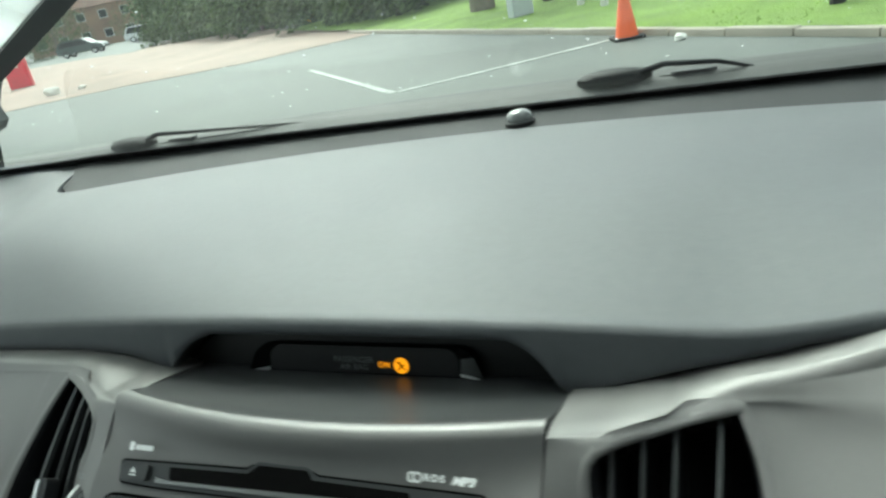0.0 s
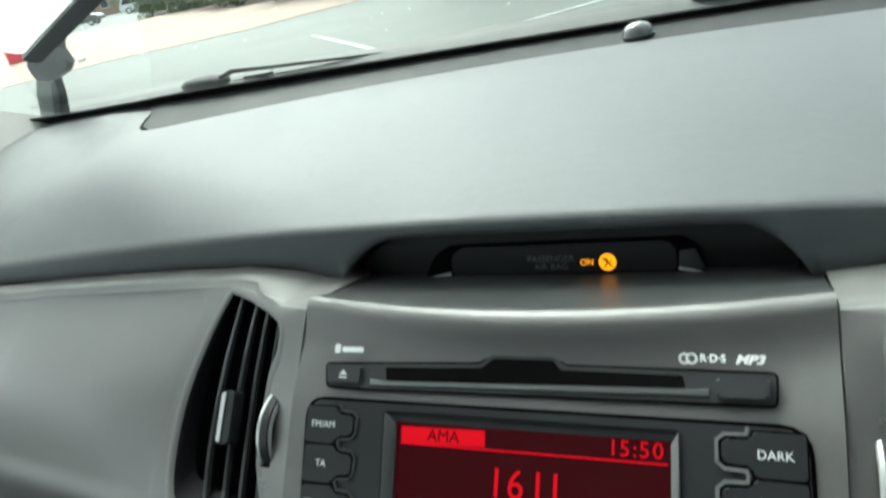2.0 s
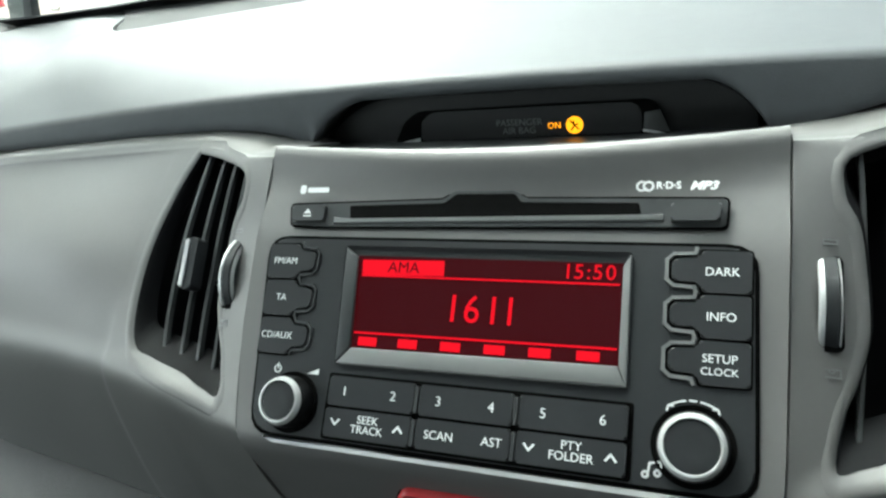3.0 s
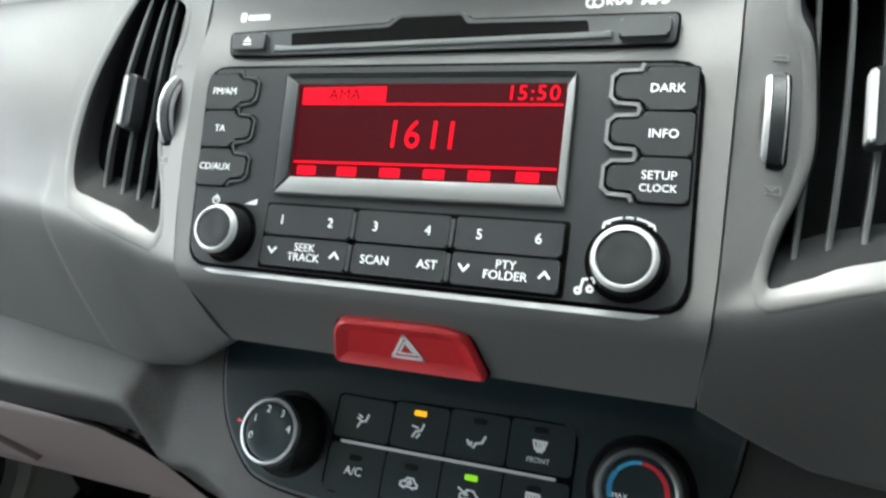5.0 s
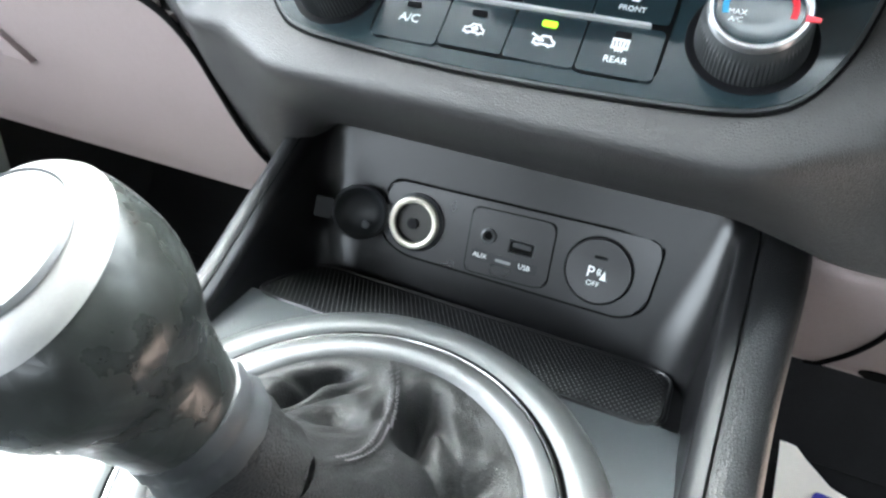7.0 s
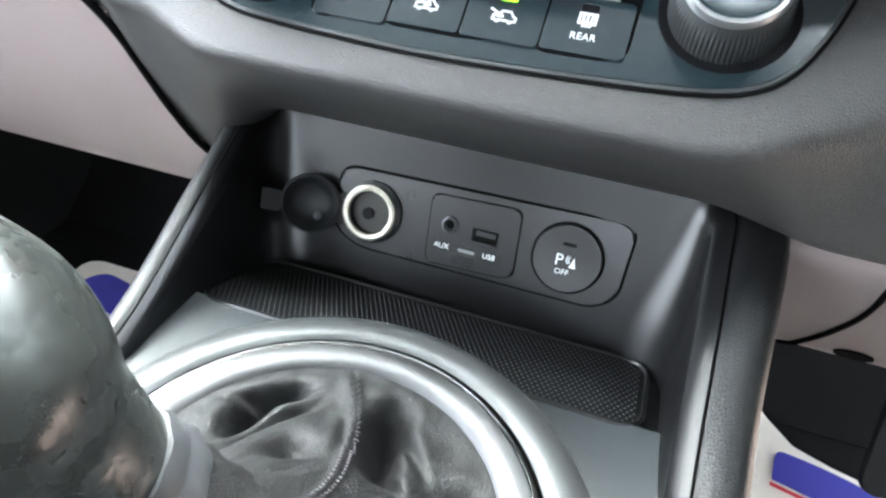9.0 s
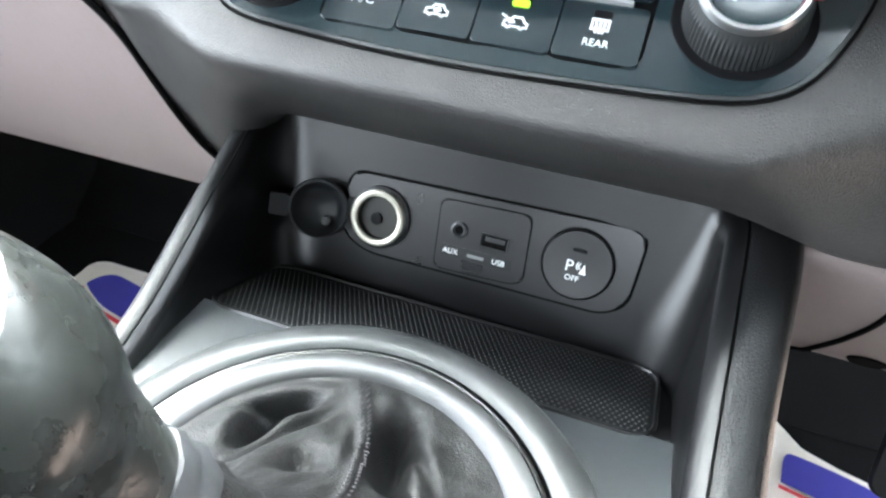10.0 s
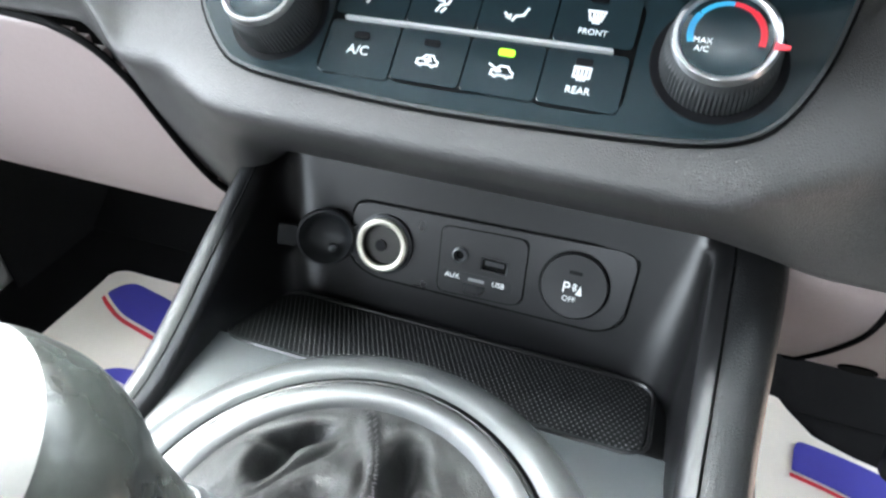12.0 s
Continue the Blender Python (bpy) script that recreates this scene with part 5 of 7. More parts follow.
def climate():
    m = CLIMATE_M
    th = thing("heater_controls", (0.005, 0.19, 0.96), "black heater control panel with two dials and eight keys", "control panel")
    out = [(-127, 40), (-122, 15), (-113, -6), (-98, -23), (-87, -28.6), (-66, -31.6), (-14, -34), (35, -33.2), (85, -30.4), (106, -25.4), (117, -16), (126, 3), (131, 24), (134, 44), (134, 62), (-130, 62)]
    o = spline([(x / 1000, y / 1000) for x, y in out], 3)
    part("gap", plate(grown(o, 0.0012), -0.003, 0.0009, m), GAP, th)
    part("edge", plate(grown(o, 0.0), -0.002, 0.0014, m, 0.0005), GREY_METAL, th)
    part("panel", plate(grown(o, -0.0014), -0.002, 0.0018, m, 0.0004), GLOSS, th, "glossy black panel")
    part("key_bed", plate(rounded(mm([(-53, 19.4), (-23, 19.6), (-20, 20.6), (31, 21.6), (35, 22), (58, 22), (65.2, 17), (64.6, -21.6), (58, -25.4), (36.4, -25.8), (32, -23.6), (6, -26), (-20, -25.8), (-24, -23.4), (-49, -27.2), (-53.4, -24)]), 0.003), 0.0014, 0.002, m), GAP, th)
    us = (-52.2, -22.4, 5.6, 34.4, 64)
    tops = (18.6, 19.8, 20.8, 21.2)
    lows = (-26.2, -24.8, -25, -24.6)
    keys = {}
    for i in range(4):
        a, b = us[i] + 0.3, us[i + 1] - 0.3
        keys[0, i] = part("key", plate(rounded(mm([(a, -1.2 + i * 0.25), (b, -1 + i * 0.25), (b, tops[i]), (a, tops[i])]), 0.0018), 0.001, 0.0027, m, 0.0004), GLOSS, th)
        keys[1, i] = part("key", plate(rounded(mm([(a, lows[i]), (b, lows[i]), (b, -3.6 + i * 0.25), (a, -3.8 + i * 0.25)]), 0.0018), 0.001, 0.0027, m, 0.0004), GLOSS, th)
    part("divider", plate(rounded(mm([(-46.5, -3.6), (57.5, -2.5), (57.5, -1.2), (-46.5, -2.3)]), 0.0005), 0.002, 0.0042, m, 0.0004), SATIN_METAL, th, "silver divider bar")
    k = at(m, 0, 0, 2.8)
    shift = lambda lines, u, v, s=0.74: [[(u + x * s, v + y * s) for x, y in line] for line in lines]
    seat = [[(2.6, 4.2), (1.4, 0.6), (-2.2, -0.6), (-3.8, -3.8)]]
    part("symbol", strokes(shift(seat + [[(-3.8, 3.6), (-1.8, 2.4)], [(-4.4, 1.6), (-2.4, 0.6)]], -37, 7.6), 1.0, k), WHITE_INK, keys[0, 0])
    part("symbol", strokes(shift(seat + [[(-4.6, 2.6), (-1, 1.8)], [(0.6, -2), (-1, -4)]], -8.3, 7.8), 1.0, k), WHITE_INK, keys[0, 1])
    part("symbol", strokes(shift([[(5, 4), (3.4, 0.4), (-0.4, -0.6), (-1.6, -3)], [(-6, 0.4), (-3.4, -2)], [(-5, -1.4), (-3.4, -2), (-3.2, -0.4)]], 20, 7.4), 1.0, k), WHITE_INK, keys[0, 2])
    part("symbol", strokes(shift([[(-4, 3), (4, 3), (2.6, -1.6), (-2.6, -1.6), (-4, 3)], [(-1.4, 2), (-1, -3)], [(0.4, 2), (0.4, -3)], [(2, 2), (1.6, -3)]], 48.6, 10.6), 0.9, k), WHITE_INK, keys[0, 3])
    letters("FRONT", 0.0032, at(k, 48.6, 4.6), WHITE_INK, keys[0, 3])
    letters("A/C", 0.0055, at(k, -37.6, -15.8), WHITE_INK, keys[1, 0])
    shell = [[(-5.6, -2), (-5.4, 0.4), (-3, 1), (-1.4, 3), (2.6, 3), (4.2, 0.8), (5.6, 0), (5.6, -2), (3.8, -2)], [(2.2, -2), (-2.4, -2)], [(-4, -2), (-5.6, -2)], arc(-3.2, -2, 0.9, 180, 360, 6), arc(3, -2, 0.9, 180, 360, 6)]
    part("symbol", strokes(shift(shell + [[(-1.4, 0.4), (1, 1.6), (1.8, 0.2), (-0.6, -0.8)]], -8.8, -15.8), 0.75, k), WHITE_INK, keys[1, 1])
    part("symbol", strokes(shift(shell + [[(-7, 3.4), (-1, 0.2), (-2.2, 1.8)], [(-1, 0.2), (-3, 0)]], 20.2, -15.6), 0.75, k), WHITE_INK, keys[1, 2])
    part("symbol", strokes(shift([[(-3.8, 3), (3.8, 3), (3.8, -2), (-3.8, -2), (-3.8, 3)], [(-2, 1.6), (-1.6, -3.4)], [(0, 1.6), (0, -3.4)], [(2, 1.6), (1.6, -3.4)]], 48.6, -11.6), 0.9, k), WHITE_INK, keys[1, 3])
    letters("REAR", 0.0038, at(k, 48.5, -18.2), WHITE_INK, keys[1, 3])
    for key, u, v, material, lab in (((0, 1), -8.9, 15.8, ORANGE_LED, "lit amber lamp"), ((1, 2), 20.2, -8, GREEN_LED, "lit green lamp"), ((1, 1), -8.8, -8.6, DEEP, ""), ((1, 3), 48.6, -7.4, DEEP, ""), ((0, 2), 20.2, 16.8, DEEP, ""), ((0, 3), 48.6, 17.6, DEEP, ""), ((1, 0), -37.6, -9.6, DEEP, "")):
        part("indicator", plate(rounded(mm(box_pts(u - 3, v - 1.3, u + 3, v + 1.3)), 0.0008), 0, 0.0006, k, 0.0002), material, keys[key], lab)
    # fan dial
    body, f = dial(th, -76.5, -4.5, 0.0162, 0.0185, "fan_dial")
    for i, word in enumerate("01234"):
        a = radians(200 - i * 47)
        letters(word, 0.0048, at(f, 10.2 * math.cos(a), 10.2 * math.sin(a)), WHITE_INK, body)
    part("pointer", plate(mm([(-15.8, -0.9), (-12.6, 0), (-15.8, 0.9)]), 0, 0.0003, at(f, -2, 2.2, 0.6)), RED_INK, body, "red pointer")
    # temperature dial
    body, f = dial(th, 92.5, 0.2, 0.0172, 0.0185, "temperature_dial")
    part("cold_scale", strokes([arc(0, 0, 11, 150, 195, 8)], 2.0, f), BLUE_INK, body, "blue scale")
    part("cold_scale", strokes([[(11 * math.cos(radians(a)), 11 * math.sin(radians(a))), (11 * math.cos(radians(a - 7)), 11 * math.sin(radians(a - 7)))] for a in (140, 126, 112, 98)], 1.5, f), BLUE_INK, body)
    part("hot_scale", strokes([[(11 * math.cos(radians(a)), 11 * math.sin(radians(a))), (11 * math.cos(radians(a - 7)), 11 * math.sin(radians(a - 7)))] for a in (84, 70, 58)], 1.5, f), RED_INK, body)
    part("hot_scale", strokes([arc(0, 0, 11, 48, -8, 8)], 2.0, f), RED_INK, body, "red scale")
    letters("MAX", 0.0028, at(f, -6.7, -2.8), WHITE_INK, body)
    letters("A/C", 0.0028, at(f, -6.6, -5.7), WHITE_INK, body)
    part("pointer", plate(mm([(14.4, -1.3), (19, -0.6), (19, 0.6), (14.4, 1.3)]), 0, 0.0008, at(f, 0, -2.2, 0.4)), RED_INK, body, "red pointer")


climate()


# ---- centre console ----
CX = 0.006


def rail_z(y):
    return 0.862 + 0.033 * smoothstep(0.07, 0.2, y) + 0.006 * smoothstep(0.17, 0.21, y)


def top_z(y):
    return 0.8505 + 0.1 * max(0, 0.127 - y)


def seam_off(sgn, y):
    """How far the rail's seam lies from the console's middle; the passenger's rail closes in towards the lever."""
    return 0.113 if sgn > 0 else float(np.interp(y, (0.0, 0.08, 0.14, 0.2), (0.103, 0.1047, 0.1102, 0.116)))


def foot_off(sgn, y):
    return 0.102 if sgn > 0 else float(np.interp(y, (0.06, 0.08, 0.1, 0.125, 0.17), (0.0945, 0.0958, 0.1, 0.1022, 0.1)))


def console():
    th = thing("centre_console", (CX, 0.0, 0.42), "black plastic centre console with an open tray", "console")
    # one moulded inner wall: along one rail, round the tray's back and along the other rail
    def inner_station(sgn, y, bend):
        """Foot, shoulder and seam of the wall: y along the rail, then bend from 0 to 1 round the corner to the back."""
        r = 0.03 if sgn > 0 else 0.02
        a = bend * math.pi / 2
        fx, fy = foot_off(sgn, 0.188 - r) - r + r * math.cos(a), (0.188 - r) + r * math.sin(a)
        tx, ty = seam_off(sgn, 0.204) - 0.028 + 0.028 * math.cos(a), 0.204 + 0.028 * math.sin(a)
        if bend == 0:
            ty = y + (0.204 - 0.188 + r) * smoothstep(0.08, 0.188 - r, y)
            tx, fx, fy = seam_off(sgn, ty), foot_off(sgn, y), y
        zf = float(np.interp(fy, (0.05, 0.125, 0.19), (0.852, 0.8475, 0.8235))) - 0.001
        zt = rail_z(ty) + 0.0165 * smoothstep(0.3, 1.0, bend)
        foot, top = Vector((CX + sgn * fx, fy, zf)), Vector((CX + sgn * tx, ty, zt))
        inward = Vector((-sgn * math.cos(a), -math.sin(a), 0))
        rows = [foot, foot.lerp(top, 0.08) + inward * 0.0006]
        shoulder = top + inward * (0.0075 if sgn > 0 else 0.0055) - Vector((0, 0, 0.0048))
        rows += [foot.lerp(shoulder, t) - inward * 0.0012 * math.sin(math.pi * t) for t in (0.35, 0.65, 0.9)]
        rows += [shoulder + Vector((0, 0, 0.0012)), top + inward * 0.0028 - Vector((0, 0, 0.0012)), top + inward * 0.0006]
        return [tuple(p) for p in rows]

    rows = []
    for sgn in (-1, 1):
        r = 0.03 if sgn > 0 else 0.02
        half = [inner_station(sgn, y, 0) for y in np.concatenate([np.linspace(-0.32, 0.06, 24), np.linspace(0.07, 0.188 - r, 16)])]
        half += [inner_station(sgn, 0, b) for b in np.linspace(0.06, 1, 17)]
        rows += half if sgn < 0 else half[::-1]
    seams = {sgn: [Vector(row[-1]) for row in (rows if sgn < 0 else rows[::-1])[:50]] for sgn in (-1, 1)}
    part("tray_wall", loft(rows, 0.002), CONSOLE, th, "satin black moulded tray wall", smooth=70)
    # sloping rubber mat and its bed
    part("tray_floor", loft([[(x, y, float(np.interp(y, (0.125, 0.195), (0.8485, 0.8225)))) for y in np.linspace(0.12, 0.196, 6)] for x in np.linspace(-0.107, 0.112, 8)], 0.003), CONSOLE, th)
    mat = plate(rounded([(-0.094, 0.0), (0.1, 0.0), (0.1, 0.058), (-0.094, 0.058)], 0.012), 0, 0.0022, slope((0, 0.126, 0.8486), (0.07, -0.026)) @ Matrix.Identity(4), 0.0008)
    mat_ob = part("tray_mat", mat, RUBBER, th, "black rubber tray mat with a dotted grip", smooth=0)
    edge = rounded([(-0.0955, -0.001), (0.1015, -0.001), (0.1015, 0.0595), (-0.0955, 0.0595)], 0.013, 6)
    part("mat_rim", tube([slope((0, 0.126, 0.8486), (0.07, -0.026)) @ Vector((x, y, 0.0018)) for x, y in edge], 0.0011, 6, True), CONSOLE, mat_ob, "raised rim round the mat")
    dots = bmesh.new()
    mm_ = slope((0, 0.126, 0.8486), (0.07, -0.026))
    for j in range(22):
        for i in range(74):
            x, y = -0.0915 + i * 0.00258 + (0.00129 if j % 2 else 0), 0.002 + j * 0.00255
            s = 0.00062
            q = [dots.verts.new(mm_ @ Vector((x + dx * s, y + dy * s, 0.0021))) for dx, dy in ((-1, -0.6), (0, -1), (1, -0.6), (1, 0.6), (0, 1), (-1, 0.6))]
            c = dots.verts.new(mm_ @ Vector((x, y, 0.0028)))
            for a in range(6):
                dots.faces.new((q[a], q[(a + 1) % 6], c))
    ob = part("grip_dots", dots, RUBBER_DOT, mat_ob, "raised rubber dots", smooth=0)
    ob["kind"] = "stuff"
    # top deck round the lever
    deck = [[(x, y, top_z(y) + 0.0) for y in np.linspace(-0.32, 0.1275, 26)] for x in np.linspace(-0.108, 0.118, 12)]
    part("deck", loft(deck, 0.003, lambda c: math.hypot(c.x - CX, c.y - 0.04) > 0.083), CONSOLE_GREY, th, "satin grey deck", smooth=60)
    # rails
    for sgn in (-1, 1):
        outer = []
        for y in np.linspace(0.222, -0.32, 46):
            z = rail_z(y)
            seam = CX + sgn * seam_off(sgn, y)
            ow = seam + sgn * ((0.0195 + 0.0035 * smoothstep(0.12, 0.205, y)) if sgn > 0 else 0.0125)
            outer.append([(seam + sgn * 0.0003, y, z - 0.0006), (seam + sgn * 0.002, y, z + 0.0006), (seam + sgn * 0.006, y, z + 0.0012), (ow - sgn * 0.004, y, z - 0.0006), (ow - sgn * 0.0008, y, z - 0.005), (ow, y, z - 0.016), (ow - sgn * 0.001, y, z - 0.05), (ow - sgn * 0.004, y, 0.6), (ow - sgn * 0.002, y, 0.42)])
        part("rail_outer", loft(outer, 0.002), VINYL, th, "grained black side panel", smooth=60)
        part("rail_seam", tube([p + Vector((sgn * 0.0005, 0, -0.0002)) for p in seams[sgn]], 0.0006, 5), GAP, th)


console()


def socket_panel():
    m = SOCKET_M
    th = thing("socket_panel", (CX, 0.2, 0.845), "black panel with a power socket, sockets and a parking sensor key", "socket panel")
    pts = rounded(mm([(-64, 17.2), (82, 20.8), (80, -14), (70, -20.6), (-50, -21), (-64, -14)]), 0.008, 5)
    part("gap", plate(grown(pts, 0.0013), -0.001, 0.0009, m), GAP, th)
    part("plate", plate(pts, -0.002, 0.0018, m, 0.0007), CONSOLE, th, "satin black plate")
    # power socket
    c = at(m, -44.6, -2.2, 1.8)
    part("socket_collar", lathe([(0, 0.0), (0.0158, 0.0), (0.0158, 0.002), (0.0135, 0.003), (0.0132, 0.0)], 40, c), BUTTON, th)
    ring = part("socket_ring", lathe([(0.0140, 0.001), (0.0140, 0.004), (0.0137, 0.0052), (0.0125, 0.0058), (0.0112, 0.0054), (0.0106, 0.004), (0.0104, -0.02)], 56, c), RIM_METAL, th, "bright metal socket rim")
    part("socket_bore", lathe([(0.0106, 0.0038), (0.0104, 0.0005), (0.0104, 0.0008), (0.0, 0.0008)], 40, c), surface("dark_metal_bore", (0.012, 0.011, 0.008), 0.5, metal=0.2), ring)
    # Contact coloured near-black for the shade inside the bore.
    part("contact", lathe([(0.003, 0.0008), (0.003, 0.002), (0, 0.0022)], 16, at(c, -1.5, -1, 0)), DEEP, ring)
    # sprung cap, hanging open on its hinge
    lid_m = at(m, -76.2, -4.2, 6.5) @ Matrix.Rotation(radians(22), 4, "Y")
    lid = part("socket_lid", lathe([(0.0, -0.005), (0.008, -0.0045), (0.0115, -0.002), (0.0128, 0.003), (0.0138, 0.0042), (0.0148, 0.0038), (0.0152, 0.001), (0.0145, -0.003), (0.01, -0.006), (0, -0.0065)], 48, lid_m), BUTTON, th, "open round black cap")
    part("lid_tab", plate(rounded(mm(box_pts(-24.5, -6.5, -14.5, 4.5)), 0.001), -0.0005, 0.0025, lid_m, 0.0008), RUBBER, lid)
    part("hinge", plate(rounded(mm(box_pts(13.5, -8.5, 19, 8.5)), 0.0015), -0.003, 0.002, lid_m, 0.0008), BUTTON, lid)
    part("pip", lathe([(0.0022, 0.0), (0.0022, 0.0035), (0, 0.004)], 16, at(lid_m, 4, -6.5, -4.0)), GREY_METAL, lid)
    # aux and usb insert
    ins = rounded(mm([(-14.6, 14.4), (29.6, 16), (31, -15.6), (26, -18), (-13, -19.4)]), 0.004)
    part("insert_gap", plate(grown(ins, 0.0006), 0.001, 0.0021, m), GAP, th)
    insert = part("insert", plate(ins, 0.001, 0.0026, m, 0.0005), CONSOLE, th)
    part("jack_rim", lathe([(0.0022, 0.0), (0.004, 0.0), (0.004, 0.0012), (0.003, 0.0016), (0.0022, 0.0008), (0.0022, 0)], 28, at(m, -3.4, 1.4, 2.6)), GREY_METAL, insert)
    part("jack_hole", lathe([(0, 0.0003), (0.0022, 0.0003), (0.0022, 0.0)], 20, at(m, -3.4, 1.4, 2.6)), GAP, insert)
    part("usb_port", frame_plate(mm(box_pts(8, -4, 21.4, 2.8)), mm(box_pts(8.9, -3.1, 20.5, 1.9)), 0.0022, 0.0032, m, 0.0024), GREY_METAL, insert, smooth=0)
    part("usb_hole", plate(mm(box_pts(8.6, -3.4, 20.8, 2.2)), 0.0022, 0.0027, m), GAP, insert)
    part("usb_tongue", plate(mm(box_pts(10, -0.6, 19.6, 1.6)), 0.0022, 0.0031, m), BUTTON, insert)
    part("label_strip", plate(rounded(mm([(-11, -6.9), (25, -7), (25.2, -12.4), (-10.6, -12.4)]), 0.0006), 0.0022, 0.00275, m), BLACK, insert)
    k = at(m, 0, 0, 2.8)
    letters("AUX", 0.0037, at(k, -6, -9.8), WHITE_INK, insert)
    part("printed_mark", plate(rounded(mm(box_pts(2.6, -10.7, 11, -9.1)), 0.0006), 0, 0.0001, k), BEZEL, insert)
    letters("USB", 0.0037, at(k, 18.2, -9.8), WHITE_INK, insert)
    # parking sensor key
    pk = at(m, 54.6, -0.8, 1.6)
    part("key_gap", lathe([(0, 0.0), (0.0172, 0.0), (0.0172, 0.0004), (0, 0.0004)], 56, pk), GAP, th)
    key = part("key", lathe([(0.0163, 0.0), (0.0163, 0.0018), (0.0157, 0.0025), (0.012, 0.0024), (0, 0.0016)], 56, pk), CONSOLE, th, "round black key")
    kf = at(pk, 0, 0, 2.5)
    letters("P", 0.0078, at(kf, -3.4, -1.2), WHITE_INK, key)
    part("symbol", plate(mm([(1.4, -3.8), (4.6, -3.8), (3.4, 1.2), (2.7, -0.8)]), 0, 0.0001, kf), WHITE_INK, key)
    part("symbol", strokes([arc(2.4, -0.2, 1.5, 130, 235, 5), arc(2.4, -0.2, 2.5, 140, 225, 5)], 0.55, kf), WHITE_INK, key)
    letters("OFF", 0.0038, at(kf, -1.2, -6.6), WHITE_INK, key)
    part("indicator", plate(rounded(mm(box_pts(-3.2, 6, 3.2, 7.6)), 0.0005), -0.0003, 0.0001, kf), DEEP, key)


socket_panel()


# ---- gear lever ----
LEVER_TOP = Vector((-0.0366, -0.0201, 0.9988))
LEVER_FOOT = Vector((-0.0058, 0.0006, 0.9296))


def gear_lever():
    th = thing("gear_lever", (CX, 0.04, 0.85), "gear lever with a black and silver knob and a leather gaiter", "gear lever")
    base = Matrix.Translation((CX, 0.04, 0.8535))
    part("outer_ring", lathe([(0.096, -0.002), (0.0945, 0.005), (0.091, 0.0095), (0.086, 0.0118), (0.0815, 0.012), (0.079, 0.0114), (0.0775, 0.0102)], 96, base), OUTER_RING, th, "satin dark grey ring", smooth=60)
    part("ring_gap", lathe([(0.0778, 0.0104), (0.0773, 0.0098), (0.0771, 0.004), (0.0757, 0.004), (0.0757, 0.009)], 96, base), GAP, th)
    part("ring_line", lathe([(0.0758, 0.0085), (0.0756, 0.0112), (0.0747, 0.0116), (0.0742, 0.0108)], 96, base), CHROME, th, "bright chrome line")
    part("inner_ring", lathe([(0.0744, 0.009), (0.0735, 0.0116), (0.069, 0.0124), (0.064, 0.0112), (0.0615, 0.0085), (0.0612, 0.004)], 96, base), RING_METAL, th, "satin silver ring", smooth=60)
    # gaiter: leather sagging in the ring, with deep creases, drawn up to the collar
    n, rings = 240, []
    axis = (LEVER_TOP - LEVER_FOOT).normalized()
    neck = LEVER_FOOT - axis * 0.022
    levels = 60
    seam_at = lambda t: 1.766 - 0.35 * t - 0.8 * t * t
    # dents in the leather: middle, half length, half width, turn and depth
    dents = ((-0.0295, 0.067, 0.0105, 0.006, 92, 0.014), (-0.0225, 0.0805, 0.0085, 0.005, 42, 0.012), (0.0185, 0.077, 0.014, 0.0062, 98, 0.017), (0.0225, 0.062, 0.009, 0.006, 116, 0.010),
             (-0.002, 0.05, 0.009, 0.007, 80, 0.009), (0.045, 0.05, 0.016, 0.007, 60, 0.006), (-0.046, 0.03, 0.014, 0.008, 100, 0.006), (0.04, 0.0, 0.014, 0.009, -40, 0.008), (-0.03, -0.01, 0.014, 0.009, 40, 0.008), (0.005, -0.02, 0.014, 0.008, 0, 0.008),
             (-0.0125, 0.073, 0.011, 0.0024, 62, 0.0035), (-0.036, 0.076, 0.009, 0.0022, 25, 0.003), (0.008, 0.069, 0.012, 0.0022, 108, 0.0035), (0.03, 0.074, 0.011, 0.0024, 130, 0.0035), (-0.02, 0.056, 0.011, 0.0024, 70, 0.0035), (0.031, 0.056, 0.012, 0.0024, 140, 0.003))

    def dent(x, y):
        total = 0.0
        for x0, y0, length, width, turn_, depth in dents:
            c, s_ = math.cos(radians(turn_)), math.sin(radians(turn_))
            u, v = ((x - x0) * c + (y - y0) * s_) / length, ((y - y0) * c - (x - x0) * s_) / width
            k = u * u + v * v
            total += 1.7 * depth * (1.1 * math.exp(-k) - 0.25 * math.exp(-k / 3))
        return total

    for j in range(levels + 1):
        t = j / levels
        e, calm = t ** 1.3, min(1, 6 * t) * min(1, 5 * (1 - t))
        cx, cy = CX + (neck.x - CX) * e, 0.04 + (neck.y - 0.04) * e
        cz = 0.8635 + (neck.z - 0.8635) * t ** 2.3
        R = 0.0625 + (0.0168 - 0.0625) * t
        ring = []
        for i in range(n):
            a = 2 * math.pi * i / n
            f = 0.0
            near = (a - seam_at(t) + math.pi) % (2 * math.pi) - math.pi
            f -= 0.003 * math.exp(-(near / 0.06) ** 2) * calm
            f += 0.0013 * calm * noise.noise((math.cos(a) * 4, math.sin(a) * 4, t * 6)) + 0.0004 * calm * noise.noise((math.cos(a) * 9, math.sin(a) * 9, t * 13))
            steep = smoothstep(0.45, 0.95, t)
            q = R - f * (0.3 + 0.7 * steep)
            px, py = cx + q * math.cos(a), cy + q * math.sin(a)
            ring.append((px, py, cz - f * (1 - 0.8 * steep) - dent(px, py) * min(1, 8 * t) * (1 - smoothstep(0.55, 0.9, t))))
        rings.append(ring + [ring[0]])
    gaiter = part("gaiter", loft(rings), LEATHER, th, "creased black leather gaiter", smooth=80)
    bm = bmesh.new()
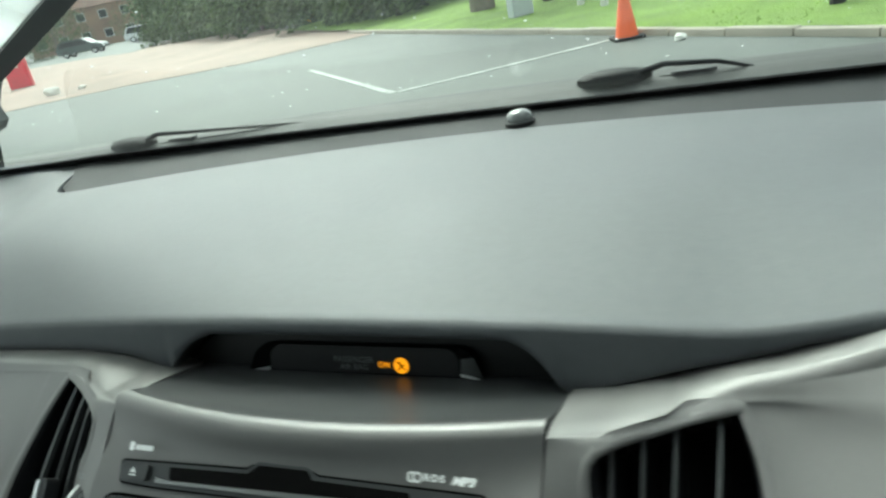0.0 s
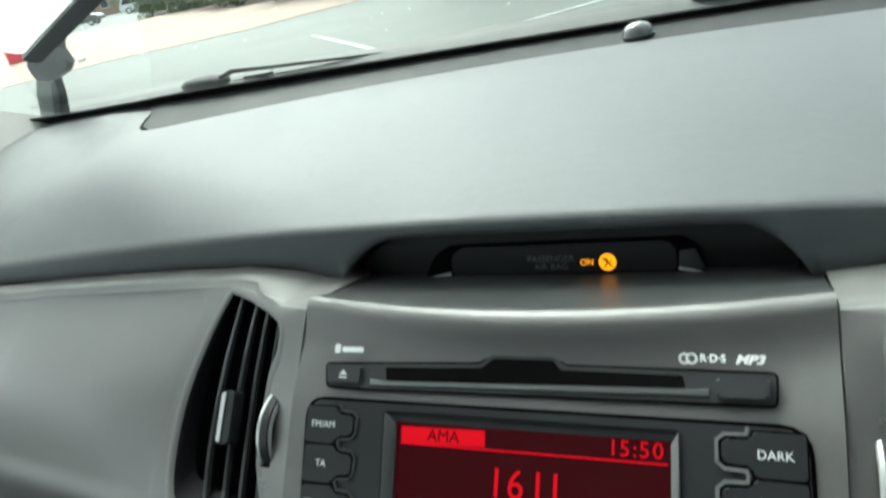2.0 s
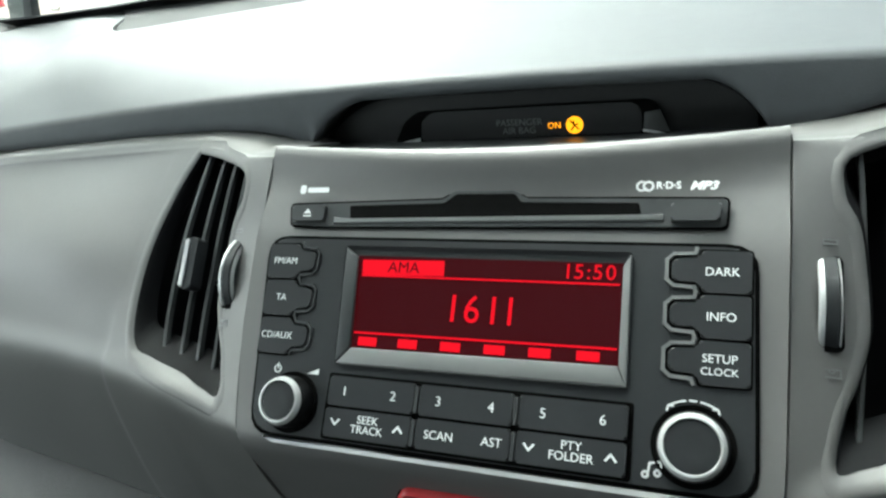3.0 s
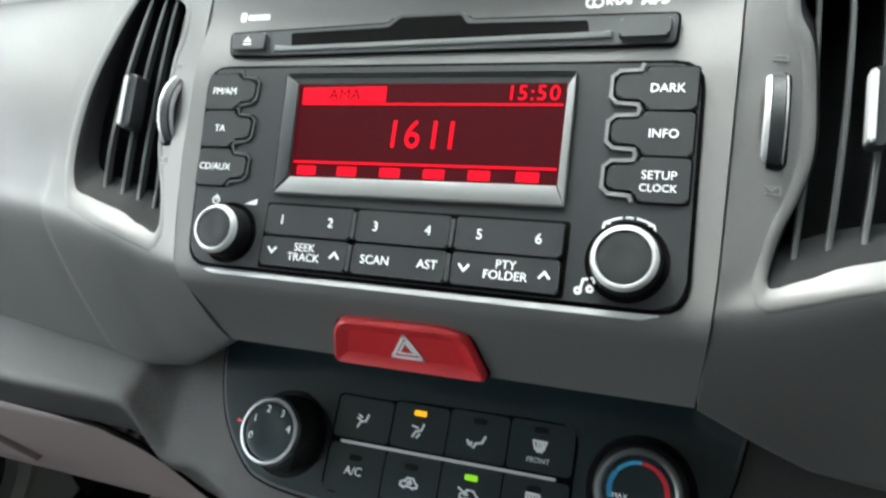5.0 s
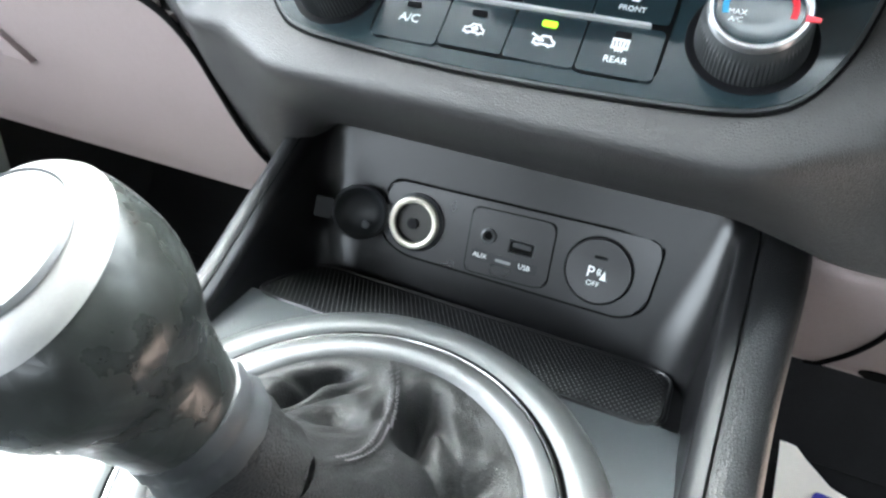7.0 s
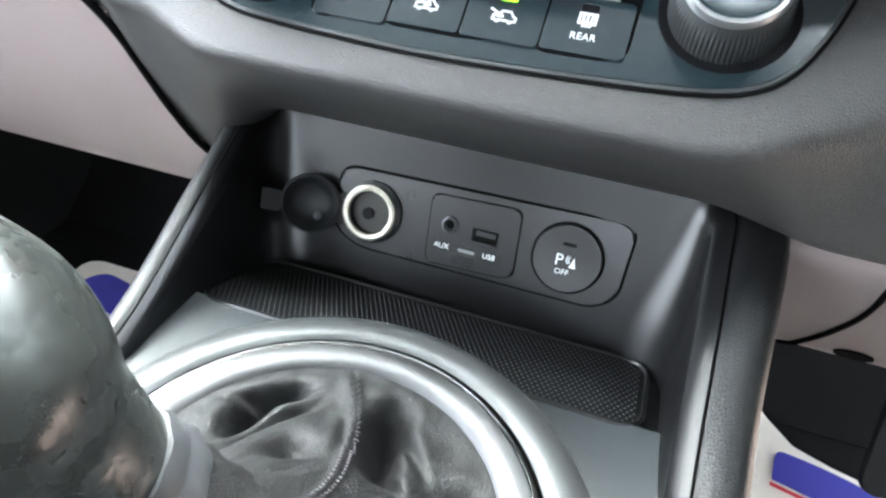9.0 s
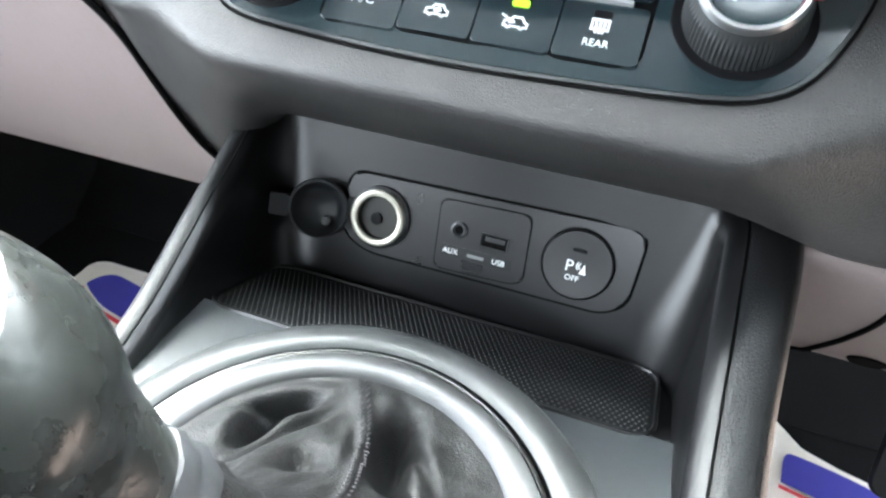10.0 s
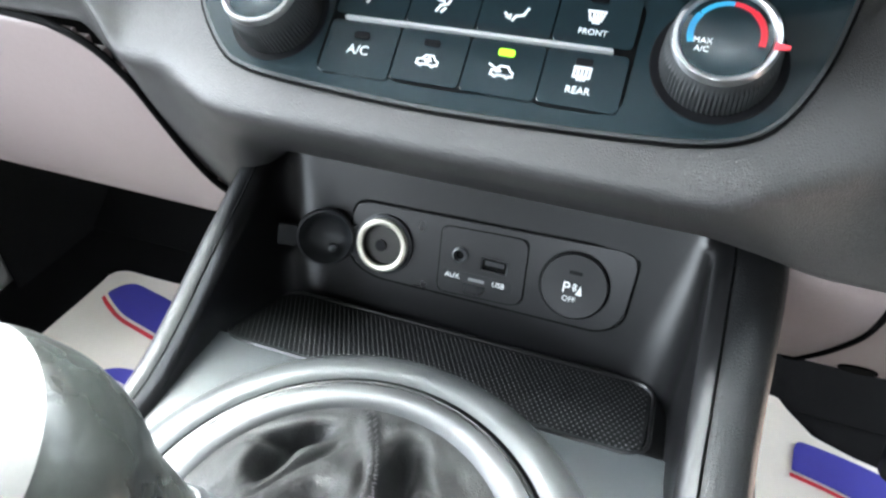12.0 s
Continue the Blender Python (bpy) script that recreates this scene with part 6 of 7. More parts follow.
    for off in (-0.0014, 0.0014):
        for j in range(1, levels - 5):
            for h in (0.0, 0.5):
                i = int(seam_at((j + 0.5) / levels) / 6.2832 * n)
                p, q = Vector(rings[j][i]).lerp(Vector(rings[j + 1][i]), h), Vector(rings[j][i]).lerp(Vector(rings[j + 1][i]), h + 0.34)
                s = Vector((1, 0, 0)) * off
                up = Vector((0, 0.0002, 0.0004))
                add_tube(bm, [p + s + up, q + s + up], 0.0003, 5)
    part("stitching", bm, THREAD, gaiter, "grey stitched seam")
    # collar and knob
    q = axis.to_track_quat("Z", "Y").to_matrix().to_4x4()
    km = Matrix.Translation(LEVER_FOOT) @ q
    part("collar", lathe([(0.0165, -0.026), (0.0168, -0.022), (0.0162, -0.016), (0.0168, -0.011), (0.0158, -0.004), (0.014, 0.0)], 48, km, lambda a, r: 1 + 0.025 * math.sin(a * 9 + r * 2) + 0.015 * math.sin(a * 17 + r)), LEATHER, th)
    part("collar_ring", lathe([(0.0150, -0.007), (0.0172, -0.006), (0.0178, -0.003), (0.0168, -0.0005), (0.0168, 0.001), (0.0174, 0.003), (0.0168, 0.006), (0.0150, 0.0065)], 48, km, lambda a, r: 1 + 0.02 * math.sin(a * 11 + r * 1.7)), BUTTON, th)
    prof = spline([(0.0145, 0.003), (0.0158, 0.008), (0.0182, 0.02), (0.0198, 0.0275), (0.0232, 0.036), (0.026, 0.045), (0.0272, 0.054), (0.0268, 0.062), (0.0255, 0.0695), (0.0228, 0.075), (0.019, 0.0775), (0.012, 0.0793), (0.005, 0.08), (0.0001, 0.0801)], 3)
    along = [0.0]
    for p, r in zip(prof, prof[1:]):
        along.append(along[-1] + math.hypot(r[0] - p[0], r[1] - p[1]))
    near = q.to_3x3().inverted() @ Vector((0.75, -0.65, 0.2))
    near = Vector((near.x, near.y)).normalized()
    edge = lambda a: along[-1] - 0.0265
    egg = lambda a: 1 + 0.03 * math.cos(2 * a)

    def tilted(x, y, z):
        """The knob's top leans towards the driver."""
        return z - 0.3 * (x * near.x + y * near.y) * smoothstep(0.02, 0.062, z)

    def knob_row(a, s0, s1, n, out=0.0):
        row = []
        for s in np.linspace(s0, s1, n):
            r, z = float(np.interp(s, along, [p[0] for p in prof])), float(np.interp(s, along, [p[1] for p in prof]))
            x, y = 1.034 * (r + out) * egg(a) * math.cos(a), 1.034 * (r + out) * egg(a) * math.sin(a)
            row.append(tuple(km @ Vector((x, y, tilted(x, y, 0.8 * z + out)))))
        return row

    turns = np.linspace(0, 2 * math.pi, 81)
    knob = part("knob", loft([knob_row(a, 0, edge(a) + 0.001, 30) for a in turns]), surface("black_leather_knob", (0.0115, 0.013, 0.0122), 0.28, spec=0.36, grain=0.5, grain_scale=150, vary=0.35, vary_scale=90, rough_vary=0.1, bump_dist=0.0005), th, "polished black leather knob", smooth=60)
    part("cap", loft([knob_row(a, edge(a), along[-1], 16, 0.0003) for a in turns]), surface("satin_grey_cap_metal", (0.16, 0.16, 0.157), 0.42, metal=0.7, vary=0.12, vary_scale=60), knob, "satin silver cap", smooth=60)
    lean = Matrix(((1, 0, 0, 0), (0, 1, 0, 0), (-0.3 * near.x, -0.3 * near.y, 1, 0.0641), (0, 0, 0, 1)))
    disc = surface("pale_gear_disc", (0.15, 0.154, 0.15), 0.42, vary=0.15, vary_scale=120)
    part("gear_plate", lathe([(0.0182, -0.0022), (0.0178, -0.0003), (0.0174, -0.0002), (0.009, 0.0007), (0, 0.0011)], 48, km @ lean), disc, knob, "pale gear pattern disc")
    part("plate_joint", lathe([(0.0180, -0.0012), (0.0184, 0.0001), (0.0188, -0.0012)], 48, km @ lean), DIM_INK, knob)
    turn = math.atan2(near.y, near.x) - radians(10)
    pm = km @ lean @ Matrix.Translation((0, 0, 0.0012)) @ Matrix.Rotation(turn, 4, "Z") @ Matrix.Diagonal((1.1, 1.1, 1, 1))
    part("gear_pattern", strokes([[(-6, 4.5), (-6, -4.5)], [(-2, 4.5), (-2, -4.5)], [(2, 4.5), (2, -4.5)], [(-6, 0), (6, 0)], [(6, 0), (6, -4.5)]], 0.6, at(pm, 0, 0, 0.25)), GREY_METAL, knob)
    letters("R", 0.0052, at(pm, 5, -8.2), GREY_METAL, knob)


gear_lever()


# ---- footwells ----
def paper_mat(x0, x1, y0, top, prints):
    """A printed paper mat on the floor. top: the far edge as rows of x and y; prints: outlines of the colours on it."""
    th = thing("paper_mat", ((x0 + x1) / 2, y0 + 0.2, 0.425), "white paper floor mat with a blue and red printed emblem", "floor mat", "paper floor mats")

    def lay(x, y):
        return 0.4255 + 0.0025 * math.sin(x * 23) * math.sin(y * 17) + 0.0012 * noise.noise((x * 14, y * 14, 3)) + 0.012 * smoothstep(0.47, 0.57, y)

    far = lambda x: float(np.interp(x, [p[0] for p in top], [p[1] for p in top]))
    part("sheet", loft([[(x, y0 + (far(x) - y0) * t, lay(x, y0 + (far(x) - y0) * t)) for t in np.linspace(0, 1, 34)] for x in np.linspace(x0, x1, 60)], 0.0006), PAPER, th, "white paper sheet")
    for name, outline, material in prints:
        bm = bmesh.new()
        bm.faces.new([bm.verts.new((x, y, lay(x, y) + 0.0016)) for x, y in outline])
        bmesh.ops.triangulate(bm, faces=bm.faces[:])
        part(name, bm, material, th, smooth=0)


def swoosh(upper, lower, gap, width):
    """A crescent and the thin line that follows its lower edge."""
    line = [(x - 0.002, y - gap) for x, y in lower]
    return upper + lower[::-1], line + [(x, y - width) for x, y in line[::-1]]


blue, red = swoosh(spline([(-0.608, 0.456), (-0.6, 0.472), (-0.582, 0.481), (-0.55, 0.476), (-0.5, 0.464), (-0.445, 0.449), (-0.38, 0.425)], 3), spline([(-0.607, 0.452), (-0.59, 0.441), (-0.555, 0.424), (-0.51, 0.413), (-0.47, 0.404), (-0.42, 0.388), (-0.37, 0.365)], 3), 0.004, 0.006)
blue_low, red_low = swoosh(spline([(-0.522, 0.33), (-0.505, 0.344), (-0.48, 0.35), (-0.44, 0.348), (-0.38, 0.33)], 3), spline([(-0.52, 0.327), (-0.5, 0.33), (-0.475, 0.328), (-0.44, 0.32), (-0.38, 0.3)], 3), 0.006, 0.008)
paper_mat(-0.634, -0.23, 0.02, [(-0.634, 0.484), (-0.626, 0.495), (-0.61, 0.5), (-0.5, 0.5), (-0.23, 0.49)], [("blue_print", blue, PAPER_BLUE), ("red_print", red, PAPER_RED), ("blue_print", blue_low, PAPER_BLUE), ("red_print", red_low, PAPER_RED)])
blue, red = swoosh(spline([(0.281, 0.505), (0.285, 0.516), (0.3, 0.516), (0.345, 0.508), (0.39, 0.496), (0.46, 0.47)], 3), spline([(0.28, 0.481), (0.3, 0.476), (0.323, 0.47), (0.36, 0.457), (0.4, 0.44), (0.46, 0.405)], 3), 0.003, 0.005)
paper_mat(0.245, 0.6, 0.1, [(0.245, 0.57), (0.262, 0.57), (0.272, 0.556), (0.3, 0.529), (0.34, 0.516), (0.39, 0.506), (0.6, 0.49)], [("blue_print", blue, PAPER_BLUE), ("red_print", red, PAPER_RED)])


def pedal():
    th = thing("accelerator_pedal", (0.36, 0.56, 0.43), "black accelerator pedal on a bent arm", "pedal")
    part("arm", tube([(0.345, 0.62, 0.72), (0.35, 0.57, 0.65), (0.362, 0.53, 0.6)], 0.008, 8), BLACK, th)
    part("foot_pad", plate(rounded(box_pts(-0.027, -0.075, 0.027, 0.075), 0.012), -0.006, 0.006, slope((0.378, 0.51, 0.525), (0.45, 0.9)), 0.003), RUBBER, th, "ribbed black rubber foot pad")


pedal()


def door_pocket():
    th = thing("door_panel", (-0.72, 0.3, 0.42), "grey passenger door trim with a speaker ring", "door panel")
    rows = [[(-0.745, y, 0.44), (-0.735, y, 0.6), (-0.722, y, 0.74), (-0.725, y, 0.785), (-0.745, y, 0.802)] for y in np.linspace(0.1, 0.42, 10)]
    part("panel", loft(rows, 0.006), DOOR_TRIM, th, smooth=60)
    m = Matrix.Translation((-0.728, 0.27, 0.64)) @ Matrix.Rotation(radians(90), 4, "Y") @ Matrix.Rotation(radians(4), 4, "X")
    part("speaker_ring", lathe([(0.13, 0.0), (0.126, 0.022), (0.112, 0.03), (0.098, 0.024), (0.092, 0.008)], 64, m), BEZEL, th, "dull grey ring")
    part("speaker_grille", lathe([(0.093, 0.006), (0.06, 0.012), (0, 0.016)], 40, m), BLACK, th)
    part("kick_panel", loft([[(-0.74, y, z) for z in (0.42, 0.6, 0.8, 0.9)] for y in (0.42, 0.55, 0.72)], 0.004), CARPET, th)


door_pocket()


# ---- wipers ----
def wiper(x0, x1):
    th = thing("wiper", (x0, 0.73, 1.21), "black windscreen wiper resting at the foot of the glass", "wiper", "windscreen wipers")
    y = lambda x: 0.735 - 0.16 * x * x
    part("arm", tube([(x0, y(x0) + 0.012, 1.222), (x0 + 0.035, y(x0 + 0.035) + 0.006, 1.2315), (x0 + 0.08, y(x0 + 0.08) + 0.01, 1.2275), (x1, y(x1) + 0.012, 1.219)], [0.0035, 0.0028, 0.0022, 0.0015], 8), BLACK, th)
    part("pivot_cover", lathe([(0.024, -0.012), (0.0235, 0.0), (0.019, 0.006), (0.01, 0.0092), (0, 0.01)], 24, Matrix.Translation((x0 - 0.012, y(x0) + 0.016, 1.2245)) @ Matrix.Diagonal((1.5, 0.7, 0.6, 1))), RUBBER, th)
    part("blade", tube([(x0 + 0.03, y(x0 + 0.03) + 0.01, 1.2185), (x1 + 0.1, y(x1 + 0.1) + 0.012, 1.2145)], 0.002, 6), RUBBER, th)
    part("spray_nozzle", plate(rounded(box_pts(-0.02, -0.006, 0.02, 0.006), 0.005), 0, 0.006, Matrix.Translation((x0 + 0.06, y(x0 + 0.06) + 0.014, 1.2165)), 0.002), BLACK, th)


wiper(-0.49, -0.27)
wiper(0.09, 0.2)


def scuttle():
    rows = []
    for x in np.linspace(-0.8, 0.8, 21):
        y = 0.724 - 0.16 * x * x
        rows.append([(x, y + 0.002, 1.21), (x, y + 0.02, 1.2195), (x, y + 0.05, 1.222), (x, y + 0.1, 1.212), (x, y + 0.2, 1.17), (x, y + 0.3, 1.1)])
    solid("scuttle_panel", loft(rows, 0.003), SCUTTLE, "weathered dark plastic scuttle panel below the windscreen", "scuttle", kind="structure")


scuttle()


# ---- on and beside the windscreen ----
def white_stand_in():
    """Stand-in for a bright shape at the corner: translucent panel, dark edge, grey leg."""
    th = thing("white_stand_in", (-0.69, 0.672, 1.21), "white stand-in panel with a dark edge on a grey leg near the windscreen", "card")
    x = Vector((0.22, -0.065, 0.057)).normalized()
    up = Vector((0, -0.86, 0.5))
    up = (up - x * up.dot(x)).normalized()
    n = x.cross(up)
    m = Matrix(((x.x, up.x, n.x, -0.345), (x.y, up.y, n.y, 0.464), (x.z, up.z, n.z, 1.352), (0, 0, 0, 1)))
    part("card", plate(rounded(box_pts(-0.2, 0.0, 0.24, 0.12), 0.01), -0.0004, 0.0004, m), CARD, th, "white panel")
    part("print", plate(rounded(box_pts(-0.17, 0.045, -0.06, 0.07), 0.004), 0.0006, 0.001, m), PAPER_BLUE, th, "small blue patch on the panel")
    part("frame_edge", plate(rounded(box_pts(-0.205, -0.016, 0.245, 0.0), 0.004), -0.003, 0.004, m, 0.001), GREY_METAL, th, "dark grey frame edge")
    lm = slope((0, 0.672, 0.004), (0, 1))
    part("leg", plate(rounded(mm([(-715, 1209), (-740, 1211), (-728, 1246), (-705, 1280), (-672, 1280), (-689, 1256)]), 0.003), -0.004, 0.004, lm, 0.001), POST_HAZE, th, "grey plastic leg")
    part("leg_edge", plate(mm([(-700, 1206), (-716, 1208), (-694, 1256), (-684, 1259), (-688, 1241)]), -0.006, 0.006, lm, 0.001), GREY_METAL, th, "dark edge of the leg")
    part("clamp", plate(rounded(mm([(-722, 1281), (-690, 1312), (-621, 1334), (-642, 1314), (-658, 1293), (-652, 1276), (-663, 1266), (-684, 1260), (-692, 1258), (-716, 1262)]), 0.003), -0.007, 0.005, lm, 0.0015), OUTER_RING, th, "dark grey clamp")


white_stand_in()


# ---- car park ----
def cone(x, y, z=0.0, h=0.75):
    th = thing("traffic_cone", (x, y, z), "orange plastic traffic cone standing on asphalt", "traffic cone", "traffic cones")
    m = Matrix.Translation((x, y, z)) @ Matrix.Rotation(0.4, 4, "Z")
    part("base", plate(rounded(box_pts(-0.2, -0.2, 0.2, 0.2), 0.05), 0, 0.035, m, 0.01), TYRE, th, "black rubber base")
    part("body", lathe([(0.15, 0.03), (0.145, 0.05), (0.03, h - 0.02), (0.024, h), (0.012, h)], 28, m), CONE_ORANGE, th)
    return th


cone(-1.15, 9.72)
cone(-3.5, 15.9, 0.2)


def litter_bin(x, y):
    th = thing("litter_bin", (x, y, 0), "bright red plastic bin standing on the paving", "bin")
    m = Matrix.Translation((x, y, 0)) @ Matrix.Rotation(radians(38), 4, "Z")
    part("body", plate(rounded(box_pts(-0.42, -0.32, 0.42, 0.32), 0.1), 0.02, 1.35, m, 0.05), BIN_RED, th, "red body")
    part("lid", plate(rounded(box_pts(-0.45, -0.35, 0.45, 0.35), 0.1), 1.36, 1.5, m, 0.06), BIN_RED, th)
    part("label", plate(rounded(box_pts(-0.18, -0.14, 0.18, 0.14), 0.03), 0, 0.01, m @ Matrix.Translation((0, -0.325, 0.95)) @ Matrix.Rotation(radians(90), 4, "X")), LITTER, th)


litter_bin(-27.3, 21.3)


def grit_bin(x, y):
    th = thing("grit_bin", (x, y, 0), "yellow plastic grit bin in front of the shrubs", "bin")
    m = Matrix.Translation((x, y, 0)) @ Matrix.Rotation(radians(32), 4, "Z")
    part("body", plate(rounded(box_pts(-0.38, -0.26, 0.38, 0.26), 0.06), 0.0, 0.6, m, 0.03), GRIT_YELLOW, th)
    part("lid", plate(rounded(box_pts(-0.41, -0.29, 0.41, 0.29), 0.06), 0.61, 0.78, m, 0.08), GRIT_YELLOW, th, "domed yellow lid")


grit_bin(-17.7, 29.0)


def post(x, y, h, r, material, label, band=None):
    th = thing("bollard", (x, y, 0.1), label, "bollard")
    m = Matrix.Translation((x, y, 0.08))
    part("shaft", lathe([(r, 0), (r, h - 0.04), (r * 0.8, h), (0, h + 0.01)], 18, m), material, th)
    if band:
        part("foot", lathe([(r * 1.12, 0), (r * 1.12, band), (r, band + 0.01)], 18, m), TYRE, th)


post(1.2, 9.2, 0.95, 0.075, POST_GREY, "grey bollard with a black foot on the grass", 0.28)
post(-2.52, 13.95, 1.0, 0.07, POST_WHITE, "weathered white timber post")
post(-1.95, 13.1, 1.0, 0.07, POST_WHITE, "weathered white timber post")


def cabinet(x, y):
    th = thing("service_cabinet", (x, y, 0.1), "pale grey steel service cabinet behind the kerb", "cabinet")
    m = Matrix.Translation((x, y, 0.08)) @ Matrix.Rotation(radians(42), 4, "Z")
    part("body", plate(rounded(box_pts(-0.22, -0.14, 0.22, 0.14), 0.02), 0, 1.15, m, 0.02), POST_GREY, th)
    part("door", plate(rounded(box_pts(-0.19, 0.06, 0.19, 1.08), 0.01), 0, 0.012, m @ Matrix.Translation((0, -0.142, 0)) @ Matrix.Rotation(radians(90), 4, "X"), 0.004), POST_GREY, th)


cabinet(-3.75, 14.15)


def foliage(bm, rng, cx, cy, cz, rx, ry, rz, count, size):
    for _ in range(count):
        while True:
            p = Vector((rng.uniform(-1, 1), rng.uniform(-1, 1), rng.uniform(-1, 1)))
            if 0.3 < p.length < 1:
                break
        lump = 0.72 + 0.5 * noise.noise((p.x * 2 + cx, p.y * 2 + cy, p.z * 2))
        c = Vector((cx + p.x * rx * lump, cy + p.y * ry * lump, max(cz + p.z * rz * lump, 0.05)))
        a = Vector((rng.uniform(-1, 1), rng.uniform(-1, 1), rng.uniform(-1, 1))).normalized()
        b = a.orthogonal().normalized()
        s = size * rng.uniform(0.6, 1.4)
        k = a.cross(b)
        vs = [bm.verts.new(c + b * s), bm.verts.new(c + k * s * 0.42), bm.verts.new(c - b * s), bm.verts.new(c - k * s * 0.42)]
        bm.faces.new(vs)


def shrub(x, y, w, h, material, seed, label):
    rng = random.Random(seed)
    th = thing("shrub", (x, y, 0), label, "shrub", "shrubs behind the paving")
    stems = bmesh.new()
    for _ in range(7):
        a, l = rng.uniform(0, 6.28), rng.uniform(0.3, 0.8) * w * 0.5
        add_tube(stems, [(x, y, 0), (x + 0.5 * l * math.cos(a), y + 0.5 * l * math.sin(a), h * 0.4), (x + l * math.cos(a), y + l * math.sin(a), h * 0.8)], [0.05, 0.035, 0.015], 6)
    part("stems", stems, BARK, th)
    bm = bmesh.new()
    for _ in range(9):
        a, l = rng.uniform(0, 6.28), rng.uniform(0.1, 0.55) * w
        r = w * rng.uniform(0.28, 0.45)
        foliage(bm, rng, x + l * math.cos(a), y + l * math.sin(a), h * rng.uniform(0.14, 0.75), r, r, h * 0.36, 760, 0.13)
    part("crown", bm, material, th, "dense leaves", smooth=0)


for i, (x, y, w, h, pale) in enumerate(((-38.4, 44, 3.6, 4.0, 0), (-35, 41, 5.0, 3.8, 0), (-30, 37.5, 4.6, 3.6, 0), (-25.5, 33.8, 4.4, 3.6, 1), (-21.5, 30.6, 4.2, 3.4, 0), (-18, 28.2, 3.8, 3.2, 0), (-14.8, 25.8, 3.6, 3.2, 1), (-12.2, 23.6, 3.4, 3.4, 1), (-9.8, 21.6, 3.2, 3.2, 0), (-9.2, 24.6, 4, 4.6, 0), (-5.6, 23, 3.6, 4.4, 0), (-1.5, 21.5, 4, 4.6, 0), (-16, 31, 5, 5.2, 0), (-26, 40, 6, 6, 0), (-72, 62, 9, 8, 0), (-68, 76, 9, 8, 1), (-84, 66, 9, 9, 0), (-60, 84, 9, 9, 0))):
    shrub(x, y, w, h, PALE_LEAF if pale else LEAF, 40 + i, "pale grey-green shrub beside the paving" if pale else "dark green shrub beside the paving")


def tree(x, y, r, h, seed):
    rng = random.Random(seed)
    th = thing("tree", (x, y, 0.2), "tree with a grey trunk on the grass verge", "tree", "trees")
    part("trunk", tube([(x, y, 0), (x + 0.03, y, 1.2), (x - 0.04, y + 0.05, 2.6), (x + 0.05, y, h * 0.7)], [r * 1.25, r, r * 0.85, r * 0.4], 14), BARK, th)
    limbs = bmesh.new()
    for _ in range(6):
        a = rng.uniform(0, 6.28)
        add_tube(limbs, [(x, y, h * 0.5), (x + math.cos(a), y + math.sin(a), h * 0.68), (x + 1.9 * math.cos(a), y + 1.9 * math.sin(a), h * 0.85)], [r * 0.5, r * 0.3, 0.02], 7)
    part("limbs", limbs, BARK, th)
    bm = bmesh.new()
    for _ in range(10):
        a, l = rng.uniform(0, 6.28), rng.uniform(0.3, 2)
        foliage(bm, rng, x + l * math.cos(a), y + l * math.sin(a), h * rng.uniform(0.72, 1), 1.2, 1.2, 0.9, 400, 0.12)
    part("crown", bm, LEAF, th, "green leaves", smooth=0)


tree(-5.5, 17.1, 0.26, 6.5, 3)
tree(-4.0, 19.5, 0.2, 6.0, 4)


def parked_car(x, y, turn, paint, label, h=1.5, l=4.3):
    th = thing("parked_car", (x, y, 0), label, "car", "parked cars")
    m = Matrix.Translation((x, y, 0)) @ Matrix.Rotation(radians(turn), 4, "Z")
    side = [(-l / 2, 0.35), (-l / 2, 0.8), (-l / 2 + 0.1, 0.95), (-l / 2 + 0.45, h - 0.08), (-l / 2 + 0.75, h), (0.3, h), (0.55, h - 0.06), (l / 2 - 1.0, 0.98), (l / 2 - 0.2, 0.85), (l / 2, 0.62), (l / 2, 0.35)]
    cab = m @ Matrix.Translation((0, 0.85, 0)) @ Matrix.Rotation(radians(90), 4, "X")
    part("body", plate(rounded(side, 0.12), 0, 1.7, cab, 0.08), paint, th, "", smooth=50)
    glass = [(-l / 2 + 0.3, 0.98), (-l / 2 + 0.58, h - 0.12), (0.25, h - 0.12), (l / 2 - 1.15, 0.98)]
    for name, z0, z1 in (("side_windows", -0.012, 0.02), ("side_windows", 1.68, 1.712)):
        part(name, plate(rounded(glass, 0.06), z0, z1, cab), CAR_GLASS, th)
    for sx, sy in ((-1, -1), (1, -1), (-1, 1), (1, 1)):
        wm = m @ Matrix.Translation((sx * l * 0.31, sy * 0.76, 0.32)) @ Matrix.Rotation(radians(90), 4, "X")
        wheel = part("wheel", lathe([(0.2, -0.1), (0.31, -0.1), (0.32, 0), (0.31, 0.1), (0.2, 0.1)], 24, wm), TYRE, th)
        part("rim", lathe([(0.2, -0.06), (0.2, 0.06), (0, 0.05)], 20, wm), SATIN_METAL, wheel)


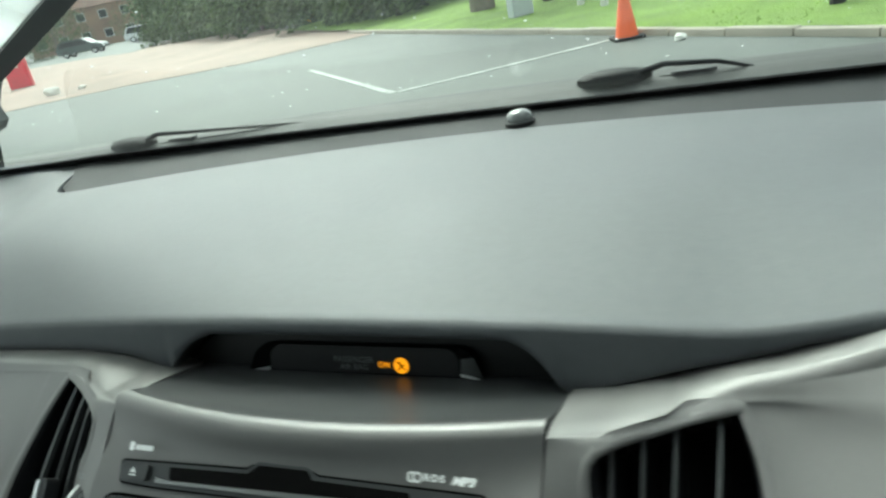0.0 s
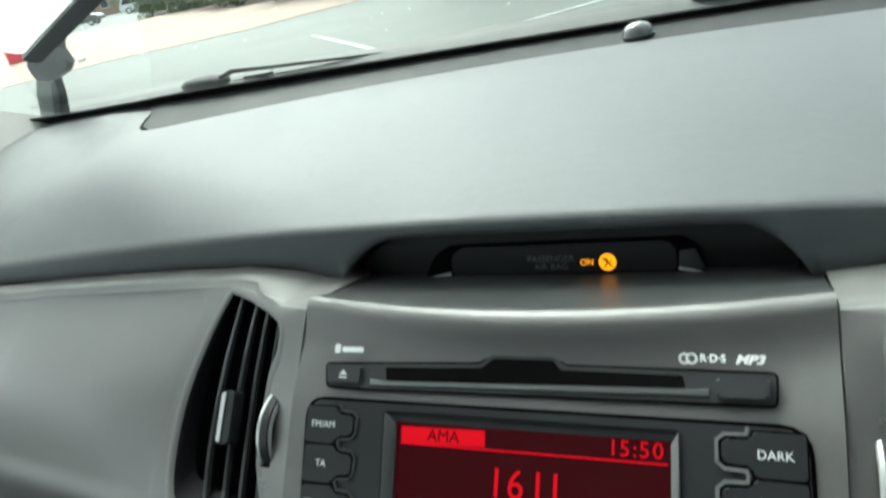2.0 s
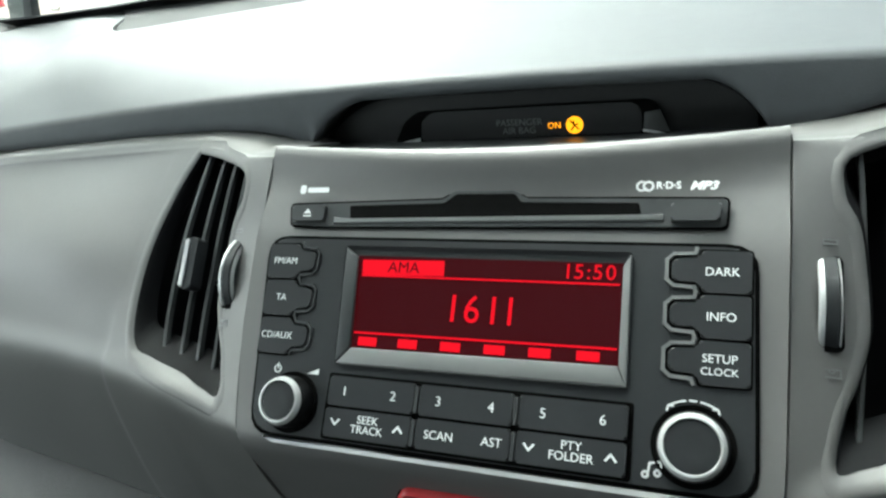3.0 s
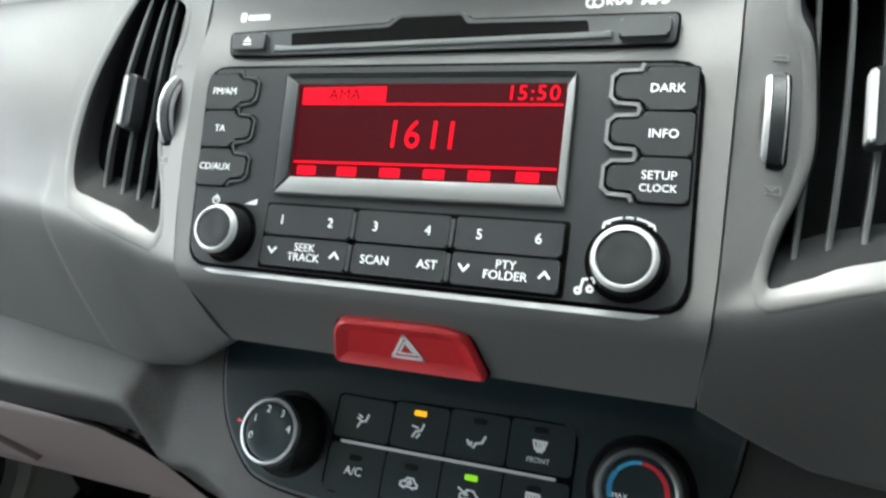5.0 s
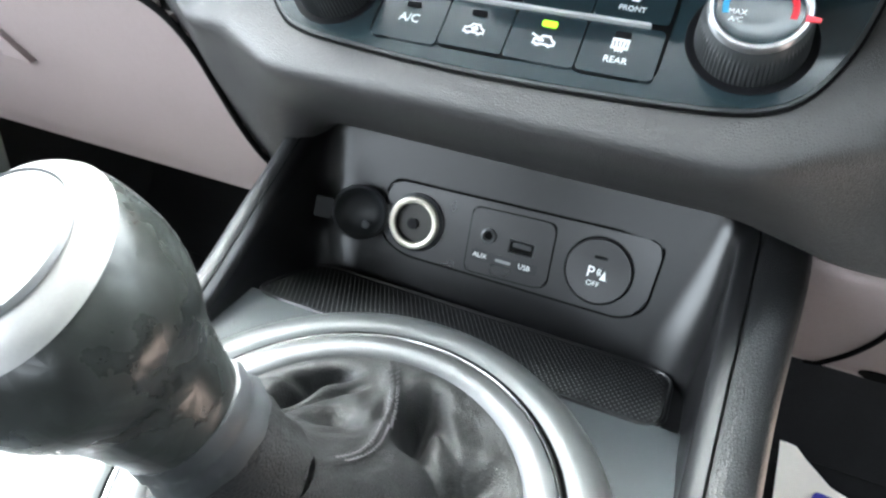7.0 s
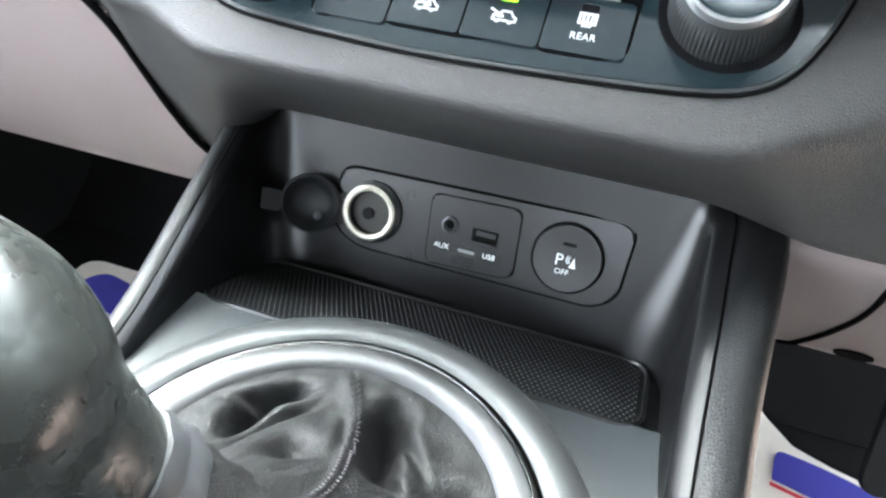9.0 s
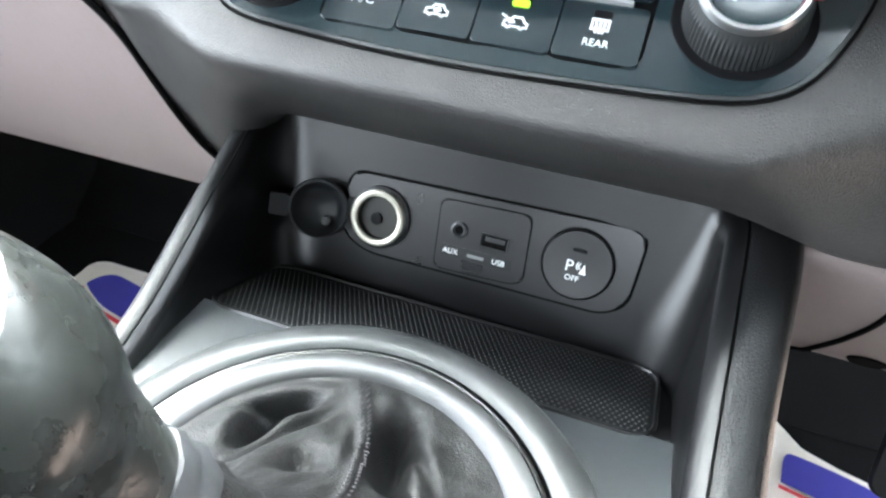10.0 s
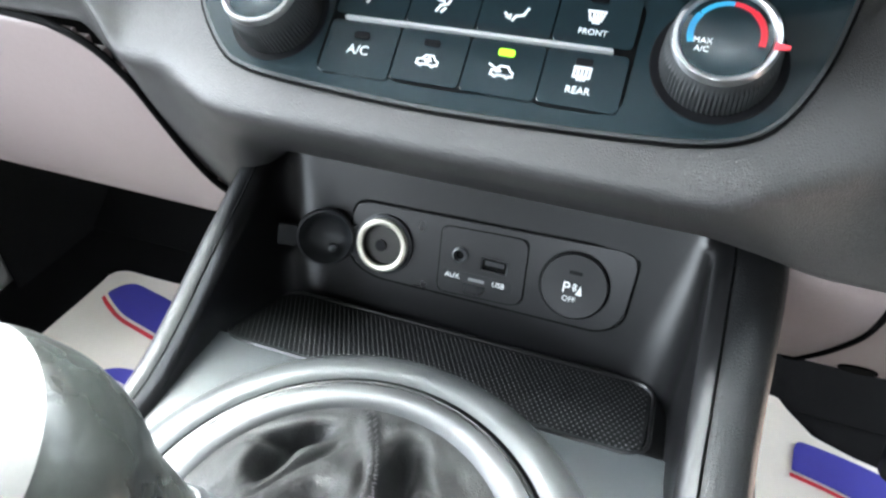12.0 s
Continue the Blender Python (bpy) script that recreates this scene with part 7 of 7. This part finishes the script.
parked_car(-58.4, 61.9, 35, CAR_WHITE, "white hatchback parked far off", 1.65, 4.4)
parked_car(-55.5, 50.5, 25, CAR_GREY, "dark grey car parked far off")
parked_car(-46, 52.5, 60, CAR_GREY, "dark grey car parked beside the shrubs")


def far_house(x, y, w, d, h, turn):
    th = thing("house", (x, y, 0), "brown brick house far behind the car park", "house", "far houses")
    m = Matrix.Translation((x, y, 0)) @ Matrix.Rotation(radians(turn), 4, "Z")
    part("wall", plate(box_pts(-w / 2, -d / 2, w / 2, d / 2), 0, h, m), BRICKWORK, th, smooth=0)
    roof = [(-d / 2 - 0.4, h), (d / 2 + 0.4, h), (0, h + d * 0.42)]
    part("roof", plate(roof, -w / 2 - 0.3, w / 2 + 0.3, m @ Matrix.Rotation(radians(90), 4, "Z") @ Matrix.Rotation(radians(90), 4, "X")), ROOF_TILE, th, smooth=0)
    for i in range(int(w / 3)):
        for z in (1.0, 3.6):
            u = -w / 2 + 1.5 + i * 3
            win = part("window", plate(box_pts(u - 0.6, z, u + 0.6, z + 1.2), 0, 0.08, m @ Matrix.Translation((0, -d / 2, 0)) @ Matrix.Rotation(radians(90), 4, "X")), POST_WHITE, th, smooth=0)
            part("pane", plate(box_pts(u - 0.5, z + 0.1, u + 0.5, z + 1.1), 0.08, 0.09, m @ Matrix.Translation((0, -d / 2, 0)) @ Matrix.Rotation(radians(90), 4, "X")), CAR_GLASS, win, smooth=0)


far_house(-85, 85, 24, 9, 5.4, 45)
far_house(-62, 98, 24, 9, 5.4, 40)


def scrap(x, y, s, seed):
    rng = random.Random(seed)
    bm = bmesh.new()
    bmesh.ops.create_icosphere(bm, subdivisions=2, radius=s)
    for v in bm.verts:
        v.co *= 0.7 + 0.6 * rng.random()
        v.co.z *= 0.6
    bm.transform(Matrix.Translation((x, y, s * 0.45)))
    solid("scrap_paper", bm, LITTER, "crumpled scrap of pale paper lying on the ground", "litter", "litter", smooth=0)


scrap(-0.45, 9.0, 0.07, 1)
scrap(-18.7, 15.5, 0.22, 2)
scrap(-17.9, 15.9, 0.12, 3)
